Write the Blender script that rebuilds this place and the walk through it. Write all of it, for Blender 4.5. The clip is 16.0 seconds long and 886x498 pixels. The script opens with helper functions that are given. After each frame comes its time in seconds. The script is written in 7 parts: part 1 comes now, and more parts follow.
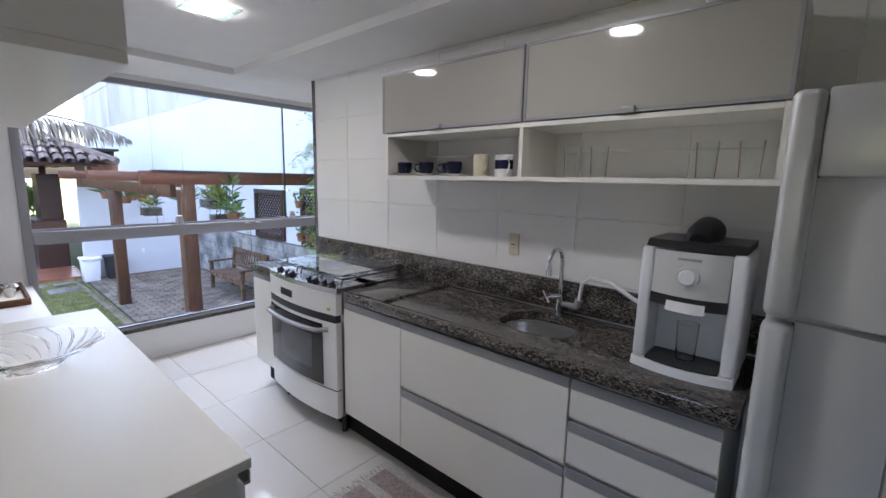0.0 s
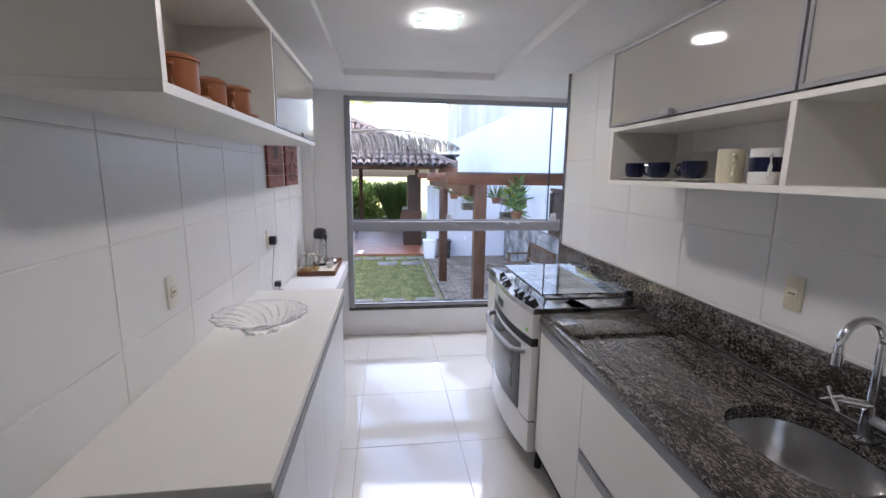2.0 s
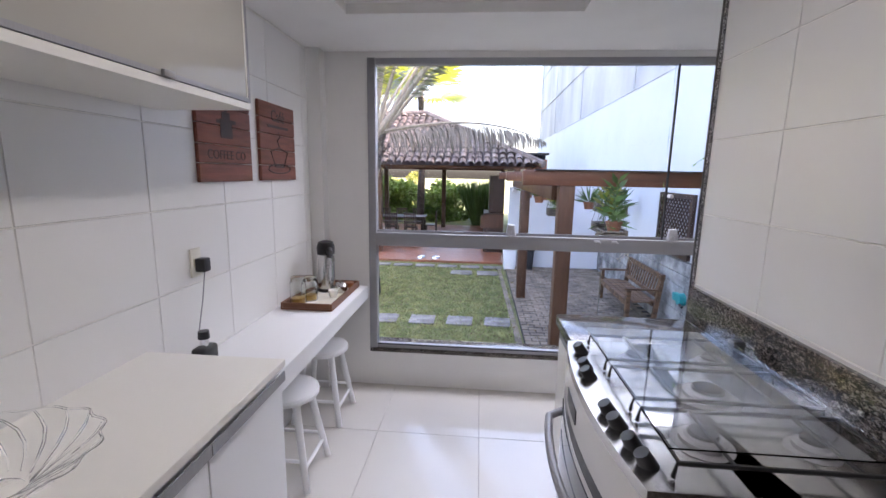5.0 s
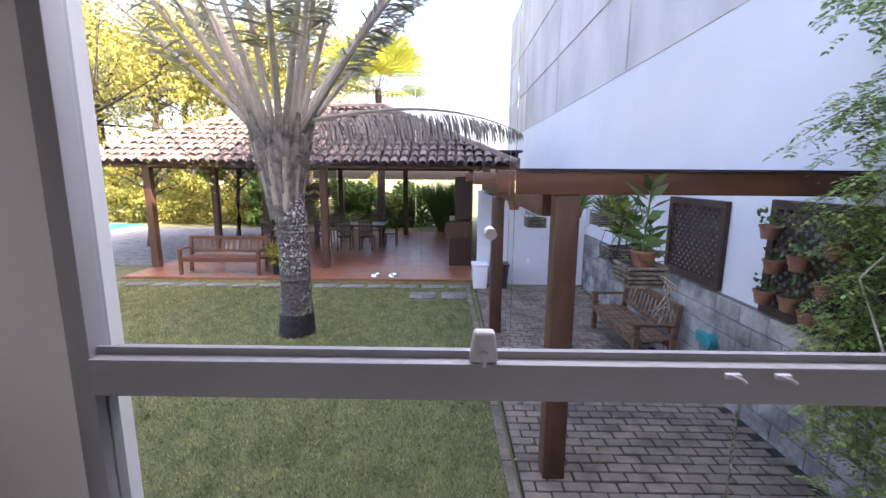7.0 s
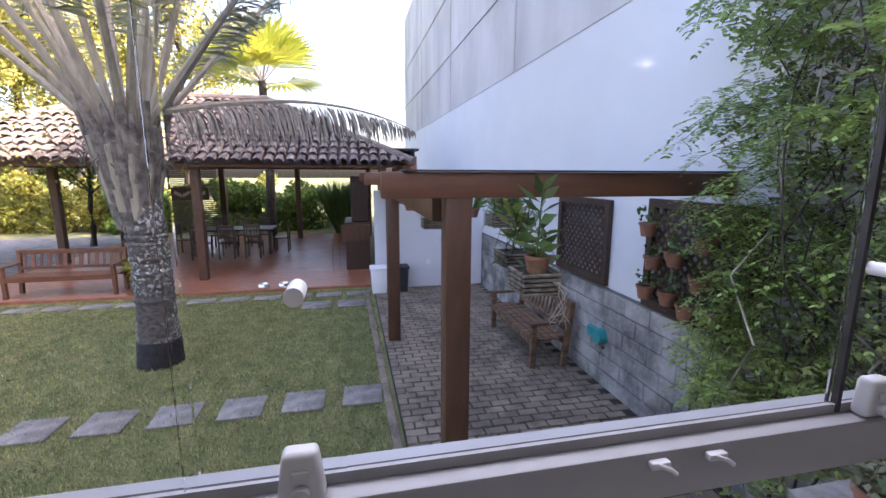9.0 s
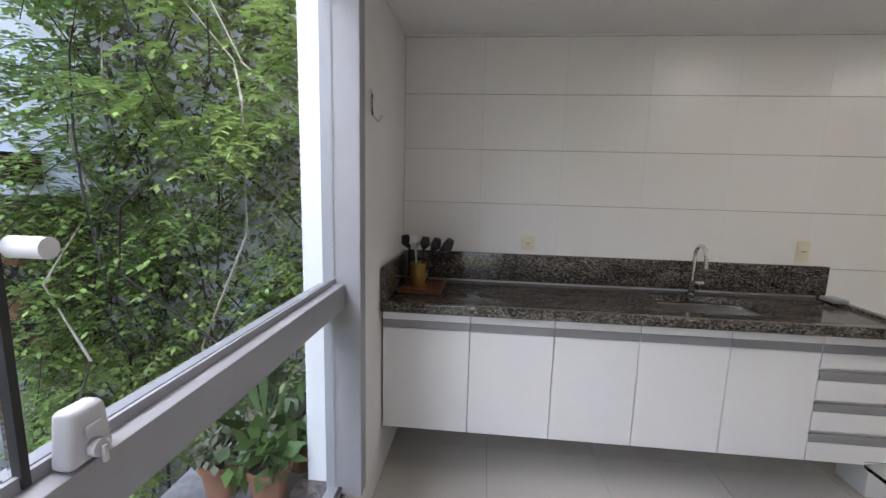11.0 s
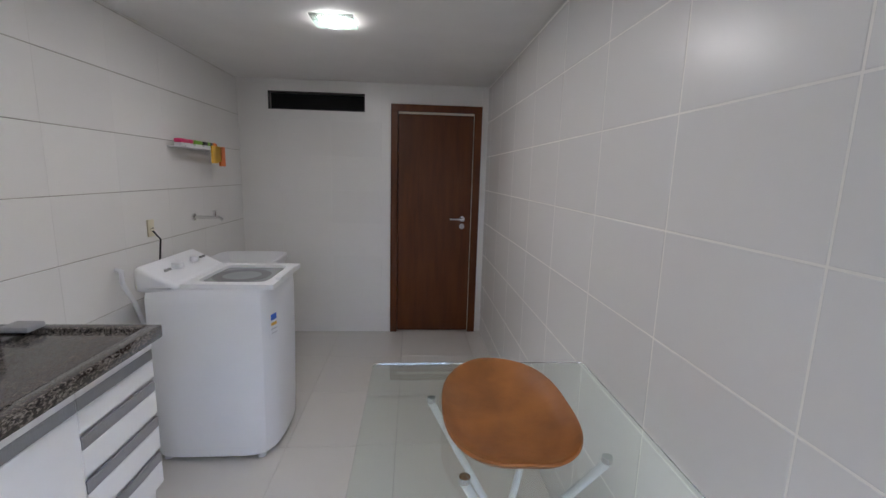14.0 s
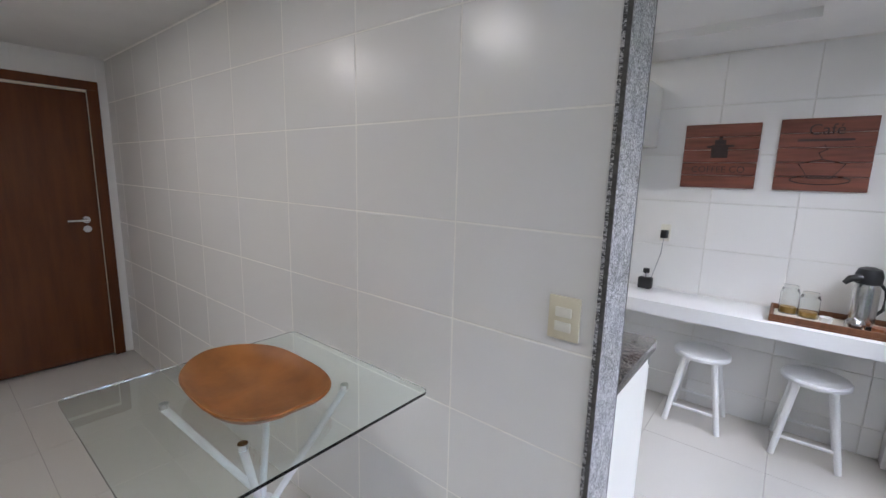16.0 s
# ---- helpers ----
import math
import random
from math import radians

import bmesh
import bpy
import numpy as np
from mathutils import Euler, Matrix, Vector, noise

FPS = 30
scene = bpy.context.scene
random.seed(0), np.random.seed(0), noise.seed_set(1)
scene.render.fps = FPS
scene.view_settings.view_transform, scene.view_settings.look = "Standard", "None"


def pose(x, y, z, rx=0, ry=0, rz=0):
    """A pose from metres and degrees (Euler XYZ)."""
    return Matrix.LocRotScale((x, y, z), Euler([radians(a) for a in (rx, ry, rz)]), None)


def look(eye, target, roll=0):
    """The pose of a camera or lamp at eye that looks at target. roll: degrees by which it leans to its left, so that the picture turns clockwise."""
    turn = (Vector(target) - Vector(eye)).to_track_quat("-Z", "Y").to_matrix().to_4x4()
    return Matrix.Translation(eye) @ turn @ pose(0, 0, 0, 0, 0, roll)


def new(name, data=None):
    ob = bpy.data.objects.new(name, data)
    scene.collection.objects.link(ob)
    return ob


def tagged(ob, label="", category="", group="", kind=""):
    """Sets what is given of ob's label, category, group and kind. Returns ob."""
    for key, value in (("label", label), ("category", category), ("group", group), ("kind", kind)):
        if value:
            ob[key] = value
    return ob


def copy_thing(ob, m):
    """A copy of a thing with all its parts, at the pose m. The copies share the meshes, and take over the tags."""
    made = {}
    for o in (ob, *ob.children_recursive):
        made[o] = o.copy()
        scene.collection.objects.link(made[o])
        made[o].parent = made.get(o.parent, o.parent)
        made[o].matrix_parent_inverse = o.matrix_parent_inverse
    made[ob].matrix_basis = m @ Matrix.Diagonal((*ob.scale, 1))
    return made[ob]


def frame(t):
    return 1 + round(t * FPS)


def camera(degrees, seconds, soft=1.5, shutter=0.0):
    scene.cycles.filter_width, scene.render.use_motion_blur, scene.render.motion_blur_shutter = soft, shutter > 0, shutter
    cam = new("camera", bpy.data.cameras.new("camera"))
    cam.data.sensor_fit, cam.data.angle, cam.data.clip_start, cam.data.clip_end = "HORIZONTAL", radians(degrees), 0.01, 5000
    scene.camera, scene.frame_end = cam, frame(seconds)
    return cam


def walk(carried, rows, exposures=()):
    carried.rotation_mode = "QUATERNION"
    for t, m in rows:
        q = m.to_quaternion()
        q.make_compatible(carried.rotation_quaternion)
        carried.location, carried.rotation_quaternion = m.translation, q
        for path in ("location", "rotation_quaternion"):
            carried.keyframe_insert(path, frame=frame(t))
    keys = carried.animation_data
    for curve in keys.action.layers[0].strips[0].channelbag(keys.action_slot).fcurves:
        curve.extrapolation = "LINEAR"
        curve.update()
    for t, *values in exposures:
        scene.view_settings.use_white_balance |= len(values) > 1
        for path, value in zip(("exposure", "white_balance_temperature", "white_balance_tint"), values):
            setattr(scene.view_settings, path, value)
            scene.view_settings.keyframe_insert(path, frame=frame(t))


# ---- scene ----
cam = camera(91.9, 16.0)
PATH = [
    (0, (-0.029, -0.627, 1.545), (1.45, 0.682, 1.229), 1.2),
    (0.5, (0.151, -0.6, 1.562), (1.389, 0.936, 1.235), 1.2),
    (1, (0.323, -0.618, 1.578), (1.202, 1.148, 1.242), 1.0),
    (1.5, (0.478, -0.605, 1.574), (1.032, 1.286, 1.232), 0.7),
    (2, (0.616, -0.599, 1.59), (0.87, 1.353, 1.24), 0.7),
    (2.5, (0.748, -0.6, 1.589), (0.697, 1.368, 1.237), 0.8),
    (3, (0.821, -0.618, 1.575), (0.557, 1.334, 1.226), 0.9),
    (3.5, (0.849, -0.597, 1.571), (0.548, 1.349, 1.226), 1.0),
    (4, (0.89, -0.367, 1.549), (0.595, 1.581, 1.205), 1.0),
    (4.2, (0.897, -0.209, 1.537), (0.627, 1.743, 1.193), 1.0),
    (6.3, (1.137, 2.029, 1.531), (1.073, 3.997, 1.183), 0.3),
    (6.5, (1.129, 2.208, 1.543), (1.072, 4.176, 1.194), -0.0),
    (7, (1.123, 2.548, 1.554), (1.099, 4.518, 1.213), 0.4),
    (7.5, (1.194, 2.731, 1.582), (1.187, 4.701, 1.235), 0.2),
    (8, (1.246, 2.824, 1.584), (1.257, 4.794, 1.238), 0.2),
    (8.2, (1.258, 2.847, 1.586), (1.282, 4.817, 1.24), 0.2),
    (10.3, (1.475, 2.984, 1.555), (3.063, 4.147, 1.205), 0.8),
    (10.5, (1.554, 2.988, 1.548), (3.286, 3.926, 1.201), 1.0),
    (11, (1.786, 2.975, 1.498), (3.753, 3.167, 1.189), 1.5),
    (11.5, (1.979, 2.936, 1.461), (3.88, 2.38, 1.185), 0.8),
    (12, (2.169, 2.883, 1.491), (3.765, 1.717, 1.186), 1.1),
    (12.5, (2.345, 2.79, 1.507), (3.521, 1.204, 1.189), 1.2),
    (13, (2.475, 2.755, 1.544), (3.186, 0.916, 1.209), 1.5),
    (13.5, (2.631, 2.744, 1.542), (2.865, 0.787, 1.206), 1.6),
    (14, (2.771, 2.708, 1.516), (2.624, 0.743, 1.175), 1.5),
    (14.5, (2.909, 2.696, 1.528), (2.436, 0.784, 1.183), 1.5),
    (15, (3.046, 2.729, 1.532), (2.198, 0.951, 1.186), 1.4),
    (15.5, (3.113, 2.783, 1.517), (1.902, 1.228, 1.175), 1.5),
    (16, (3.111, 2.845, 1.522), (1.579, 1.607, 1.178), 1.5),
]
walk(cam, [(t, look(e, g, r)) for t, e, g, r in PATH],
     [(0, 3.92, 6150, 20), (1.5, 3.92, 6250, 22), (4.2, 3.88, 6350, 23), (6.3, 3.2, 6550, 28), (6.8, 3.13, 6550, 29), (7.4, 3.02, 6550, 29), (8.2, 2.9, 6500, 29), (10.3, 3.1, 6500, 23), (10.6, 3.22, 6600, 22), (11.0, 3.6, 6750, 19),
      (11.8, 3.98, 6500, 20), (12.2, 3.98, 6350, 19), (12.7, 3.62, 6350, 18), (13.4, 3.74, 6300, 18), (14.0, 3.68, 6250, 19), (14.5, 3.63, 6300, 18), (15.4, 3.72, 6300, 18), (16, 3.77, 6350, 18)])

# ---- light ----
world = bpy.data.worlds.new("sky_world")
scene.world = world
world.use_nodes = True
wt = world.node_tree
sky = wt.nodes.new("ShaderNodeTexSky")
sky.sky_type, sky.sun_disc = "NISHITA", False
sky.dust_density, sky.air_density = 6.0, 1.0
sky.sun_elevation, sky.sun_rotation = radians(36), radians(110)
wt.links.new(sky.outputs[0], wt.nodes["Background"].inputs[0])
wt.nodes["Background"].inputs[1].default_value = 0.15


def lamp(name, kind, energy, m, color=(1, 1, 1), size=0.1, size_y=None):
    d = bpy.data.lights.new(name, kind)
    d.energy, d.color = energy, color
    if kind == "AREA":
        d.size = size
        d.shape = "DISK"
        if size_y:
            d.shape, d.size_y = "RECTANGLE", size_y
    if kind == "SUN":
        d.angle = radians(size)
    ob = new(name, d)
    ob.matrix_world = m
    return ob


# sun from beyond the tall boundary wall, a little behind the house
lamp("sun", "SUN", 2.4, look((18, -6.5, 14), (0, 0, 0)), (1, 0.93, 0.8), 0.5)
# area lamp added outside above the window, under the roof's edge, for more sky daylight
lamp("sky_fill", "AREA", 6.6, look((1.8, 4.25, 2.95), (1.6, 2.0, 0.6)), (0.87, 0.93, 1.0), 3.2, 0.9)
LAMPS = [(0.877, 1.717, 2.35), (0.877, 0.26, 2.35), (3.19, 0.25, 2.302), (3.19, 1.5, 2.302)]
for (lx, ly, lz), power in zip(LAMPS, (0.12, 0.06, 0.11, 0.10)):
    lamp("led_light", "AREA", power, look((lx, ly, lz - 0.022), (lx, ly, 0)), (1, 0.98, 0.94), 0.15)


# ---- materials ----
def mat(name, color, rough=0.5, metal=0.0, var=0.08, scale=8.0, bump=0.0, bscale=60.0, coat=0.0, piece=0.0, spec=0.5, stretch=(1, 1, 1), color2=None, detail=6, rvar=1.0, world=False, island=0.0, thin=0.0):
    """Principled surface with two scales of variation, in object space."""
    m = bpy.data.materials.new(name)
    m.use_nodes = True
    t = m.node_tree
    b = t.nodes["Principled BSDF"]
    b.inputs["Roughness"].default_value = rough
    b.inputs["Metallic"].default_value = metal
    b.inputs["Coat Weight"].default_value = coat
    b.inputs["Specular IOR Level"].default_value = spec
    tc = t.nodes.new("ShaderNodeTexCoord")
    mp = t.nodes.new("ShaderNodeMapping")
    mp.inputs["Scale"].default_value = stretch
    src = t.nodes.new("ShaderNodeNewGeometry").outputs["Position"] if world else tc.outputs["Object"]
    t.links.new(src, mp.inputs[0])
    n1 = t.nodes.new("ShaderNodeTexNoise")
    n1.inputs["Scale"].default_value, n1.inputs["Detail"].default_value = scale, detail
    n2 = t.nodes.new("ShaderNodeTexNoise")
    n2.inputs["Scale"].default_value, n2.inputs["Detail"].default_value = bscale, 4
    for n in (n1, n2):
        t.links.new(mp.outputs[0], n.inputs["Vector"])
    mix = t.nodes.new("ShaderNodeMix")
    mix.data_type = "RGBA"
    c2 = color2 or [c * (1 - var * 2.2) for c in color]
    mix.inputs[6].default_value, mix.inputs[7].default_value = (*color, 1), (*c2, 1)
    add = t.nodes.new("ShaderNodeMath")
    add.operation = "MULTIPLY_ADD"
    add.inputs[1].default_value = 0.35
    t.links.new(n2.outputs["Fac"], add.inputs[0])
    ramp = t.nodes.new("ShaderNodeMapRange")
    ramp.inputs[1].default_value, ramp.inputs[2].default_value = 0.35, 0.65
    t.links.new(n1.outputs["Fac"], ramp.inputs[0])
    sc = t.nodes.new("ShaderNodeMath")
    sc.operation = "MULTIPLY"
    sc.inputs[1].default_value = 0.65
    t.links.new(ramp.outputs[0], sc.inputs[0])
    t.links.new(sc.outputs[0], add.inputs[2])
    t.links.new(add.outputs[0], mix.inputs[0])
    out = mix.outputs[2]
    if piece:
        oi = t.nodes.new("ShaderNodeObjectInfo")
        hs = t.nodes.new("ShaderNodeHueSaturation")
        mr = t.nodes.new("ShaderNodeMapRange")
        mr.inputs[3].default_value, mr.inputs[4].default_value = 1 - piece, 1 + piece
        t.links.new(oi.outputs["Random"], mr.inputs[0])
        t.links.new(mr.outputs[0], hs.inputs["Value"])
        t.links.new(out, hs.inputs["Color"])
        out = hs.outputs[0]
    if island:
        ge = t.nodes.new("ShaderNodeNewGeometry")
        hs = t.nodes.new("ShaderNodeHueSaturation")
        for k, lo, hi in (("Value", 1 - island, 1 + island), ("Hue", 0.5 - 0.04 * island, 0.5 + 0.04 * island)):
            mr = t.nodes.new("ShaderNodeMapRange")
            mr.inputs[3].default_value, mr.inputs[4].default_value = lo, hi
            t.links.new(ge.outputs["Random Per Island"], mr.inputs[0])
            t.links.new(mr.outputs[0], hs.inputs[k])
        t.links.new(out, hs.inputs["Color"])
        out = hs.outputs[0]
    if thin:
        tl, ms = t.nodes.new("ShaderNodeBsdfTranslucent"), t.nodes.new("ShaderNodeMixShader")
        ms.inputs[0].default_value = thin
        t.links.new(out, tl.inputs[0])
        t.links.new(b.outputs[0], ms.inputs[1])
        t.links.new(tl.outputs[0], ms.inputs[2])
        t.links.new(ms.outputs[0], t.nodes["Material Output"].inputs[0])
    t.links.new(out, b.inputs["Base Color"])
    rr = t.nodes.new("ShaderNodeMapRange")
    rr.inputs[3].default_value, rr.inputs[4].default_value = rough * (1 - 0.15 * rvar), min(1, rough * (1 + 0.2 * rvar))
    t.links.new(n1.outputs["Fac"], rr.inputs[0])
    t.links.new(rr.outputs[0], b.inputs["Roughness"])
    if bump:
        bp = t.nodes.new("ShaderNodeBump")
        bp.inputs["Strength"].default_value, bp.inputs["Distance"].default_value = bump, 0.004
        t.links.new(n2.outputs["Fac"], bp.inputs["Height"])
        t.links.new(bp.outputs[0], b.inputs["Normal"])
    return m


def glass_mat(name, color=(1, 1, 1), ior=1.45, rough=0.0):
    m = bpy.data.materials.new(name)
    m.use_nodes = True
    b = m.node_tree.nodes["Principled BSDF"]
    b.inputs["Base Color"].default_value = (*color, 1)
    b.inputs["Transmission Weight"].default_value = 1
    b.inputs["Roughness"].default_value, b.inputs["IOR"].default_value = rough, ior
    return m


def glow_mat(name, color, strength):
    m = bpy.data.materials.new(name)
    m.use_nodes = True
    b = m.node_tree.nodes["Principled BSDF"]
    b.inputs["Emission Color"].default_value = (*color, 1)
    b.inputs["Emission Strength"].default_value = strength
    return m


def granite_mat(name, dark, mid, light, scale, rough=0.12):
    """Polished stone: long pale flecks in a dark ground, gathered in drifting bands."""
    m = mat(name, mid, rough, var=0.2, scale=scale * 0.15)
    t = m.node_tree
    b = t.nodes["Principled BSDF"]
    tc = t.nodes.new("ShaderNodeTexCoord")
    mp = t.nodes.new("ShaderNodeMapping")
    mp.inputs["Rotation"].default_value = (0.35, 0.2, 0.45)
    mp.inputs["Scale"].default_value = (1.5, 0.55, 1.1)
    t.links.new(tc.outputs["Object"], mp.inputs[0])
    fleck, band = t.nodes.new("ShaderNodeTexNoise"), t.nodes.new("ShaderNodeTexNoise")
    for n, k, d, r_, w in ((fleck, scale, 3.5, 0.62, 0.9), (band, scale * 0.085, 3, 0.5, 1.2)):
        n.inputs["Scale"].default_value, n.inputs["Detail"].default_value, n.inputs["Roughness"].default_value = k, d, r_
        n.inputs["Distortion"].default_value = w
        t.links.new(mp.outputs[0], n.inputs["Vector"])
    mad = t.nodes.new("ShaderNodeMath")
    mad.operation = "MULTIPLY_ADD"
    mad.inputs[1].default_value = 0.24
    t.links.new(band.outputs["Fac"], mad.inputs[0])
    t.links.new(fleck.outputs["Fac"], mad.inputs[2])
    r = t.nodes.new("ShaderNodeValToRGB")
    e = r.color_ramp.elements
    e[0].position, e[0].color = 0.575, (*dark, 1)
    e[1].position, e[1].color = 0.79, (*light, 1)
    k = e.new(0.64)
    k.color = (*mid, 1)
    k = e.new(0.715)
    k.color = (*[0.35 * p + 0.65 * q for p, q in zip(mid, light)], 1)
    t.links.new(mad.outputs[0], r.inputs[0])
    t.links.new(r.outputs[0], b.inputs["Base Color"])
    return m


M = {}
M["tile"] = mat("white_wall_tile", (0.80, 0.79, 0.77), 0.27, var=0.008, scale=3, piece=0.015, rvar=0.0)
M["grout_white"] = mat("white_tile_grout", (0.93, 0.91, 0.86), 0.7, var=0.04, scale=6)
M["grout"] = mat("tile_grout", (0.84, 0.82, 0.77), 0.8, var=0.08, scale=20, bump=0.2)
M["grout_dark"] = mat("aged_tile_grout", (0.50, 0.46, 0.39), 0.8, var=0.3, scale=4, bump=0.2)
M["floor"] = mat("polished_porcelain", (0.60, 0.575, 0.53), 0.06, var=0.02, scale=1.5, piece=0.015, rvar=0.3)
M["plaster"] = mat("white_plaster", (0.82, 0.81, 0.79), 0.75, var=0.02, scale=4, bump=0.08, bscale=120)
M["mdf"] = mat("white_laminate", (0.80, 0.78, 0.72), 0.34, var=0.015, scale=3, rvar=0.0)
M["mdf_cool"] = mat("white_lacquer", (0.82, 0.82, 0.82), 0.32, var=0.012, scale=3, rvar=0.0)
M["lacquer_glass"] = mat("grey_beige_glass", (0.40, 0.385, 0.345), 0.05, var=0.01, scale=2)
M["alu"] = mat("brushed_aluminium", (0.33, 0.33, 0.34), 0.45, 0.3, var=0.05, scale=30, stretch=(1, 12, 1))
M["white_alu"] = mat("white_coated_aluminium", (0.32, 0.32, 0.335), 0.4, var=0.03, scale=6, bump=0.03)
M["granite"] = granite_mat("dark_brown_granite", (0.018, 0.016, 0.014), (0.085, 0.072, 0.062), (0.27, 0.245, 0.22), 140)
M["granite_light"] = granite_mat("grey_granite", (0.05, 0.05, 0.05), (0.36, 0.35, 0.36), (0.72, 0.71, 0.72), 170, 0.3)
M["granite_edge"] = mat("dark_granite_edge", (0.11, 0.105, 0.10), 0.3, var=0.3, scale=80)
M["steel"] = mat("brushed_stainless_steel", (0.66, 0.65, 0.64), 0.24, 1.0, var=0.02, scale=3, rvar=0.3)
M["lid_glass"] = glass_mat("smoked_lid_glass", (0.85, 0.87, 0.88), 1.5)
M["chrome"] = mat("chrome", (0.75, 0.75, 0.75), 0.08, 1.0, var=0.02)
M["black"] = mat("black_plastic", (0.018, 0.018, 0.02), 0.35, var=0.15, scale=20, bump=0.03)
M["rubber"] = mat("dark_rubber", (0.03, 0.03, 0.032), 0.7, var=0.1)
M["enamel"] = mat("white_enamel", (0.80, 0.79, 0.76), 0.2, var=0.015, scale=4)
M["white_plastic"] = mat("white_plastic", (0.80, 0.81, 0.83), 0.3, var=0.015, scale=6)
M["cream_plastic"] = mat("cream_plastic", (0.72, 0.66, 0.50), 0.4, var=0.03, scale=12)
M["grey_lock"] = mat("light_grey_plastic", (0.55, 0.55, 0.57), 0.35, var=0.03, scale=10)
M["grey_plastic"] = mat("grey_plastic", (0.32, 0.32, 0.33), 0.4, var=0.05)
M["silver"] = mat("silver_painted_steel", (0.62, 0.62, 0.61), 0.34, 0.35, var=0.03, scale=3)
M["dark_glass"] = mat("black_oven_glass", (0.012, 0.012, 0.014), 0.06, var=0.1)
M["glass"] = glass_mat("clear_glass", (0.97, 0.99, 0.98))
M["pane"] = glass_mat("window_glass", (0.985, 1, 0.99), 1.11)
M["table_glass"] = glass_mat("green_edge_glass", (0.90, 0.97, 0.94))
M["crystal"] = glass_mat("pressed_crystal", (1, 1, 1), 1.45, 0.0)
M["crystal_wall"] = glass_mat("thin_crystal", (1, 1, 1), 1.09, 0.0)
M["glow"] = glow_mat("led_diffuser", (1, 0.99, 0.93), 3.0)
M["lampglass"] = glass_mat("frosted_lamp_glass", (0.8, 1.0, 0.9), 1.45, 0.15)
M["white_paint"] = mat("white_powder_coat", (0.80, 0.80, 0.80), 0.35, var=0.02, scale=8)
M["door_wood"] = mat("dark_red_brown_veneer", (0.138, 0.040, 0.009), 0.36, spec=0.3, var=0.2, scale=5, bump=0.05, bscale=60, stretch=(4, 4, 0.45))
M["clay"] = mat("glazed_terracotta", (0.40, 0.15, 0.065), 0.3, var=0.12, scale=14, bump=0.05)
M["navy"] = mat("navy_glazed_ceramic", (0.008, 0.010, 0.035), 0.12, var=0.1)
M["porcelain"] = mat("white_porcelain", (0.82, 0.81, 0.78), 0.12, var=0.01)
M["cream_mug"] = mat("cream_ceramic", (0.74, 0.68, 0.50), 0.2, var=0.04)
M["bowl_wood"] = mat("carved_orange_wood", (0.36, 0.125, 0.022), 0.45, var=0.24, scale=7, bump=0.25, bscale=22)
M["tray_wood"] = mat("brown_tray_wood", (0.20, 0.075, 0.03), 0.45, var=0.2, scale=8, bump=0.1, stretch=(1, 6, 1))
M["rug"] = mat("striped_woven_cotton", (0.20, 0.15, 0.14), 0.95, var=0.2, scale=60, bump=0.6, bscale=300, color2=(0.36, 0.31, 0.28))
M["rug_stripe"] = mat("pale_woven_stripe", (0.50, 0.46, 0.42), 0.95, var=0.15, scale=60, bump=0.6, bscale=300)
M["yellow"] = mat("yellow_paint", (0.75, 0.42, 0.03), 0.4, var=0.05)
M["paper"] = mat("cream_paper", (0.72, 0.68, 0.58), 0.8, var=0.03)
M["frame_cream"] = mat("cream_painted_frame", (0.76, 0.73, 0.64), 0.5, var=0.03)
M["sign_red"] = mat("red_brown_plank", (0.24, 0.075, 0.045), 0.6, var=0.25, scale=7, bump=0.3, bscale=50, stretch=(1, 0.5, 6))
M["sign_dark"] = mat("dark_print", (0.035, 0.018, 0.016), 0.6, var=0.2, scale=30)
# near-black that paints in the dark of unlit places
M["unlit_black"] = mat("unlit_near_black", (0.006, 0.006, 0.006), 0.9)
M["pink"] = mat("pink_plastic", (0.75, 0.04, 0.16), 0.4)
M["green_p"] = mat("green_plastic", (0.25, 0.55, 0.06), 0.4)
M["orange_p"] = mat("orange_plastic", (0.8, 0.18, 0.03), 0.4)
M["blue_p"] = mat("blue_label", (0.02, 0.12, 0.55), 0.4)
M["gold"] = mat("gold_container", (0.45, 0.28, 0.08), 0.35, 0.6, var=0.1)

# ---- mesh helpers ----
BM = bmesh.new


def bx(x0, x1, y0, y1, z0, z1, b=0.0, seg=2):
    bm = BM()
    bmesh.ops.create_cube(bm, size=1, matrix=Matrix.LocRotScale(((x0 + x1) / 2, (y0 + y1) / 2, (z0 + z1) / 2), None, (x1 - x0, y1 - y0, z1 - z0)))
    if b:
        bmesh.ops.bevel(bm, geom=bm.edges[:], offset=b, segments=seg, affect="EDGES", profile=0.5)
    return bm


def add(*bms):
    me = bpy.data.meshes.new("tmp")
    out = BM()
    for b in bms:
        b.to_mesh(me)
        out.from_mesh(me)
        b.free()
    bpy.data.meshes.remove(me)
    return out


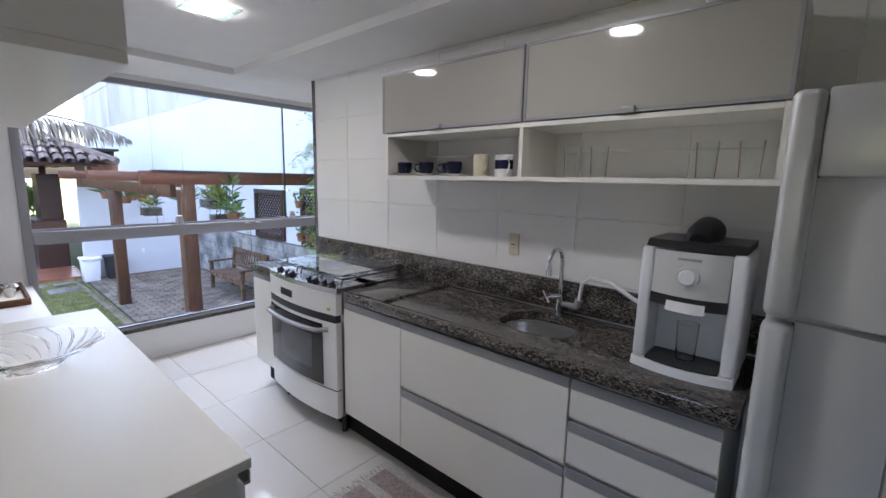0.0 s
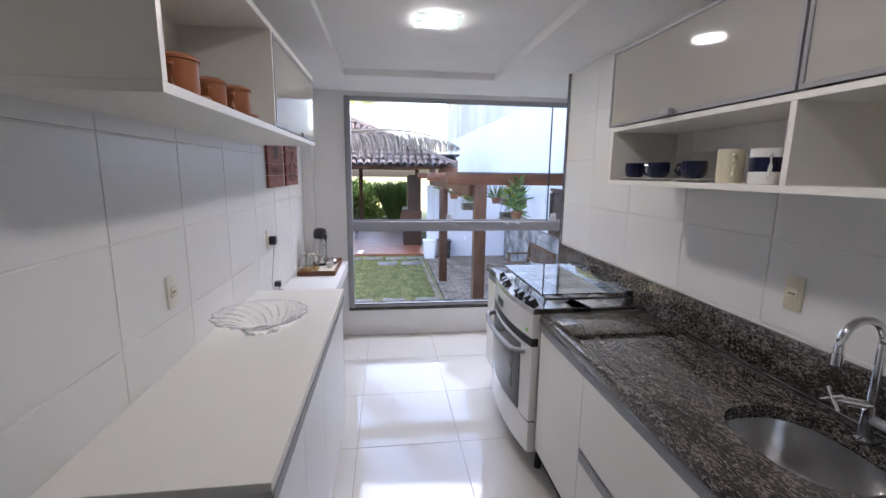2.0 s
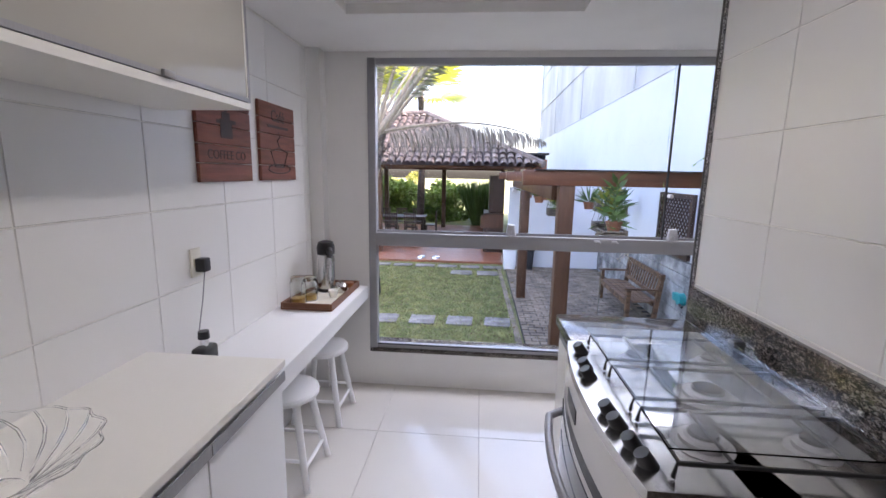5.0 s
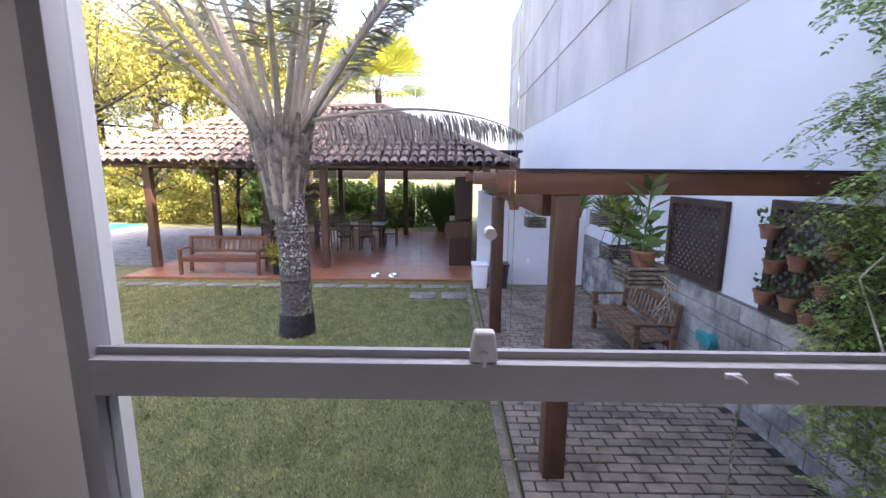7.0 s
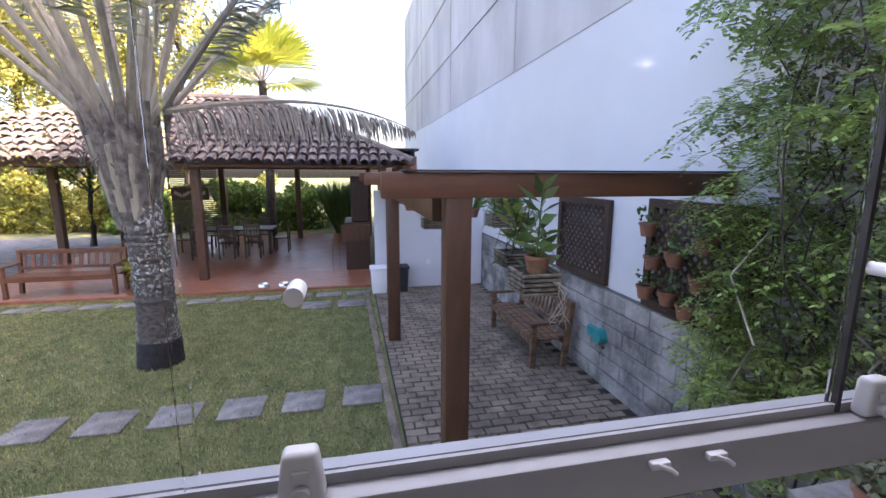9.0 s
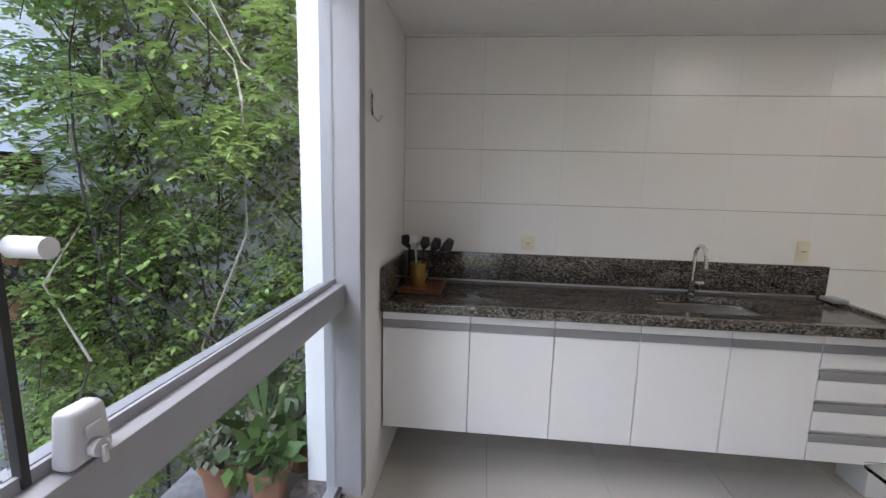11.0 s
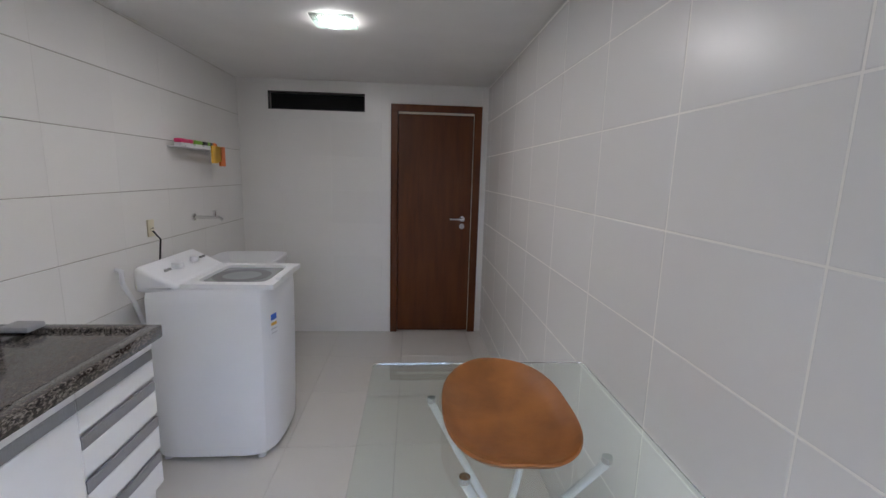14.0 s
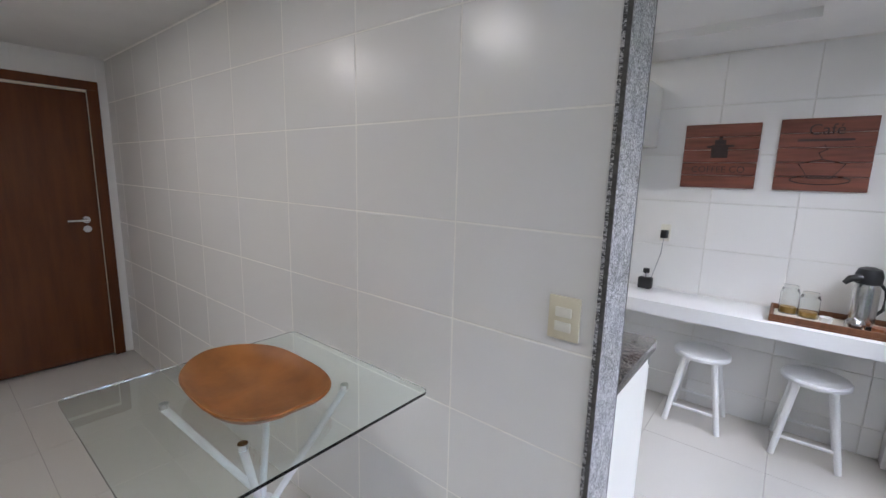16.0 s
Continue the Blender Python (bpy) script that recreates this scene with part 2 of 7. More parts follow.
def sweep(points, radii, seg=10, closed=False):
    """A round tube along points."""
    bm = BM()
    pts = [Vector(p) for p in points]
    if not hasattr(radii, "__len__"):
        radii = [radii] * len(pts)
    rings = []
    n = len(pts)
    up = Vector((0, 0, 1))
    for i, p in enumerate(pts):
        d = (pts[(i + 1) % n if closed else min(i + 1, n - 1)] - pts[(i - 1) % n if closed else max(i - 1, 0)]).normalized()
        a = d.cross(up)
        if a.length < 0.05:
            a = d.cross(Vector((0, 1, 0)))
        a.normalize()
        c = a.cross(d).normalized()
        rings.append([bm.verts.new(p + (a * math.cos(2 * math.pi * k / seg) + c * math.sin(2 * math.pi * k / seg)) * radii[i]) for k in range(seg)])
    for i in range(n if closed else n - 1):
        r, s = rings[i], rings[(i + 1) % n]
        for k in range(seg):
            bm.faces.new((r[k], r[(k + 1) % seg], s[(k + 1) % seg], s[k]))
    if not closed:
        bm.faces.new(rings[0][::-1])
        bm.faces.new(rings[-1])
    bmesh.ops.recalc_face_normals(bm, faces=bm.faces[:])
    return bm


def lathe(profile, seg=28, at=(0, 0, 0)):
    """A turned shape from (radius, height) pairs."""
    bm = BM()
    rings = []
    for r, z in profile:
        if r < 1e-5:
            rings.append([bm.verts.new((at[0], at[1], at[2] + z))])
        else:
            rings.append([bm.verts.new((at[0] + r * math.cos(2 * math.pi * k / seg), at[1] + r * math.sin(2 * math.pi * k / seg), at[2] + z)) for k in range(seg)])
    for a, b in zip(rings, rings[1:]):
        for k in range(seg):
            f = [a[k % len(a)], a[(k + 1) % len(a)], b[(k + 1) % len(b)], b[k % len(b)]]
            f = list(dict.fromkeys(f))
            if len(f) > 2:
                bm.faces.new(f)
    bmesh.ops.recalc_face_normals(bm, faces=bm.faces[:])
    return bm


def holed(x0, x1, y0, y1, z0, z1, cx, cy, ax, ay, power=2.0, n=48):
    """A slab with a rounded hole through it."""
    bm = BM()
    angs = sorted(set([2 * math.pi * k / n for k in range(n)] + [math.atan2(b - cy, a - cx) % (2 * math.pi) for a in (x0, x1) for b in (y0, y1)]))
    inner, outer = [], []
    for a in angs:
        c, s = math.cos(a), math.sin(a)
        r = (abs(c / ax) ** power + abs(s / ay) ** power) ** (-1 / power)
        inner.append((cx + r * c, cy + r * s))
        k = min([((x1 if c > 0 else x0) - cx) / c if abs(c) > 1e-9 else 1e9, ((y1 if s > 0 else y0) - cy) / s if abs(s) > 1e-9 else 1e9])
        outer.append((cx + k * c, cy + k * s))
    v = {}
    for i in range(len(angs)):
        for key, ring in (("i", inner), ("o", outer)):
            for zz in (z0, z1):
                v[key, i, zz] = bm.verts.new((*ring[i], zz))
    m = len(angs)
    for i in range(m):
        j = (i + 1) % m
        bm.faces.new((v["i", i, z1], v["o", i, z1], v["o", j, z1], v["i", j, z1]))
        bm.faces.new((v["i", i, z0], v["i", j, z0], v["o", j, z0], v["o", i, z0]))
        bm.faces.new((v["o", i, z0], v["o", j, z0], v["o", j, z1], v["o", i, z1]))
        bm.faces.new((v["i", i, z0], v["i", i, z1], v["i", j, z1], v["i", j, z0]))
    bmesh.ops.recalc_face_normals(bm, faces=bm.faces[:])
    return bm


ORIGIN = {}


def thing(name, at, label, category, group="", kind=""):
    e = new(name)
    e.location = at
    e.empty_display_size = 0.1
    ORIGIN[e] = Vector(at)
    return tagged(e, label, category, group, kind)


def mesh_of(name, bm, material, smooth=True):
    me = bpy.data.meshes.new(name)
    if smooth:
        for f in bm.faces:
            f.smooth = True
        bm.normal_update()
        for e in bm.edges:
            if len(e.link_faces) == 2 and e.calc_face_angle(0) > 0.6:
                e.smooth = False
    bm.to_mesh(me)
    bm.free()
    me.materials.append(material)
    return me


def part(name, bm, material, parent, label="", smooth=True):
    """One mesh under a thing or a part; the bmesh is given in the world (or the thing's own) metres."""
    o = ORIGIN[parent]
    bm.transform(Matrix.Translation(-o))
    ob = new(name, mesh_of(name, bm, material, smooth))
    ob.parent = parent
    ORIGIN[ob] = o
    return tagged(ob, label)


def single(name, bm, material, label, category, group="", kind="", at=(0, 0, 0), smooth=True):
    bm.transform(Matrix.Translation(-Vector(at)))
    ob = new(name, mesh_of(name, bm, material, smooth))
    ob.location = at
    ORIGIN[ob] = Vector(at)
    return tagged(ob, label, category, group, kind)


def raw(name, verts, faces, material, smooth=False):
    me = bpy.data.meshes.new(name)
    me.from_pydata([tuple(v) for v in verts], [], faces)
    me.materials.append(material)
    if smooth:
        me.polygons.foreach_set("use_smooth", [True] * len(me.polygons))
    return me


def under(name, me, parent, label="", kind=""):
    ob = new(name, me)
    ob.parent = parent
    ORIGIN[ob] = ORIGIN[parent]
    return tagged(ob, label, kind=kind)


# ---- structure ----
XL, XK, XP, XR = -0.144, 1.942, 2.09, 4.30
YW, YE, YB, ZC = 3.495, 2.53, -1.30, 2.302


def structure(name, bm, material, label, category="wall"):
    return single(name, bm, material, label, category, kind="structure", smooth=False)


wall_west = structure("wall_west", add(bx(XL - 0.15, XL, -0.15, 3.65, 0, 2.6), bx(XL - 0.15, XL, -3.2, -1.15, 0, 2.6), bx(XL - 0.15, XL, -1.15, -0.15, 2.1, 2.6)), M["grout"], "white glossy ceramic tiled kitchen wall")
wall_partition = structure("wall_partition", bx(XK, XP, -1.3, YE - 0.02, 0, 2.6), M["grout_white"], "white glossy tiled partition between kitchen and laundry")
wall_north = structure("wall_north", add(bx(XL, 0.235, YW, YW + 0.16, 0, 2.6), bx(0.235, 3.31, YW, YW + 0.16, 0, 0.255), bx(0.235, 3.31, YW, YW + 0.16, 2.262, 2.6), bx(3.31, XR, YW - 0.035, YW + 0.16, 0, 2.6), bx(XL, -0.05, YW - 0.095, YW, 0, 2.6)), M["plaster"], "white tiled wall below and beside a wide window")
wall_east = structure("wall_east", bx(XR, XR + 0.16, -1.45, 3.655, 0, 2.6), M["grout_dark"], "white tiled laundry wall with darkened grout lines")
wall_south_laundry = structure("wall_south", add(bx(XP, 2.145, YB - 0.15, YB, 0, 2.6), bx(2.97, XR, YB - 0.15, YB, 0, 2.048), bx(2.145, 2.97, YB - 0.15, YB, 2.13, 2.6), bx(2.97, 3.2, YB - 0.15, YB, 2.048, 2.6), bx(4.036, XR, YB - 0.15, YB, 2.048, 2.6), bx(3.2, 4.036, YB - 0.15, YB, 2.201, 2.6)), M["plaster"], "white tiled end wall with a door and a vent")
# the unseen west side has an added opening that lets sky light in
structure("wall_closing", add(bx(XL - 2.2, XP, -3.35, -3.2, 0, 2.6), bx(XK, XP, -3.2, -1.3, 0, 2.6), bx(XL - 2.35, XL - 2.2, -3.35, -1.1, 0, 2.6), bx(XL - 2.35, XL - 2.2, -0.45, 0.4, 0, 2.6), bx(XL - 2.35, XL - 2.2, -1.1, -0.45, 0, 1.0), bx(XL - 2.35, XL - 2.2, -1.1, -0.45, 1.9, 2.6), bx(XL - 2.2, XL - 0.15, 0.25, 0.4, 0, 2.6)), M["plaster"], "plain white wall of the unseen adjoining room, with an added opening for light")
structure("wall_behind_door", bx(2.0, XR + 0.16, -2.4, -2.25, 0, 2.6), M["unlit_black"], "dark unlit space behind the laundry door")
structure("floor_slab", bx(XL - 2.35, XR + 0.16, -3.35, 3.655, -0.12, -0.004), M["grout"], "concrete floor slab under polished tiles", "floor")
structure("ceiling", add(bx(XL - 2.35, 0.30, -3.35, 3.5, ZC, 2.62), bx(1.455, XP, -3.35, 3.5, ZC, 2.62), bx(0.30, 1.455, 2.84, 3.5, ZC, 2.62), bx(0.30, 1.455, -3.35, -1.0, ZC, 2.62), bx(0.30, 1.455, -1.0, 2.84, 2.35, 2.62), bx(XP, XR, -1.3, 3.5, ZC, 2.62)), M["plaster"], "white plaster ceiling with a shallow recessed panel", "ceiling")
structure("roof", bx(XL - 2.5, XR + 0.2, -3.5, 3.75, 2.64, 2.9), M["plaster"], "flat roof slab over the house", "roof")
trim = structure("trim", bx(XK - 0.012, XP + 0.012, YE - 0.02, YE, 0, ZC), M["granite_light"], "speckled grey granite cladding on the wall end", "trim")
part("edge_strip", add(bx(XP + 0.0125, XP + 0.016, YE - 0.010, YE + 0.001, 0, ZC), bx(XK - 0.016, XK - 0.0125, YE - 0.010, YE + 0.001, 0, ZC)), M["granite_edge"], trim, "dark polished edge", False)
structure("window_trim", bx(3.245, 3.309, 3.41, YW + 0.06, 0.285, 2.262, 0.004), M["white_alu"], "white coated aluminium jamb cover", "trim")
# window
win = thing("window_1", (0.235, YW, 0.255), "wide white aluminium window with frameless sliding glass panes", "window", kind="structure")
Y0, Y1 = YW - 0.015, YW + 0.055
part("window_frame", add(bx(0.235, 0.288, Y0, Y1, 0.285, 2.262, 0.004), bx(0.288, 3.245, Y0 + 0.01, Y1, 2.222, 2.262, 0.004), bx(0.288, 3.245, Y0 + 0.01, Y1, 0.285, 0.312, 0.004)), M["white_alu"], win)
part("rail", add(bx(0.288, 3.245, Y0 - 0.012, Y1 + 0.02, 1.036, 1.128, 0.006), bx(0.288, 3.245, Y0 + 0.022, Y0 + 0.03, 1.128, 1.146)), M["white_alu"], win, "broad horizontal aluminium rail")
part("rail_gasket", bx(0.29, 3.243, Y0 + 0.031, Y0 + 0.044, 1.126, 1.1395), M["rubber"], win, "black rubber seal")
part("lower_gasket", bx(0.29, 3.243, Y0 + 0.008, Y0 + 0.02, 0.311, 0.318), M["rubber"], win, "black rubber seal")
part("window_sill", bx(0.235, 3.31, YW - 0.012, YW + 0.2, 0.255, 0.285, 0.004), M["granite"], win, "dark granite sill")
for a, b, k in ((0.288, 1.06, 2), (1.05, 1.27, 0), (1.26, 2.19, 1), (2.17, 3.245, 0)):
    yy = YW + 0.008 + 0.014 * k
    g = part("pane", bx(a, b, yy, yy + 0.008, 1.13, 2.23), M["pane"], win, smooth=False)
    g.visible_shadow = False
for a, b in ((0.288, 1.824), (1.828, 3.245)):
    g = part("pane", bx(a, b, YW + 0.014, YW + 0.022, 0.305, 1.04), M["pane"], win, smooth=False)
    g.visible_shadow = False
part("pane_edge", bx(2.186, 2.196, YW + 0.004, YW + 0.018, 1.13, 2.23), M["rubber"], win, "black pane seal")


def wedge(x, wa, wb, y0, y1, z0, z1):
    b = bx(x - wa, x + wa, y0, y1, z0, z1, 0.010, 3)
    for v in b.verts:
        v.co.x = x + (v.co.x - x) * (1 + (wb / wa - 1) * (v.co.z - z0) / (z1 - z0))
    return b


for xx in (1.207, 2.248):
    part("lock", add(wedge(xx, 0.034, 0.024, Y0 - 0.012, Y0 + 0.02, 1.129, 1.205), bx(xx - 0.012, xx + 0.012, Y0 - 0.018, Y0 - 0.0121, 1.165, 1.182, 0.003), sweep([(xx, Y0 - 0.012, 1.148), (xx, Y0 - 0.024, 1.148)], 0.012, 16), bx(xx - 0.004, xx + 0.004, Y0 - 0.03, Y0 - 0.0245, 1.128, 1.152, 0.002)), M["grey_lock"], win, "light grey lock with a small keyhole")
for xx in (1.769, 1.88):
    part("latch", add(bx(xx - 0.018, xx + 0.018, Y0 - 0.026, Y0 - 0.012, 1.104, 1.117, 0.003), sweep([(xx - 0.006, Y0 - 0.024, 1.113), (xx + 0.012, Y0 - 0.032, 1.108), (xx + 0.02, Y0 - 0.036, 1.102)], 0.004, 8)), M["grey_lock"], win, "light grey slide latch")
for xx, zz in ((1.214, 1.43), (2.205, 1.415)):
    part("pull_knob", sweep([(xx, YW + 0.002, zz), (xx, YW - 0.045, zz)], 0.0125, 18), M["white_plastic"], win, "round white pull knob")

# ---- wall and floor tiles ----
TILE = {}


def tile_mesh(w, h, material, depth=0.004, inset=0.0015, jw=0.003):
    key = (round(w, 3), round(h, 3), material.name, depth, jw)
    if key not in TILE:
        i = inset
        q = min(i, jw)
        v = [(0, 0, 0), (w, 0, 0), (w, h, 0), (0, h, 0), (q, i, depth), (w - q, i, depth), (w - q, h - i, depth), (q, h - i, depth)]
        TILE[key] = raw("tile", v, [(4, 5, 6, 7), (0, 1, 5, 4), (1, 2, 6, 5), (2, 3, 7, 6), (3, 0, 4, 7)], material)
    return TILE[key]


def cut(r, holes):
    out = [r]
    for hx0, hx1, hz0, hz1 in holes:
        nxt = []
        for a0, a1, b0, b1 in out:
            if hx1 <= a0 or hx0 >= a1 or hz1 <= b0 or hz0 >= b1:
                nxt.append((a0, a1, b0, b1))
                continue
            if hx0 > a0: nxt.append((a0, hx0, b0, b1))
            if hx1 < a1: nxt.append((hx1, a1, b0, b1))
            if hz0 > b0: nxt.append((max(a0, hx0), min(a1, hx1), b0, hz0))
            if hz1 < b1: nxt.append((max(a0, hx0), min(a1, hx1), hz1, b1))
        out = nxt
    return out


def tiled(parent, origin, ud, vd, u0, u1, v0, v1, us, pu, vs, pv, material, joint=0.003, holes=(), name="tile", depth=0.004):
    """Tiles on a plane: origin + u * ud + v * vd, the pattern's joints at us + i * pu and vs + j * pv."""
    ud, vd, origin = Vector(ud), Vector(vd), Vector(origin)
    n = ud.cross(vd)
    rot = Matrix((ud, vd, n)).transposed().to_4x4()
    ju, jv = joint if isinstance(joint, tuple) else (joint, joint)
    i = math.floor((u0 - us) / pu)
    while us + i * pu < u1:
        j = math.floor((v0 - vs) / pv)
        while vs + j * pv < v1:
            cell = (max(u0, us + i * pu), min(u1, us + (i + 1) * pu), max(v0, vs + j * pv), min(v1, vs + (j + 1) * pv))
            for a0, a1, b0, b1 in cut(cell, holes):
                w, h = a1 - a0 - ju, b1 - b0 - jv
                if w > 0.008 and h > 0.008:
                    ob = new(name, tile_mesh(w, h, material, depth, jw=ju))
                    ob.parent = parent
                    ob.matrix_local = Matrix.Translation(origin + ud * (a0 + ju / 2) + vd * (b0 + jv / 2) - ORIGIN[parent]) @ rot
            j += 1
        i += 1


# ---- kitchen ----
def ceiling_lamp(x, y, z):
    t = thing("ceiling_lamp", (x, y, z), "square glass recessed ceiling lamp glowing cool white", "ceiling lamp", "ceiling lamps")
    part("glass_plate", bx(x - 0.112, x + 0.112, y - 0.112, y + 0.112, z - 0.012, z - 0.004, 0.002), M["lampglass"], t, "pale green glass plate").visible_shadow = False
    part("diffuser", lathe([(0, -0.018), (0.07, -0.018), (0.078, -0.0125), (0, -0.0125)], 28, (x, y, z)), M["glow"], t, "glowing round diffuser").visible_shadow = False
    part("ring", lathe([(0.08, -0.003), (0.09, -0.003), (0.09, 0), (0.08, 0)], 28, (x, y, z)), M["chrome"], t)


for p in LAMPS:
    ceiling_lamp(*p)


def handle_strip(y0, y1, x, z, parent, s=1):
    """Aluminium pull profile along the top edge of a front; s: the side that it faces on x (-1 to the room)."""
    part("handle", add(bx(min(x, x + s * 0.012), max(x, x + s * 0.012), y0, y1, z - 0.008, z, 0.001, 1), bx(min(x + s * 0.008, x + s * 0.012), max(x + s * 0.008, x + s * 0.012), y0, y1, z - 0.040, z - 0.008, 0.001, 1)), M["alu"], parent, "aluminium pull profile")


def base_unit(name, x, back, y0, y1, z0, z1, rows, label, s=-1, cool=False, cols=1, body_top=None):
    """A cabinet unit: body, fronts with pull profiles. x: the fronts' face; rows: heights of the gaps between fronts from the top down."""
    m = M["mdf_cool"] if cool else M["mdf"]
    t = thing(name, ((x + back) / 2, (y0 + y1) / 2, z0), label, "cabinet", "cabinet units")
    xa, xb = sorted((x - s * 0.02, back))
    part("body", bx(xa, xb, y0 + 0.001, y1 - 0.001, z0, body_top or z1, 0.001, 1), m, t)
    if cool:
        xx = sorted((x, x - s * 0.018))
        part("fascia", bx(xx[0], xx[1], y0 + 0.001, y1 - 0.001, z1 - 0.046, z1 - 0.001, 0.001, 1), m, t, "white strip under the worktop")
    zs = [z1 - 0.033 if cool else z1] + list(rows) + [z0]
    for a, b in zip(zs, zs[1:]):
        for c in range(cols):
            ya, yb = y0 + (y1 - y0) * c / cols + 0.001, y0 + (y1 - y0) * (c + 1) / cols - 0.001
            xx = sorted((x, x - s * 0.018))
            f = part("drawer_front" if len(zs) > 2 else "door", bx(xx[0], xx[1], ya, yb, b + 0.003, a - 0.056, 0.0015, 1), m, t)
            handle_strip(ya, yb, x - s * 0.012, a - 0.014, f, s)
    return t


base_unit("base_cabinet", 1.37, 1.93, 0.883, 1.362, 0.165, 0.865, [], "white laminate base cabinet with one door")
base_unit("drawer_cabinet", 1.37, 1.93, -0.012, 0.880, 0.165, 0.865, [0.505], "white laminate cabinet with two wide drawers", body_top=0.69)
base_unit("drawer_cabinet", 1.37, 1.93, -0.486, -0.018, 0.165, 0.865, [0.70, 0.515, 0.34], "white laminate cabinet with four narrow drawers")
base_unit("base_cabinet", 1.37, 1.93, 2.17, 2.49, 0.165, 0.865, [], "narrow white laminate cabinet beside the stove")
# dark strip painted in for the shade below the cabinets
under_shade = single("plinth", bx(1.45, 1.92, -0.45, 2.45, 0.0, 0.163), M["unlit_black"], "near-black block put in for the shade under the kitchen cabinets", "plinth", kind="structure")

top = thing("worktop", (1.65, 0.4, 0.87), "dark brown speckled granite worktop with raised rim", "worktop")
part("slab", holed(1.397, XK - 0.006, -0.515, 1.05, 0.867, 0.902, 1.70, 0.29, 0.155, 0.185, 2.6), M["granite"], top)
part("front_rim", bx(1.353, 1.3965, -0.515, 1.345, 0.867, 0.915, 0.006), M["granite"], top)
part("raised_end", bx(1.397, XK - 0.006, 1.0505, 1.345, 0.867, 0.915, 0.004), M["granite"], top)
part("backsplash", bx(XK - 0.026, XK - 0.0055, -0.515, 2.505, 0.9155, 1.068, 0.003), M["granite"], top, "granite upstand against the tiles")
single("worktop", bx(1.353, XK - 0.027, 2.165, 2.505, 0.867, 0.915, 0.005), M["granite"], "short dark granite worktop beyond the stove", "worktop", at=(1.65, 2.3, 0.867))


def basin(name, cx, cy, ax, ay, z, depth, power, label):
    t = thing(name, (cx, cy, z - depth), label, "sink")
    bm, n, rings = BM(), 48, []
    prof = [(1.04, 0), (0.985, -0.003), (0.955, -0.03), (0.92, -depth * 0.75), (0.85, -depth * 0.93), (0.7, -depth), (0.15, -depth - 0.006), (0.0, -depth - 0.006)]
    for k, dz in prof:
        ring = []
        for i in range(n if k else 1):
            a = 2 * math.pi * i / n
            c, s = math.cos(a), math.sin(a)
            r = (abs(c / ax) ** power + abs(s / ay) ** power) ** (-1 / power) * k
            ring.append(bm.verts.new((cx + r * c, cy + r * s, z + dz)))
        rings.append(ring)
    for a, b in zip(rings, rings[1:]):
        for i in range(n):
            f = list(dict.fromkeys([a[i], a[(i + 1) % n], b[(i + 1) % len(b)], b[i % len(b)]]))
            bm.faces.new(f)
    bmesh.ops.recalc_face_normals(bm, faces=bm.faces[:])
    part("bowl", bm, M["steel"], t)
    part("drain", lathe([(0, 0.004), (0.03, 0.004), (0.038, 0.001), (0.04, -0.004)], 24, (cx, cy, z - depth)), M["chrome"], t, "chrome drain")


basin("sink", 1.70, 0.29, 0.155, 0.185, 0.866, 0.15, 2.6, "round-cornered stainless steel sink set under the granite")


def faucet(name, x, y, z, h, reach, s, label):
    """Gooseneck tap; s: the way on x in which it reaches."""
    t = thing(name, (x, y, z), label, "tap")
    part("base", lathe([(0, 0), (0.026, 0), (0.026, 0.006), (0.017, 0.012), (0.015, 0.10), (0.0, 0.105)], 20, (x, y, z)), M["chrome"], t)
    pts = [(x, y, z + 0.09), (x, y, z + h * 0.55)]
    r = reach / 2
    for i in range(13):
        a = math.pi * i / 12
        pts.append((x + s * (r - r * math.cos(a)), y, z + h - r + r * math.sin(a)))
    pts.append((x + s * reach, y, z + h - r - 0.03))
    part("spout", sweep(pts, 0.0105, 12), M["chrome"], t)
    part("nozzle", lathe([(0, 0), (0.014, 0), (0.014, 0.03), (0, 0.03)], 16, (x + s * reach, y, z + h - r - 0.05)), M["chrome"], t)
    return t


tap = faucet("kitchen_tap", 1.87, 0.285, 0.903, 0.335, 0.13, -1, "chrome gooseneck kitchen tap with a cross handle")
part("valve", sweep([(1.87, 0.285, 1.0), (1.81, 0.33, 1.0)], 0.013, 14), M["chrome"], tap)
part("cross_handle", add(sweep([(1.805, 0.31, 0.975), (1.805, 0.345, 1.03)], 0.006, 8), sweep([(1.805, 0.355, 0.985), (1.805, 0.305, 1.02)], 0.006, 8)), M["chrome"], tap)
part("filter_joint", add(sweep([(1.87, 0.28, 0.965), (1.87, 0.20, 0.965)], 0.013, 12), sweep([(1.87, 0.20, 0.965), (1.87, 0.19, 1.0)], 0.018, 12)), M["grey_plastic"], tap)
single("water_hose", sweep([(1.87, 0.19, 0.995), (1.87, 0.18, 1.08), (1.865, 0.14, 1.115), (1.86, 0.05, 1.11), (1.85, -0.08, 1.05), (1.84, -0.2, 1.0)], 0.009, 10), M["white_plastic"], "white plastic hose from the tap to the water purifier", "hose", at=(1.87, 0.19, 0.995))


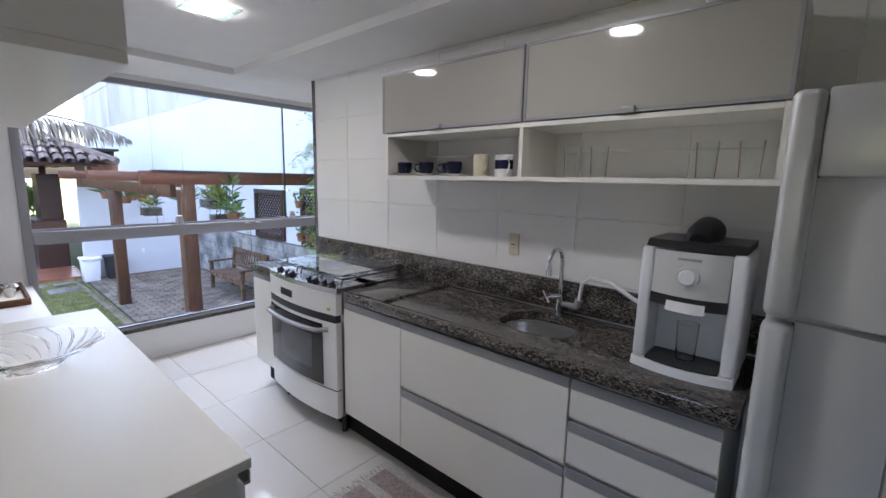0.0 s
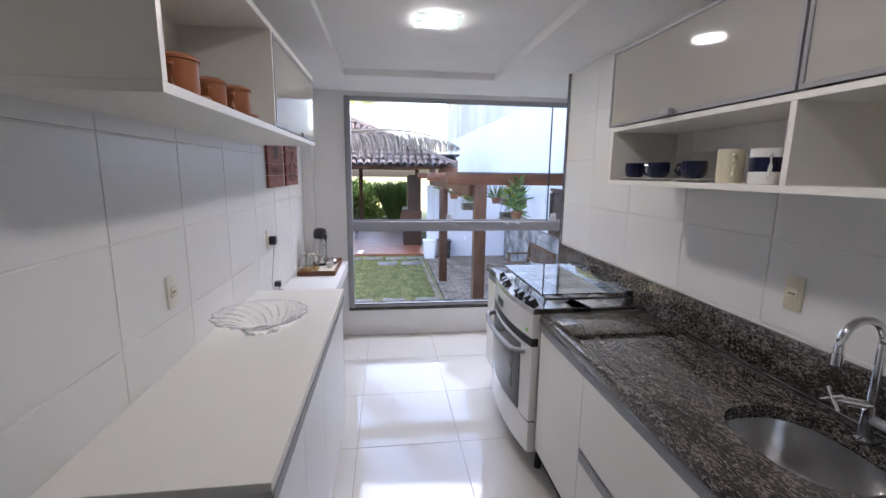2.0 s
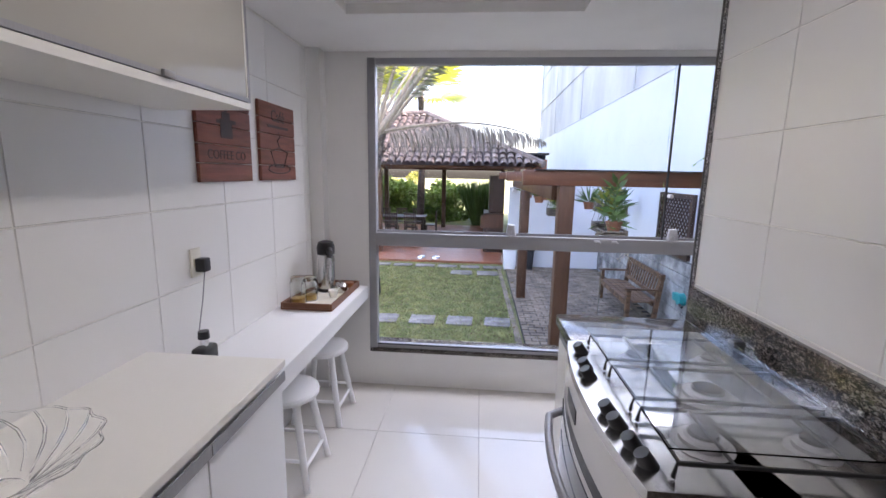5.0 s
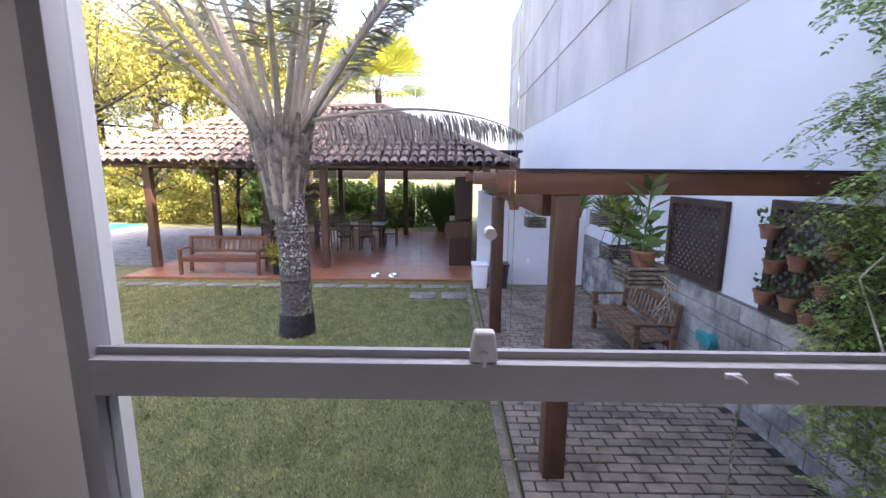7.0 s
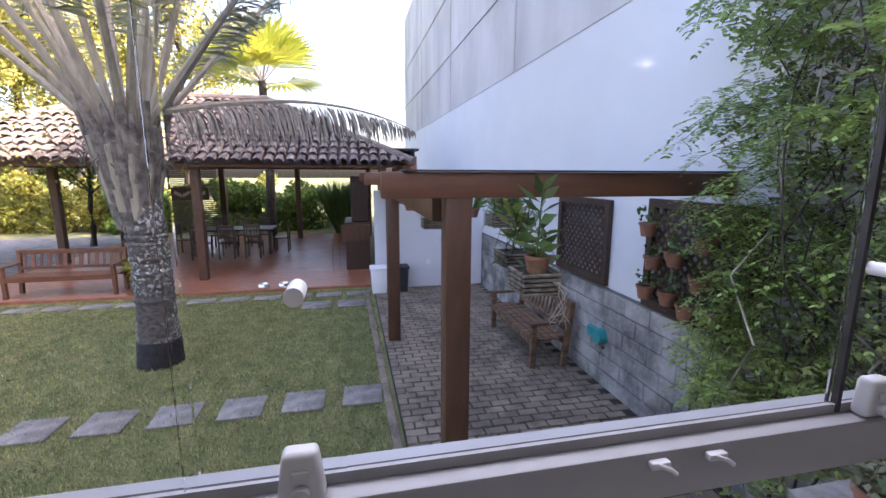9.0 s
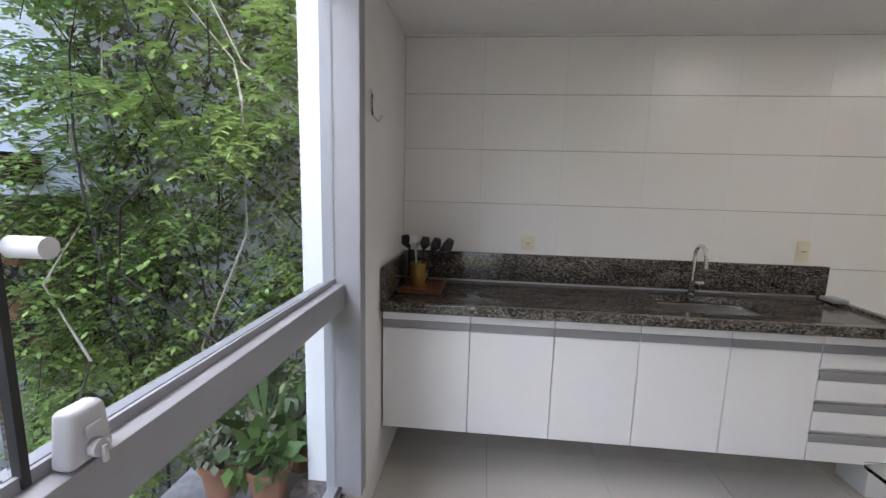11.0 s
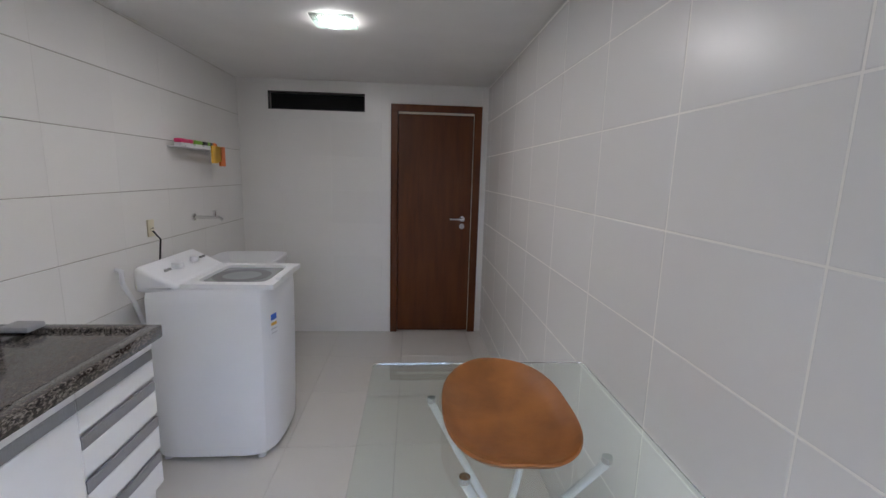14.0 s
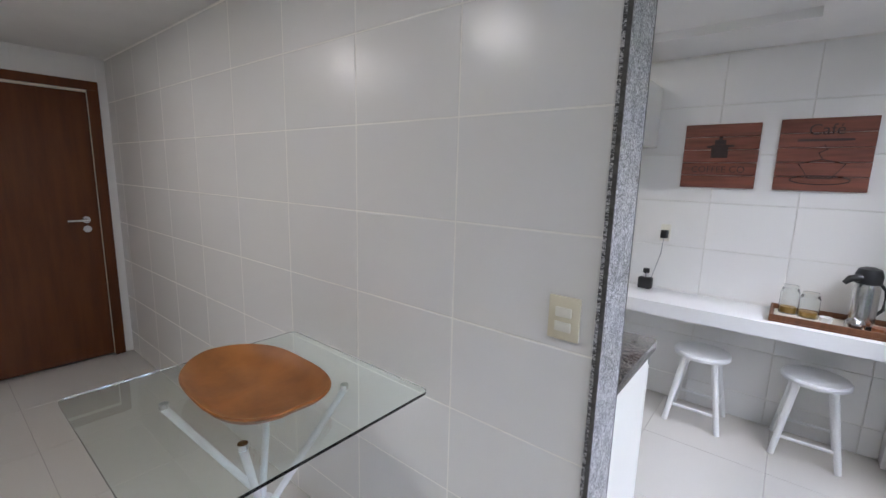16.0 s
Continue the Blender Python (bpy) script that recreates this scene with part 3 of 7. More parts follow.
def plate_socket(name, x, y, z, s, label, w=0.062, h=0.115, dark=True, axis="x", mat_="cream_plastic"):
    t = thing(name, (x, y, z), label, "socket", "wall sockets")
    a, b = sorted((x + s * 0.004, x + s * 0.014))
    part("plate", bx(a, b, y - w / 2, y + w / 2, z - h / 2, z + h / 2, 0.004), M[mat_], t)
    a, b = sorted((x + s * 0.0145, x + s * 0.018))
    part("insert", bx(a, b, y - 0.02, y + 0.02, z - 0.018, z + 0.018, 0.003), M["cream_plastic"], t)
    for d in (-0.009, 0.0, 0.009):
        part("pin_hole", bx(*sorted((x + s * 0.0182, x + s * 0.019)), y + d - 0.0025, y + d + 0.0025, z - 0.003, z + 0.003), M["black"], t)
    return t


plate_socket("wall_socket", XK, 0.60, 1.215, -1, "cream plastic wall socket on the tiles")
plate_socket("wall_socket", XL, 0.955, 1.17, 1, "cream plastic wall socket on the tiles", mat_="frame_cream")
plate_socket("wall_socket", XL, 2.19, 1.165, 1, "cream plastic wall socket holding a black charger", mat_="frame_cream")
plate_socket("wall_socket", XR, 2.724, 1.16, -1, "cream plastic wall socket above the granite", 0.075, 0.08)
plate_socket("wall_socket", XR, 1.242, 1.172, -1, "cream plastic wall socket above the granite", 0.065, 0.115)
plate_socket("wall_socket", XR, 0.108, 1.165, -1, "cream plastic wall socket by the washing machine", 0.06, 0.1)
plate_socket("junction_plate", XK, 1.42, 1.99, -1, "small cream wall plate beside the wall cabinet", 0.06, 0.1)
ch = thing("phone_charger", (XL + 0.02, 2.19, 1.15), "black plug charger with a thin grey cable", "charger")
part("plug_body", bx(XL + 0.019, XL + 0.06, 2.168, 2.212, 1.13, 1.185, 0.006), M["black"], ch)
part("cable", sweep([(XL + 0.045, 2.19, 1.13), (XL + 0.035, 2.18, 1.02), (XL + 0.03, 2.15, 0.9), (XL + 0.05, 2.12, 0.775)], 0.0025, 6), M["grey_plastic"], ch)


def wall_cabinet():
    t = thing("wall_cabinet", (1.78, 0.4, 1.548), "cream wall cabinet with grey glass flap doors over an open shelf", "wall cabinet")
    m, y0, y1, ym = M["mdf"], -0.520, 1.285, 0.395
    x0, x1 = 1.642, XK - 0.006
    part("bottom", bx(x0 - 0.02, x1, y0, y1, 1.548, 1.568, 0.001, 1), m, t)
    part("shelf", bx(x0 - 0.02, x1, y0 + 0.0185, y1 - 0.0185, 1.778, 1.796, 0.001, 1), m, t)
    part("top", bx(x0, x1, y0 + 0.0185, y1 - 0.0185, 2.10, 2.118, 0.001, 1), m, t)
    for a in (y0, y1 - 0.018):
        part("side", bx(x0 - 0.02, x1, a, a + 0.018, 1.5685, 1.797), m, t)
        part("upper_side", bx(x0, x1, a, a + 0.018, 1.7975, 2.118), m, t)
    part("divider", bx(x0 - 0.02, x1, ym - 0.009, ym + 0.009, 1.5685, 1.7775), m, t)
    part("upper_divider", bx(x0, x1, ym - 0.009, ym + 0.009, 1.7965, 2.0995), m, t)
    part("back", bx(x1 - 0.008, x1, y0 + 0.02, y1 - 0.02, 1.797, 2.099), m, t)
    for a, b, hy in ((ym + 0.004, y1 + 0.03, 0.889), (y0, ym - 0.004, -0.048)):
        d = part("flap_door", bx(x0 - 0.016, x0 - 0.002, a + 0.012, b - 0.012, 1.815, 2.108), M["lacquer_glass"], t, "glossy grey-beige glass flap")
        part("door_frame", add(bx(x0 - 0.02, x0 - 0.001, a, b, 2.108, 2.121, 0.001, 1), bx(x0 - 0.02, x0 - 0.001, a, b, 1.802, 1.815, 0.001, 1), bx(x0 - 0.02, x0 - 0.001, a, a + 0.012, 1.815, 2.108, 0.001, 1), bx(x0 - 0.02, x0 - 0.001, b - 0.012, b, 1.815, 2.108, 0.001, 1)), M["alu"], d, "slim aluminium frame")
        part("pull", bx(x0 - 0.04, x0 - 0.0205, hy - 0.028, hy + 0.028, 1.800, 1.826, 0.004), M["alu"], d, "small aluminium pull")


wall_cabinet()


def sideboard():
    t = thing("sideboard", (0.1, 1.1, 0), "white laminate sideboard with aluminium pull profiles", "sideboard")
    part("top", bx(XL + 0.006, 0.355, 0.285, 1.905, 0.885, 0.91, 0.0015, 1), M["mdf"], t)
    part("body", bx(XL + 0.006, 0.325, 0.295, 1.90, 0.08, 0.8845), M["mdf_cool"], t)
    part("plinth", bx(XL + 0.006, 0.29, 0.31, 1.88, 0.0, 0.0795), M["mdf_cool"], t)
    n = 4
    for i in range(n):
        a, b = 0.297 + 1.603 * i / n, 0.297 + 1.603 * (i + 1) / n
        d = part("door", bx(0.3255, 0.343, a + 0.002, b - 0.002, 0.085, 0.838, 0.0015, 1), M["mdf_cool"], t)
        part("handle", add(bx(0.343, 0.356, a + 0.002, b - 0.002, 0.838, 0.846), bx(0.3525, 0.356, a + 0.002, b - 0.002, 0.846, 0.872)), M["alu"], d, "aluminium pull profile")


sideboard()
bar = thing("bar_shelf", (0.05, 2.66, 0.68), "thick white wall-hung breakfast shelf", "shelf")
part("board", bx(XL + 0.006, 0.2425, 1.906, 3.395, 0.682, 0.768, 0.002), M["mdf_cool"], bar)
part("edge_band", bx(0.243, 0.246, 1.906, 3.395, 0.682, 0.768), M["mdf_cool"], bar)


def left_cabinet():
    t = thing("wall_cabinet", (0.02, 1.2, 1.735), "white wall cabinet with an open niche and a glass door", "wall cabinet")
    m, x0, x1 = M["mdf"], XL + 0.006, 0.195
    part("bottom", bx(x0, x1, 0.318, 2.075, 1.735, 1.757, 0.001, 1), m, t)
    part("top", bx(x0, x1, 0.318, 2.075, 2.10, 2.122, 0.001, 1), m, t)
    for a in (0.318, 1.158, 2.055):
        part("side", bx(x0, x1, a, a + 0.02, 1.7575, 2.0995), m, t)
    part("back", bx(x0, x0 + 0.008, 0.34, 2.05, 1.758, 2.099), m, t)
    d = part("flap_door", bx(x1 - 0.012, x1 - 0.002, 1.192, 2.06, 1.772, 2.085), M["lacquer_glass"], t, "glossy glass flap door")
    part("door_frame", add(bx(x1 - 0.016, x1 + 0.002, 1.18, 2.073, 2.085, 2.098), bx(x1 - 0.016, x1 + 0.002, 1.18, 2.073, 1.759, 1.772), bx(x1 - 0.016, x1 + 0.002, 1.18, 1.192, 1.772, 2.085), bx(x1 - 0.016, x1 + 0.002, 2.061, 2.073, 1.772, 2.085)), M["alu"], d, "slim aluminium frame")
    part("pull", bx(x1 + 0.0025, x1 + 0.014, 1.65, 1.69, 1.758, 1.775, 0.003), M["alu"], d)


left_cabinet()


def stove():
    y0, y1, xf, xb = 1.385, 2.155, 1.335, 1.905
    t = thing("stove", (1.6, 1.77, 0.0), "white gas range with black oven glass and glass lid", "stove")
    def bow(yy, d):
        u = (yy - y0) / (y1 - y0) * 2 - 1
        return xf - d * (1 - u * u)
    def bowed(za, zb, ya, yb, d, thick, off=0.0, n=18):
        bm, vs = BM(), []
        for i in range(n + 1):
            yy = ya + (yb - ya) * i / n
            x = bow(yy, d) - off
            vs.append([bm.verts.new(p) for p in ((x, yy, za), (x, yy, zb), (x + thick, yy, zb), (x + thick, yy, za))])
        for a, b in zip(vs, vs[1:]):
            for k in range(4):
                bm.faces.new((a[k], b[k], b[(k + 1) % 4], a[(k + 1) % 4]))
        bm.faces.new(vs[0])
        bm.faces.new(vs[-1][::-1])
        bmesh.ops.recalc_face_normals(bm, faces=bm.faces[:])
        return bm
    part("body", bx(xf + 0.035, xb, y0, y1, 0.13, 0.90, 0.004), M["enamel"], t)
    part("bottom_panel", bowed(0.13, 0.30, y0, y1, 0.04, 0.06), M["enamel"], t, "white drawer panel")
    part("seam", bowed(0.3005, 0.308, y0 + 0.002, y1 - 0.002, 0.035, 0.04), M["rubber"], t)
    d = part("oven_door", bowed(0.3085, 0.72, y0, y1, 0.042, 0.05), M["enamel"], t, "white framed oven door")
    part("oven_glass", bowed(0.32, 0.70, y0 + 0.11, y1 - 0.012, 0.042, 0.02, 0.004), M["dark_glass"], d, "black reflective oven glass")
    part("oven_window", bowed(0.40, 0.62, y0 + 0.2, y1 - 0.09, 0.042, 0.006, 0.006), mat("smoked_window", (0.07, 0.075, 0.08), 0.04), d, "smoked window")
    pts = [(bow(y0 + 0.06 + 0.65 * i / 16, 0.055) - (0.045 if 0 < i < 16 else 0.0), y0 + 0.06 + 0.65 * i / 16, 0.675) for i in range(17)]
    part("oven_handle", sweep(pts, 0.014, 10), M["alu"], d, "curved silver handle")
    part("vent_strip", bowed(0.7205, 0.765, y0 + 0.004, y1 - 0.004, 0.04, 0.05), M["black"], t, "black vent strip")
    part("control_panel", bowed(0.766, 0.895, y0, y1, 0.04, 0.06), M["enamel"], t, "white control panel")
    part("display", bowed(0.80, 0.845, 1.80, 1.95, 0.04, 0.006, 0.003), M["black"], t, "dark clock display")
    part("badge", bowed(0.79, 0.805, 1.43, 1.455, 0.04, 0.005, 0.002), M["green_p"], t, "small green badge")
    part("cooktop", add(bowed(0.8955, 0.925, y0 - 0.004, y1 + 0.004, 0.04, 0.30), bx(xf + 0.2, xb + 0.005, y0 - 0.004, y1 + 0.004, 0.9005, 0.925, 0.004)), M["steel"], t, "stainless steel cooktop")
    for i, yy in enumerate((1.46, 1.52, 1.60, 1.66, 1.86, 1.92, 2.05)):
        part("knob", add(sweep([(bow(yy, 0.04) + 0.05, yy, 0.918), (bow(yy, 0.04) + 0.028, yy, 0.955)], [0.021, 0.017], 16)), M["black"], t, "black knob")
    for cx, cy, r in ((1.52, 1.55, 0.05), (1.52, 1.99, 0.045), (1.76, 1.55, 0.04), (1.76, 1.99, 0.045), (1.64, 1.77, 0.062)):
        b = part("burner", lathe([(0, 0.018), (r * 0.7, 0.018), (r * 0.8, 0.012), (r, 0.010), (r, 0), (r * 1.25, -0.001), (r * 1.35, -0.004)], 24, (cx, cy, 0.93)), M["alu"], t)
        part("burner_cap", lathe([(0, 0.026), (r * 0.6, 0.026), (r * 0.68, 0.02), (r * 0.68, 0.018)], 24, (cx, cy, 0.9305)), M["black"], b, "black burner cap")
    for ya, yb in ((1.40, 1.645), (1.655, 1.885), (1.895, 2.14)):
        z = 0.962
        ym = (ya + yb) / 2
        bars = [sweep([(1.40, ya + 0.02, 0.93), (1.405, ya + 0.02, z), (1.87, ya + 0.02, z), (1.875, ya + 0.02, 0.93)], 0.0055, 6), sweep([(1.40, yb - 0.02, 0.93), (1.405, yb - 0.02, z), (1.87, yb - 0.02, z), (1.875, yb - 0.02, 0.93)], 0.0055, 6)]
        for xx in (1.41, 1.52, 1.76, 1.865):
            bars.append(sweep([(xx, ya + 0.02, z), (xx, yb - 0.02, z)], 0.0045, 6))
        part("grate", add(*bars), M["black"], t, "black wire grate")
    lid = part("glass_lid", bx(1.395, 1.86, y0 + 0.055, y1 + 0.0, 0.979, 0.983), M["lid_glass"], t, "smoked glass lid closed over the burners")
    lid.visible_shadow = False
    for yy in (1.44, 2.05):
        part("hinge", bx(1.86, 1.90, yy, yy + 0.04, 0.926, 0.99, 0.006), M["black"], lid, "black lid hinge")
    for a, b in ((1.42, y0 + 0.05), (1.42, y1 - 0.05), (1.85, y0 + 0.05), (1.85, y1 - 0.05)):
        part("foot", lathe([(0, 0), (0.02, 0), (0.018, 0.13), (0, 0.13)], 12, (a, b, 0)), M["black"], t)


stove()


def bowed_block(xf, xb, ya, yb, za, zb, bulge, top=0.0, n=14):
    """A block whose front, towards -x, is bowed; top: how far its upper edge leans back."""
    bm, rows = BM(), []
    for i in range(n + 1):
        u = 2 * i / n - 1
        yy = ya + (yb - ya) * i / n
        x = xf - bulge * (1 - u * u)
        rows.append([bm.verts.new(p) for p in ((x, yy, za), (x + top, yy, zb), (xb, yy, zb), (xb, yy, za))])
    for a, b in zip(rows, rows[1:]):
        for k in range(4):
            bm.faces.new((a[k], b[k], b[(k + 1) % 4], a[(k + 1) % 4]))
    bm.faces.new(rows[0])
    bm.faces.new(rows[-1][::-1])
    bmesh.ops.recalc_face_normals(bm, faces=bm.faces[:])
    return bm


def purifier():
    x0, x1, ya, yb, z = 1.555, 1.86, -0.475, -0.16, 0.903
    t = thing("water_purifier", (1.7, -0.32, z), "white and silver countertop water purifier with a black top", "water purifier")
    part("body", bx(x0 + 0.14, x1, ya, yb, z, z + 0.43, 0.025, 4), M["white_plastic"], t)
    for yy, sgn in ((ya, 1), (yb - 0.042, -1)):
        p = bx(x0 - 0.005, x0 + 0.139, yy, yy + 0.042, z + 0.03, z + 0.43, 0.014, 4)
        for v in p.verts:
            k = (v.co.z - z) / 0.43
            v.co.x += 0.045 * max(0, k - 0.55) ** 1.5
        part("pillar", p, M["white_plastic"], t)
    part("base", bowed_block(x0 - 0.012, x0 + 0.139, ya, yb, z + 0.0, z + 0.0295, 0.03, 0.006), M["white_plastic"], t)
    part("back_plate", bx(x0 + 0.128, x0 + 0.1395, ya + 0.043, yb - 0.043, z + 0.036, z + 0.23, 0.002, 1), M["white_plastic"], t)
    part("front_panel", bowed_block(x0 + 0.004, x0 + 0.1395, ya + 0.043, yb - 0.043, z + 0.275, z + 0.425, 0.028, 0.012), M["silver"], t, "silver control panel")
    part("dark_band", bowed_block(x0 + 0.002, x0 + 0.1395, ya + 0.043, yb - 0.043, z + 0.237, z + 0.2745, 0.028, 0.002), M["black"], t, "black band above the outlet")
    part("outlet", bowed_block(x0 - 0.028, x0 + 0.08, ya + 0.10, yb - 0.10, z + 0.226, z + 0.258, 0.012, 0.010), M["white_plastic"], t, "white outlet lever")
    k = part("knob", sweep([(x0 - 0.01, -0.318, z + 0.345), (x0 - 0.034, -0.318, z + 0.345)], [0.036, 0.033], 28), M["silver"], t, "round selector")
    part("knob_cap", sweep([(x0 - 0.0342, -0.318, z + 0.345), (x0 - 0.04, -0.318, z + 0.345)], [0.026, 0.022], 28), M["white_plastic"], k)
    part("name_bar", bx(x0 - 0.019, x0 - 0.010, -0.352, -0.284, z + 0.398, z + 0.406), M["grey_plastic"], t)
    part("drip_tray", bowed_block(x0 - 0.006, x0 + 0.127, ya + 0.045, yb - 0.045, z + 0.03, z + 0.036, 0.024), M["black"], t, "dark drip tray")
    part("lid", bowed_block(x0 + 0.02, x1 - 0.01, ya + 0.01, yb - 0.01, z + 0.4305, z + 0.455, 0.024, 0.03), M["black"], t, "black top cover")
    part("lid_knob", sweep([(x0 + 0.07, -0.32, z + 0.452), (x0 + 0.12, -0.32, z + 0.468), (x0 + 0.22, -0.32, z + 0.478)], [0.03, 0.05, 0.055], 24), M["black"], t, "rounded black cartridge cap")
    part("rear_grille", bx(x1 + 0.0005, x1 + 0.03, ya + 0.03, yb - 0.03, z + 0.1, z + 0.4, 0.006), M["black"], t)
    g = single("drinking_glass", lathe([(0, 0.004), (0.027, 0.004), (0.033, 0.13), (0.035, 0.13), (0.031, 0.0), (0, 0)], 24, (x0 + 0.07, -0.318, z + 0.0365)), M["glass"], "clear drinking glass under the purifier outlet", "glass", at=(x0 + 0.07, -0.318, z + 0.0365))
    g.visible_shadow = False


purifier()


def fridge():
    x0, x1, ya, yb, zs, zt = 1.225, 1.93, -1.25, -0.543, 1.235, 1.76
    t = thing("refrigerator", (1.58, -0.92, 0), "silver two-door refrigerator with recessed side grips", "refrigerator")
    part("body", bx(x0 + 0.075, x1, ya + 0.01, yb - 0.004, 0.05, zt - 0.01, 0.006), M["silver"], t)
    for a, b, c0, c1, nm in ((0.09, zs - 0.006, 0.75, zs - 0.008, "lower_door"), (zs + 0.006, zt, zs + 0.008, zt - 0.19, "upper_door")):
        f = x0 + 0.004
        d = part(nm, bx(f, x0 + 0.07, ya, yb - 0.245, a, b, 0.012, 3), M["silver"], t)
        part("grip", bx(x0 - 0.006, x0 + 0.07, yb - 0.062, yb, a, b, 0.02, 4), M["silver"], d, "rounded vertical grip edge")
        for p, q in ((a, c0), (c1, b)):
            if q - p > 0.02:
                part("door_corner", bx(f, x0 + 0.07, yb - 0.2445, yb - 0.0625, p, q, 0.006, 2), M["silver"], d)
        bm, rows = BM(), []
        for i in range(13):
            u = i / 12
            yy, x = yb - 0.0625 - 0.182 * u, f + 0.001 + 0.05 * (0.5 + 0.5 * math.cos(math.pi * u)) ** 1.4
            rows.append([bm.verts.new((x, yy, c0 + 0.0005)), bm.verts.new((x, yy, c1 - 0.0005)), bm.verts.new((x0 + 0.07, yy, c1 - 0.0005)), bm.verts.new((x0 + 0.07, yy, c0 + 0.0005))])
        for p, q in zip(rows, rows[1:]):
            for i in range(4):
                bm.faces.new((p[i], q[i], q[(i + 1) % 4], p[(i + 1) % 4]))
        bm.faces.new(rows[0])
        bm.faces.new(rows[-1][::-1])
        bmesh.ops.recalc_face_normals(bm, faces=bm.faces[:])
        part("hand_recess", bm, M["silver"], d, "scooped hand recess")
        part("gasket", bx(x0 + 0.0705, x0 + 0.0745, ya + 0.015, yb - 0.015, a + 0.01, b - 0.01), M["rubber"], d)
    part("base_grille", bx(x0 + 0.05, x0 + 0.075, ya + 0.01, yb - 0.01, 0.0, 0.085, 0.003), M["grey_plastic"], t)


fridge()


def rug():
    t = thing("rug", (1.2, 0.3, 0.0), "striped brown woven cotton rug with fringe on the floor", "rug")
    x0, x1, ya, yb = 0.62, 1.40, -0.45, 0.97
    n = 14
    for i in range(n):
        a, b = x0 + (x1 - x0) * i / n, x0 + (x1 - x0) * (i + 1) / n
        part("stripe", bx(a, b, ya, yb, 0.001, 0.008 if i % 3 else 0.0085), M["rug_stripe" if i % 3 == 1 else "rug"], t)
    R = random.Random(4)
    fr = [sweep([(x, yb, 0.005), (x + R.uniform(-0.008, 0.008), yb + 0.025, 0.006), (x + R.uniform(-0.015, 0.015), yb + R.uniform(0.04, 0.06), 0.003)], 0.0022, 4) for x in [x0 + 0.012 * k for k in range(65)]]
    part("fringe", add(*fr), M["rug_stripe"], t, "pale twisted fringe")


rug()


def cup(x, y, z, s, material, label, kind="cup", saucer=True, h=0.062, r=0.038, band=None, hx=0, hy=1):
    t = thing(kind, (x, y, z), label, kind, kind + "s on the shelf")
    zz = z + (0.008 if saucer else 0)
    part("body", lathe([(0, 0), (r * 0.6, 0), (r * 0.63, h * 0.05), (r * 0.88, h * 0.18), (r, h * 0.42), (r * 1.02, h * 0.7), (r, h), (r * 0.93, h), (r * 0.94, h * 0.7), (r * 0.8, h * 0.2), (0, h * 0.12)] if saucer else [(0, 0), (r * 0.92, 0), (r, h * 0.06), (r, h), (r * 0.92, h), (r * 0.9, h * 0.1), (0, 0.006)], 24, (x, y, zz)), M[material], t)
    part("handle", sweep([(x + hx * r * 0.9, y + hy * r * 0.9, zz + h * 0.85), (x + hx * r * 1.55, y + hy * r * 1.55, zz + h * 0.8), (x + hx * r * 1.7, y + hy * r * 1.7, zz + h * 0.5), (x + hx * r * 1.4, y + hy * r * 1.4, zz + h * 0.25), (x + hx * r * 0.88, y + hy * r * 0.88, zz + h * 0.2)], 0.005, 8), M[material], t)
    if saucer:
        part("saucer", lathe([(0, 0), (0.04, 0), (0.068, 0.010), (0.07, 0.012), (0.04, 0.004), (0, 0.004)], 28, (x, y, z)), M["porcelain"], t, "white saucer")
    if band:
        part("print", lathe([(r * 1.004, h * 0.35), (r * 1.012, h * 0.36), (r * 1.012, h * 0.75), (r * 1.004, h * 0.76)], 24, (x, y, zz)), M[band], t, "printed band")


for xx, yy in ((1.715, 1.225), (1.715, 1.055), (1.83, 0.99), (1.715, 0.85)):
    cup(xx, yy, 1.5685, 1, "navy", "navy blue glazed coffee cup on a white saucer", hx=-0.35, hy=0.94, r=0.041, h=0.066)
cup(1.70, 0.665, 1.5685, 1, "cream_mug", "cream ceramic mug with a blue print", "mug", False, 0.105, 0.038, None, -0.5, -0.87)
cup(1.70, 0.53, 1.5685, 1, "porcelain", "white mug with a navy tile pattern", "mug", False, 0.10, 0.043, "navy", -0.6, -0.8)
for yy in (0.22, 0.10, -0.29, -0.42):
    g = single("drinking_glass", lathe([(0, 0.006), (0.028, 0.006), (0.034, 0.13), (0.036, 0.13), (0.031, 0.0), (0, 0)], 24, (1.76, yy, 1.5685)), M["glass"], "clear drinking glass on the open shelf", "glass", "glasses on the shelf", at=(1.76, yy, 1.5685))
    g.visible_shadow = False


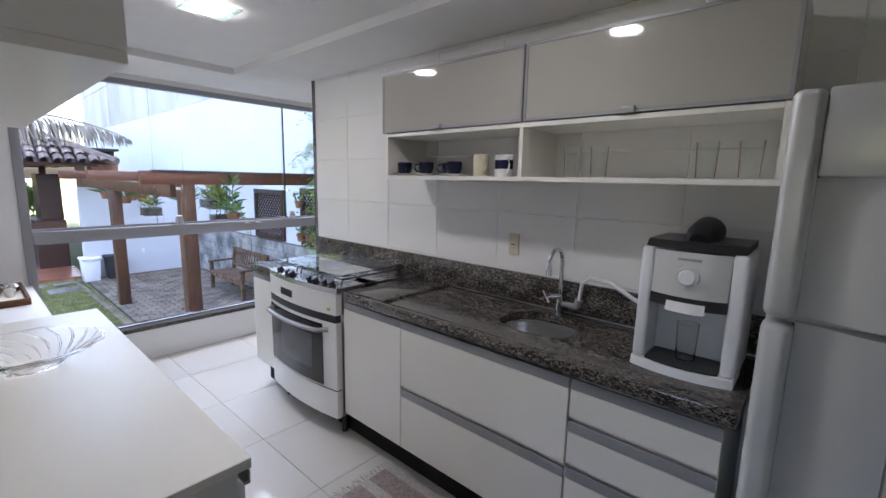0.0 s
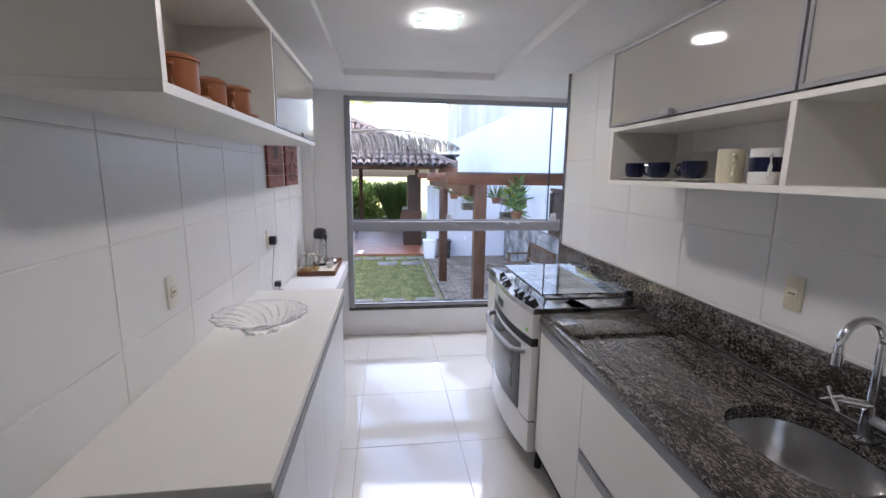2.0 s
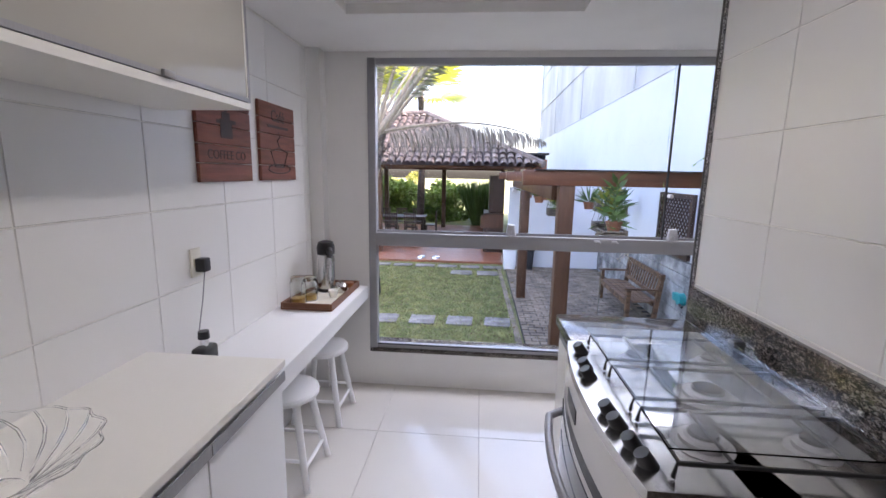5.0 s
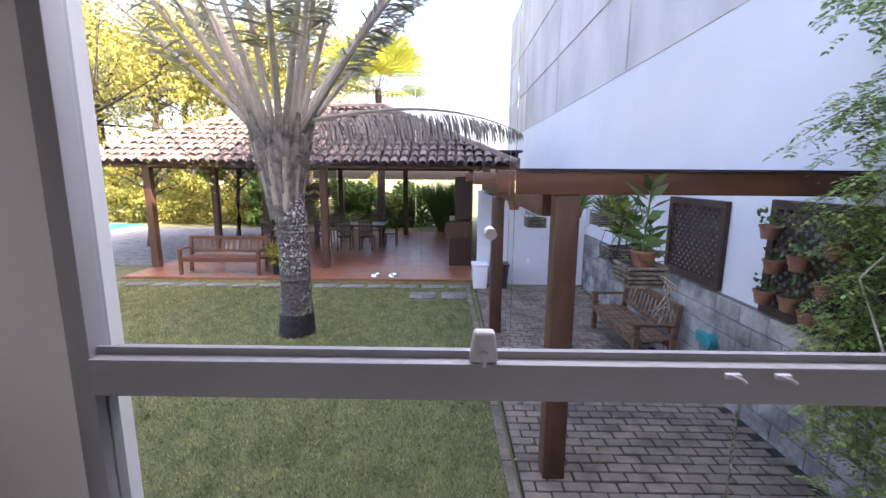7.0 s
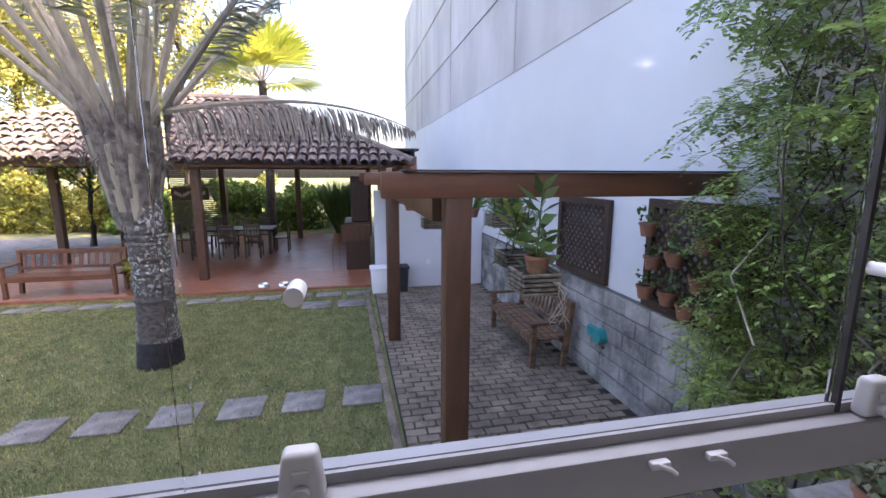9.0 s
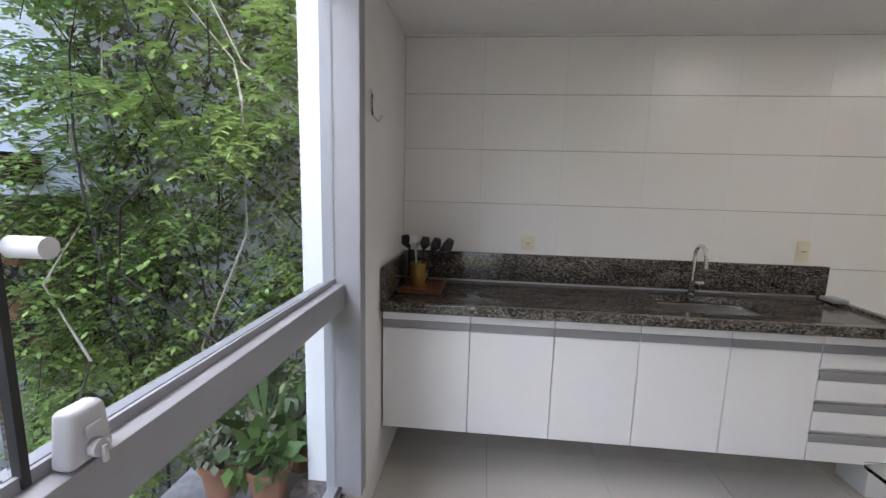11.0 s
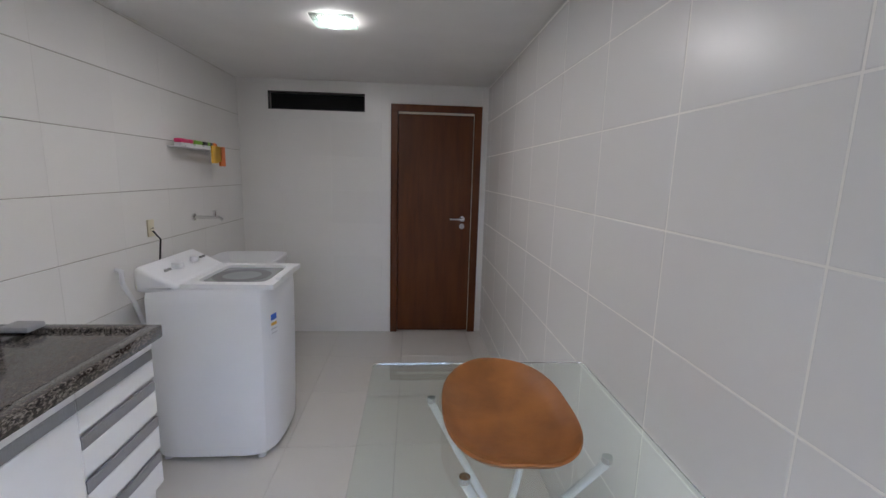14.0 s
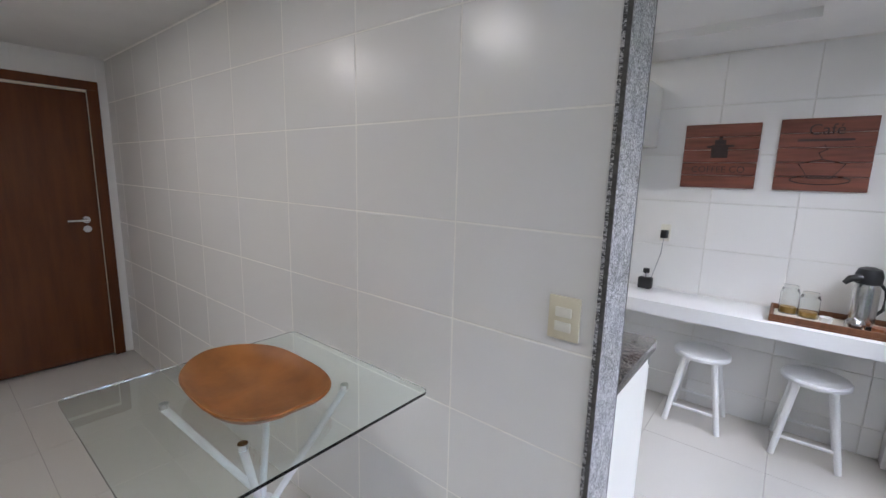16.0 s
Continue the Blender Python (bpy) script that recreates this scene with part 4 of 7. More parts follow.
def clay_pot(x, y, h, r, label, lid=True):
    t = thing("clay_mug", (x, y, 1.7575), label, "mug", "clay mugs in the niche")
    z = 1.7575
    part("saucer", lathe([(0, 0), (r * 0.9, 0), (r * 1.45, 0.010), (r * 1.45, 0.013), (0, 0.006)], 24, (x, y, z)), M["clay"], t)
    part("body", lathe([(0, 0.0065), (r * 0.85, 0.0065), (r, h * 0.3), (r * 0.97, h * 0.85), (r * 1.02, h), (r * 0.92, h), (r * 0.88, h * 0.3), (0, 0.012)], 24, (x, y, z)), M["clay"], t)
    if lid:
        part("lid", lathe([(r * 1.08, h + 0.001), (r * 1.08, h + 0.008), (r * 0.7, h + 0.018), (0.012, h + 0.022), (0, h + 0.024)], 24, (x, y, z)), M["clay"], t)
    part("handle", sweep([(x + 0.2 * r, y - r * 0.95, z + h * 0.85), (x + 0.4 * r, y - r * 1.5, z + h * 0.75), (x + 0.35 * r, y - r * 1.45, z + h * 0.35), (x + 0.2 * r, y - r * 0.95, z + h * 0.25)], 0.006, 8), M["clay"], t)


clay_pot(0.08, 0.45, 0.12, 0.05, "tall glazed terracotta mug with lid")
clay_pot(0.10, 0.60, 0.095, 0.05, "glazed terracotta mug on its saucer")
clay_pot(0.05, 0.70, 0.12, 0.048, "tall glazed terracotta mug with lid")
clay_pot(0.10, 0.81, 0.08, 0.042, "small lidded terracotta mug")
clay_pot(0.12, 0.95, 0.085, 0.05, "small lidded terracotta mug")


def crystal_bowl():
    x, y, z = 0.075, 1.235, 0.9105
    bm, n, rings = BM(), 144, []
    prof = [(0.0, 0.004), (0.055, 0.004), (0.062, 0.0), (0.070, 0.003), (0.074, 0.014), (0.090, 0.030), (0.116, 0.048), (0.146, 0.062), (0.170, 0.071), (0.188, 0.080), (0.1885, 0.083), (0.169, 0.0745), (0.145, 0.0655), (0.115, 0.0515), (0.089, 0.0335), (0.06, 0.010), (0.0, 0.009)]
    for m, (r, h) in enumerate(prof):
        k = min(1, max(0, (r - 0.05) / 0.135))
        flute = 0.0017 * min(1, 2.5 * k) 
        ring = []
        for i in range(n if r else 1):
            a = 2 * math.pi * i / n + 0.9 * k
            q = r * (1 + 0.035 * k ** 3 * math.cos(14 * a - 12.6 * k))
            ring.append(bm.verts.new((x + q * math.cos(a), y + q * math.sin(a), z + h + flute * math.cos(14 * a - 12.6 * k) ** 3)))
        rings.append(ring)
    for a, b in zip(rings, rings[1:]):
        for i in range(n):
            bm.faces.new(list(dict.fromkeys([a[i % len(a)], a[(i + 1) % len(a)], b[(i + 1) % len(b)], b[i % len(b)]])))
    bmesh.ops.recalc_face_normals(bm, faces=bm.faces[:])
    t = thing("crystal_bowl", (x, y, z), "clear pressed glass fruit bowl with swirled ribs and scalloped rim", "bowl")
    part("body", bm, M["crystal_wall"], t).visible_shadow = False
    for i in range(18):
        pts = []
        for r, h in ((0.072, 0.012), (0.090, 0.029), (0.116, 0.047), (0.146, 0.061), (0.170, 0.070), (0.187, 0.080)):
            k = (r - 0.05) / 0.135
            a = 2 * math.pi * i / 18 + 0.9 * k
            pts.append((x + r * math.cos(a), y + r * math.sin(a), z + h - 0.001))
        part("rib", sweep(pts, [0.002, 0.003, 0.0038, 0.0038, 0.003, 0.002], 6), M["crystal"], t)
    part("rim", sweep([(x + 0.1885 * (1 + 0.03 * math.cos(14 * a)) * math.cos(a), y + 0.1885 * (1 + 0.03 * math.cos(14 * a)) * math.sin(a), z + 0.083) for a in [2 * math.pi * i / 112 for i in range(112)]], 0.0028, 6, True), M["crystal"], t)


crystal_bowl()


def coffee_tray():
    z = 0.7685
    t = thing("serving_tray", (0.06, 3.1, z), "brown wooden tray holding coffee things", "tray")
    x0, x1, ya, yb = -0.10, 0.195, 2.82, 3.37
    part("base", bx(x0, x1, ya, yb, z, z + 0.010), M["tray_wood"], t)
    for a in ((x0, x0 + 0.012, ya, yb), (x1 - 0.012, x1, ya, yb), (x0 + 0.0125, x1 - 0.0125, ya, ya + 0.012), (x0 + 0.0125, x1 - 0.0125, yb - 0.012, yb)):
        part("rim", bx(*a, z + 0.0105, z + 0.04, 0.002, 1), M["tray_wood"], t)
    part("liner", bx(x0 + 0.02, x1 - 0.02, ya + 0.02, yb - 0.02, z + 0.0102, z + 0.0115), M["paper"], t, "pale cloth liner")
    zz = z + 0.012
    f = thing("thermos", (0.03, 3.2, zz), "stainless steel thermos with a black pump top", "thermos")
    part("body", lathe([(0, 0), (0.052, 0), (0.054, 0.01), (0.054, 0.21), (0.046, 0.235), (0, 0.235)], 32, (0.03, 3.2, zz)), M["steel"], f)
    part("base_ring", lathe([(0.0545, 0), (0.058, 0.002), (0.058, 0.02), (0.0545, 0.022)], 32, (0.03, 3.2, zz)), M["black"], f)
    part("pump_top", lathe([(0.046, 0.2355), (0.055, 0.24), (0.056, 0.285), (0.046, 0.315), (0.02, 0.325), (0, 0.326)], 32, (0.03, 3.2, zz)), M["black"], f, "domed black pump top")
    part("beak", sweep([(0.06, 3.17, zz + 0.27), (0.085, 3.125, zz + 0.262), (0.088, 3.105, zz + 0.235)], [0.022, 0.018, 0.012], 12), M["black"], f)
    part("side_handle", sweep([(0.0, 3.25, zz + 0.24), (-0.02, 3.28, zz + 0.2), (-0.02, 3.28, zz + 0.1), (0.0, 3.245, zz + 0.06)], 0.008, 8), M["black"], f)
    for jx, jy, h, r in ((0.0, 2.99, 0.13, 0.047), (-0.03, 2.90, 0.15, 0.045)):
        j = thing("glass_jar", (jx, jy, zz), "clear clip-lid glass jar with biscuits", "jar", "glass jars")
        g = part("jar", lathe([(0, 0.003), (r - 0.003, 0.003), (r - 0.003, h * 0.8), (r * 0.75, h * 0.9), (r * 0.8, h), (r * 0.85, h), (r, h * 0.8), (r, 0), (0, 0)], 28, (jx, jy, zz)), M["glass"], j)
        g.visible_shadow = False
        part("contents", lathe([(0, 0.004), (r - 0.006, 0.004), (r - 0.006, h * 0.25), (0, h * 0.3)], 16, (jx, jy, zz)), M["gold"], j, "brown biscuits")
        l = part("lid", lathe([(0, h + 0.014), (r * 0.8, h + 0.012), (r * 0.86, h + 0.004), (r * 0.86, h + 0.001)], 28, (jx, jy, zz)), M["glass"], j, "glass lid")
        l.visible_shadow = False
    s = thing("sugar_bowl", (0.13, 3.17, zz), "small steel sugar bowl with a dark lid", "sugar bowl")
    part("body", lathe([(0, 0), (0.03, 0), (0.042, 0.02), (0.042, 0.045), (0.036, 0.05)], 24, (0.13, 3.17, zz)), M["steel"], s)
    part("lid", lathe([(0.037, 0.0505), (0.03, 0.06), (0.008, 0.066), (0.008, 0.078), (0, 0.08)], 24, (0.13, 3.17, zz)), M["steel"], s)
    cp = thing("coffee_cup", (0.12, 3.06, zz), "small white coffee cup on its side by a spoon", "cup")
    part("body", lathe([(0, 0), (0.02, 0), (0.03, 0.045), (0.027, 0.045), (0.018, 0.006), (0, 0.006)], 20, (0.12, 3.06, zz)), M["porcelain"], cp)
    for yy in (3.27, 3.31):
        q = thing("round_tin", (0.12, yy, zz), "small round brown tin", "tin", "tins on the tray")
        part("tin", lathe([(0, 0), (0.032, 0), (0.033, 0.003), (0.033, 0.03), (0, 0.031)], 24, (0.12 + (yy - 3.29), yy, zz)), M["clay"], q)


coffee_tray()
bo = thing("bottle", (-0.07, 2.11, 0.7685), "small black square bottle with a dark cap", "bottle")
part("flask", bx(-0.10, -0.04, 2.065, 2.155, 0.769, 0.85, 0.012, 3), M["black"], bo)
part("cap", lathe([(0, 0.03), (0.016, 0.03), (0.016, 0), (0, 0)], 16, (-0.07, 2.11, 0.8505)), M["chrome"], bo, "silver neck")
part("stopper", lathe([(0, 0.032), (0.02, 0.03), (0.022, 0), (0, 0)], 16, (-0.07, 2.11, 0.881)), M["black"], bo)


def stool(x, y):
    t = thing("stool", (x, y, 0), "low white painted wooden stool under the shelf", "stool", "stools under the shelf")
    part("seat", lathe([(0, 0.425), (0.13, 0.425), (0.155, 0.435), (0.157, 0.452), (0.15, 0.463), (0.1, 0.468), (0, 0.466)], 32, (x, y, 0)), M["mdf_cool"], t)
    f = [(x + sx * 0.145, y + sy * 0.145) for sx, sy in ((1, 1), (1, -1), (-1, -1), (-1, 1))]
    u = [(x + sx * 0.08, y + sy * 0.08) for sx, sy in ((1, 1), (1, -1), (-1, -1), (-1, 1))]
    for (a, b), (c, d) in zip(f, u):
        part("leg", sweep([(a, b, 0), (c, d, 0.424)], [0.016, 0.019], 12), M["mdf_cool"], t)
    for i, hz in ((0, 0.11), (1, 0.15), (2, 0.11), (3, 0.15)):
        k = hz / 0.424
        p, q = [(f[j % 4][0] + (u[j % 4][0] - f[j % 4][0]) * k, f[j % 4][1] + (u[j % 4][1] - f[j % 4][1]) * k, hz) for j in (i, i + 1)]
        part("stretcher", sweep([p, q], 0.009, 10), M["mdf_cool"], t)


stool(0.06, 2.52)
stool(0.04, 3.07)


def lettering(text, x, y, z, size, m, parent, s=1):
    c = bpy.data.curves.new("lettering", "FONT")
    c.body, c.size, c.align_x, c.extrude = text, size, "CENTER", 0.0008
    c.materials.append(m)
    ob = new("lettering", c)
    ob.parent = parent
    ob.matrix_local = Matrix.Translation(Vector((x, y, z)) - ORIGIN[parent]) @ pose(0, 0, 0, 90, 0, 90)
    return ob


def sign(y0, y1, z0, z1, kind):
    t = thing("wall_sign", (XL + 0.01, (y0 + y1) / 2, z0), "reddish plank sign printed with " + ("a coffee pot" if kind == 0 else "a steaming coffee cup"), "wall sign", "coffee signs")
    n = 5
    for i in range(n):
        a, b = z0 + (z1 - z0) * i / n, z0 + (z1 - z0) * (i + 1) / n
        part("plank", bx(XL + 0.006, XL + 0.022, y0, y1, a + 0.0015, b - 0.0015, 0.0015, 1), M["sign_red"], t)
    x, ym, zm = XL + 0.0225, (y0 + y1) / 2, (z0 + z1) / 2
    if kind == 0:
        part("pot_print", add(bx(x, x + 0.001, ym - 0.045, ym + 0.045, zm - 0.01, zm + 0.07), bx(x, x + 0.001, ym - 0.03, ym + 0.03, zm + 0.0705, zm + 0.10), bx(x, x + 0.001, ym - 0.01, ym + 0.01, zm + 0.1005, zm + 0.12), bx(x, x + 0.001, ym + 0.0455, ym + 0.075, zm + 0.055, zm + 0.07), bx(x, x + 0.001, ym - 0.07, ym - 0.0455, zm + 0.05, zm + 0.065)), M["sign_dark"], t, "dark coffee pot print")
        lettering("COFFEE CO", x, ym, zm - 0.10, 0.055, M["sign_dark"], t)
    else:
        part("cup_print", sweep([(x, ym - 0.10, zm - 0.05), (x, ym - 0.05, zm - 0.13), (x, ym + 0.05, zm - 0.13), (x, ym + 0.10, zm - 0.05), (x, ym, zm - 0.025)], 0.004, 6, True), M["sign_dark"], t, "dark cup outline")
        part("saucer_print", sweep([(x, ym + 0.13 * math.cos(a), zm - 0.14 + 0.025 * math.sin(a)) for a in [2 * math.pi * i / 20 for i in range(20)]], 0.0035, 6, True), M["sign_dark"], t)
        part("steam_print", sweep([(x, ym, zm - 0.02), (x, ym - 0.02, zm + 0.01), (x, ym + 0.015, zm + 0.03), (x, ym, zm + 0.055)], 0.004, 6), M["sign_dark"], t)
        lettering("Café", x, ym, zm + 0.11, 0.085, M["sign_dark"], t)
        part("small_print", bx(x, x + 0.001, ym - 0.12, ym + 0.12, zm + 0.075, zm + 0.088), M["sign_dark"], t)


sign(2.245, 2.645, 1.48, 1.875, 0)
sign(2.735, 3.145, 1.48, 1.885, 1)


def framed_picture():
    y0, y1, z0, z1 = -0.115, 0.195, 1.44, 1.70
    x = XL + 0.006
    t = thing("picture_frame", (x, 0.04, z0), "cream box frame with a yellow banana relief", "picture")
    part("frame", add(bx(x, x + 0.035, y0, y1, z0, z0 + 0.04, 0.003, 1), bx(x, x + 0.035, y0, y1, z1 - 0.04, z1, 0.003, 1), bx(x, x + 0.035, y0, y0 + 0.04, z0 + 0.0405, z1 - 0.0405, 0.003, 1), bx(x, x + 0.035, y1 - 0.04, y1, z0 + 0.0405, z1 - 0.0405, 0.003, 1)), M["frame_cream"], t)
    part("mount", bx(x + 0.001, x + 0.008, y0 + 0.0405, y1 - 0.0405, z0 + 0.041, z1 - 0.041), M["paper"], t, "cream paper mount")
    for k in range(3):
        pts = [(x + 0.02, 0.03 + 0.02 * k + 0.05 * math.cos(a), 1.60 + 0.055 * math.sin(a)) for a in [math.pi * (-0.55 + 1.0 * i / 9) for i in range(10)]]
        part("banana", sweep(pts, [0.004, 0.009, 0.012, 0.013, 0.013, 0.013, 0.012, 0.01, 0.007, 0.004], 10), M["yellow"], t, "yellow banana relief")


framed_picture()


# ---- laundry ----
base_unit("drawer_cabinet", 3.752, 4.285, 1.092, 1.466, 0.27, 0.882, [0.72, 0.57, 0.42], "white lacquered cabinet with four drawers", cool=True)
for a, b in ((1.468, 1.848), (1.850, 2.243), (2.245, 2.630), (2.632, 3.026), (3.028, 3.452)):
    base_unit("base_cabinet", 3.752, 4.285, a, b, 0.27, 0.882, [], "white lacquered wall-hung base cabinet with one door", cool=True, body_top=0.70 if a < 2.2 else None)
lt = thing("worktop", (4.0, 2.2, 0.885), "dark brown speckled granite worktop with a sink", "worktop")
part("slab", holed(3.76, XR - 0.006, 1.135, 3.4545, 0.8825, 0.917, 4.02, 1.83, 0.16, 0.26, 6), M["granite"], lt)
part("front_rim", bx(3.708, 3.7595, 1.088, 3.4545, 0.8825, 0.932, 0.006), M["granite"], lt)
part("raised_end", bx(3.76, XR - 0.006, 1.088, 1.1345, 0.8825, 0.932, 0.004), M["granite"], lt)
part("backsplash", bx(XR - 0.026, XR - 0.006, 1.1, 3.43, 0.9325, 1.095, 0.003), M["granite"], lt, "granite upstand against the tiles")
part("side_splash", bx(3.72, XR - 0.0265, 3.432, 3.454, 0.9325, 1.095, 0.003), M["granite"], lt)
basin("sink", 4.02, 1.83, 0.16, 0.26, 0.8815, 0.16, 6, "rectangular stainless steel laundry sink")
tp = faucet("laundry_tap", 4.22, 1.83, 0.918, 0.28, 0.12, -1, "chrome gooseneck tap on the laundry worktop")
part("lever", add(sweep([(4.22, 1.83, 0.985), (4.22, 1.77, 0.985)], 0.012, 12), sweep([(4.22, 1.772, 0.96), (4.22, 1.772, 1.012)], 0.008, 10)), M["chrome"], tp)
ut = thing("utensil_tray", (4.06, 3.33, 0.9175), "dark wooden tray with a gold utensil pot", "tray")
part("tray", add(bx(3.93, 4.2, 3.19, 3.42, 0.918, 0.928, 0.003, 1), bx(3.93, 4.2, 3.19, 3.2, 0.9285, 0.945), bx(3.93, 3.94, 3.2005, 3.42, 0.9285, 0.945)), M["tray_wood"], ut)
up = thing("utensil_pot", (4.08, 3.33, 0.9285), "gold pot full of black and white utensils", "utensil pot")
part("pot", lathe([(0, 0), (0.045, 0), (0.05, 0.06), (0.046, 0.13), (0.042, 0.13), (0.044, 0.06), (0, 0.01)], 24, (4.08, 3.33, 0.9285)), M["gold"], up)
for k, (dx, dy, m_) in enumerate(((0.03, 0.05, "black"), (-0.03, -0.06, "black"), (0.0, -0.02, "black"), (0.02, 0.02, "white_plastic"), (-0.045, -0.1, "black"))):
    a, b = (4.08 + dx * 0.4, 3.33 + dy * 0.4, 0.945), (4.08 + dx * 1.2, 3.33 + dy * 1.2, 1.13)
    part("utensil", add(sweep([a, b], 0.005, 8), sweep([b, (b[0] + dx * 0.4, b[1] + dy * 0.4, 1.16), (b[0] + dx * 0.6, b[1] + dy * 0.6, 1.20)], [0.008, 0.03, 0.02], 10)), M[m_], up)
hk = thing("wall_hook", (3.55, YW - 0.04, 1.76), "small metal wall hook", "hook")
part("hook", sweep([(3.55, YW - 0.045, 1.84), (3.55, YW - 0.046, 1.76), (3.55, YW - 0.07, 1.735), (3.55, YW - 0.085, 1.76)], 0.005, 8), M["steel"], hk)
part("plate", bx(3.54, 3.56, YW - 0.044, YW - 0.0395, 1.77, 1.86, 0.002, 1), M["steel"], hk)


def washer():
    x0, x1, ya, yb, z1 = 3.50, 4.10, 0.045, 0.615, 0.93
    t = thing("washing_machine", (3.77, 0.33, 0), "white top-loading washing machine with a grey glass lid", "washing machine")
    bm, n, rings = BM(), 40, []
    def ring(z, k, bulge):
        out = []
        for i in range(n):
            a = 2 * math.pi * i / n
            c, s = math.cos(a), math.sin(a)
            p = 7
            r = (abs(c) ** p + abs(s) ** p) ** (-1 / p) * k
            x = (x0 + x1) / 2 + r * c * (x1 - x0) / 2
            y = (ya + yb) / 2 + r * s * (yb - ya) / 2
            if c < 0:
                x -= bulge * (1 - min(1, abs(s * r)) ** 2)
            out.append(bm.verts.new((x, y, z)))
        return out
    for z, k, bl in ((0.03, 0.96, 0.02), (0.04, 0.985, 0.03), (0.5, 1.0, 0.045), (0.86, 1.0, 0.05), (0.90, 0.99, 0.05), (z1, 0.93, 0.05)):
        rings.append(ring(z, k, bl))
    for a, b in zip(rings, rings[1:]):
        for i in range(n):
            bm.faces.new((a[i], a[(i + 1) % n], b[(i + 1) % n], b[i]))
    bm.faces.new(rings[0][::-1])
    bm.faces.new(rings[-1])
    bmesh.ops.recalc_face_normals(bm, faces=bm.faces[:])
    part("body", bm, M["white_plastic"], t)
    p = bx(3.90, 4.11, ya + 0.01, yb - 0.01, z1 - 0.02, z1 + 0.11, 0.03, 4)
    for v in p.verts:
        if v.co.z > z1 + 0.03 and v.co.x < 3.97:
            v.co.z -= 0.075
    c = part("control_panel", p, M["white_plastic"], t, "sloped white control panel")
    for yy, r in ((0.42, 0.032), (0.25, 0.024)):
        part("dial", lathe([(0, 0.03), (r * 0.85, 0.028), (r, 0.0), (0, 0)], 24, (3.99, yy, z1 + 0.072)), M["white_plastic"], c)
    for yy in (0.14, 0.17, 0.5, 0.53):
        part("button", lathe([(0, 0.012), (0.009, 0.01), (0.01, 0), (0, 0)], 14, (3.99, yy, z1 + 0.076)), M["grey_plastic"], c)
    l = part("lid", holed(3.452, 3.895, ya + 0.025, yb - 0.025, z1 + 0.001, z1 + 0.026, 3.68, 0.33, 0.175, 0.205, 8), M["white_plastic"], t, "white lid frame")
    part("lid_lip", bx(3.448, 3.478, 0.18, 0.48, z1 + 0.027, z1 + 0.036, 0.004, 2), M["white_plastic"], l, "raised white lid grip")
    part("lid_window", bx(3.508, 3.852, 0.128, 0.532, z1 + 0.006, z1 + 0.010, 0.001, 1), M["lid_grey"], l, "grey smoked lid window")
    part("drum_top", lathe([(0.10, 0.0), (0.15, 0.0), (0.152, 0.002), (0.10, 0.002)], 32, (3.70, 0.33, z1 + 0.0105)), M["drum_grey"], l, "darker drum ring under the window")
    m = pose(3.4735, 0.545, 0, 0, 0, -15)
    s = bx(-0.0015, 0.0015, -0.026, 0.026, 0.665, 0.795)
    s.transform(m)
    s = part("energy_label", s, M["white_plastic"], t, "paper energy label")
    for nm, a, b, k in (("blue_band", 0.762, 0.793, "blue_p"), ("yellow_band", 0.733, 0.748, "yellow"), ("grey_band", 0.712, 0.717, "grey_lock"), ("grey_band", 0.690, 0.694, "grey_lock")):
        q = bx(-0.003, -0.0018, -0.024, 0.024, a, b)
        q.transform(m)
        part(nm, q, M[k], s)
    for a in (x0 + 0.06, x1 - 0.06):
        for b in (ya + 0.06, yb - 0.06):
            part("foot", lathe([(0, 0), (0.022, 0), (0.02, 0.032), (0, 0.032)], 14, (a, b, 0)), M["white_plastic"], t)


M["lid_grey"] = mat("smoked_lid_plastic", (0.33, 0.35, 0.37), 0.08, var=0.1, scale=4)
M["drum_grey"] = mat("drum_grey_plastic", (0.20, 0.21, 0.225), 0.2, var=0.1)
washer()
single("drain_hose", sweep([(4.2, 0.25, 0.3), (4.22, 0.42, 0.8), (4.22, 0.5, 0.93), (4.255, 0.45, 0.985), (4.29, 0.437, 0.988)], 0.012, 10), M["white_plastic"], "white washing machine hose at the wall", "hose", at=(4.29, 0.437, 0.3))
single("power_cord", sweep([(4.28, 0.108, 1.15), (4.24, 0.11, 1.10), (4.25, 0.12, 0.95), (4.23, 0.13, 0.7)], 0.005, 8), M["rubber"], "dark power cord of the washing machine", "cord", at=(4.28, 0.108, 0.7))


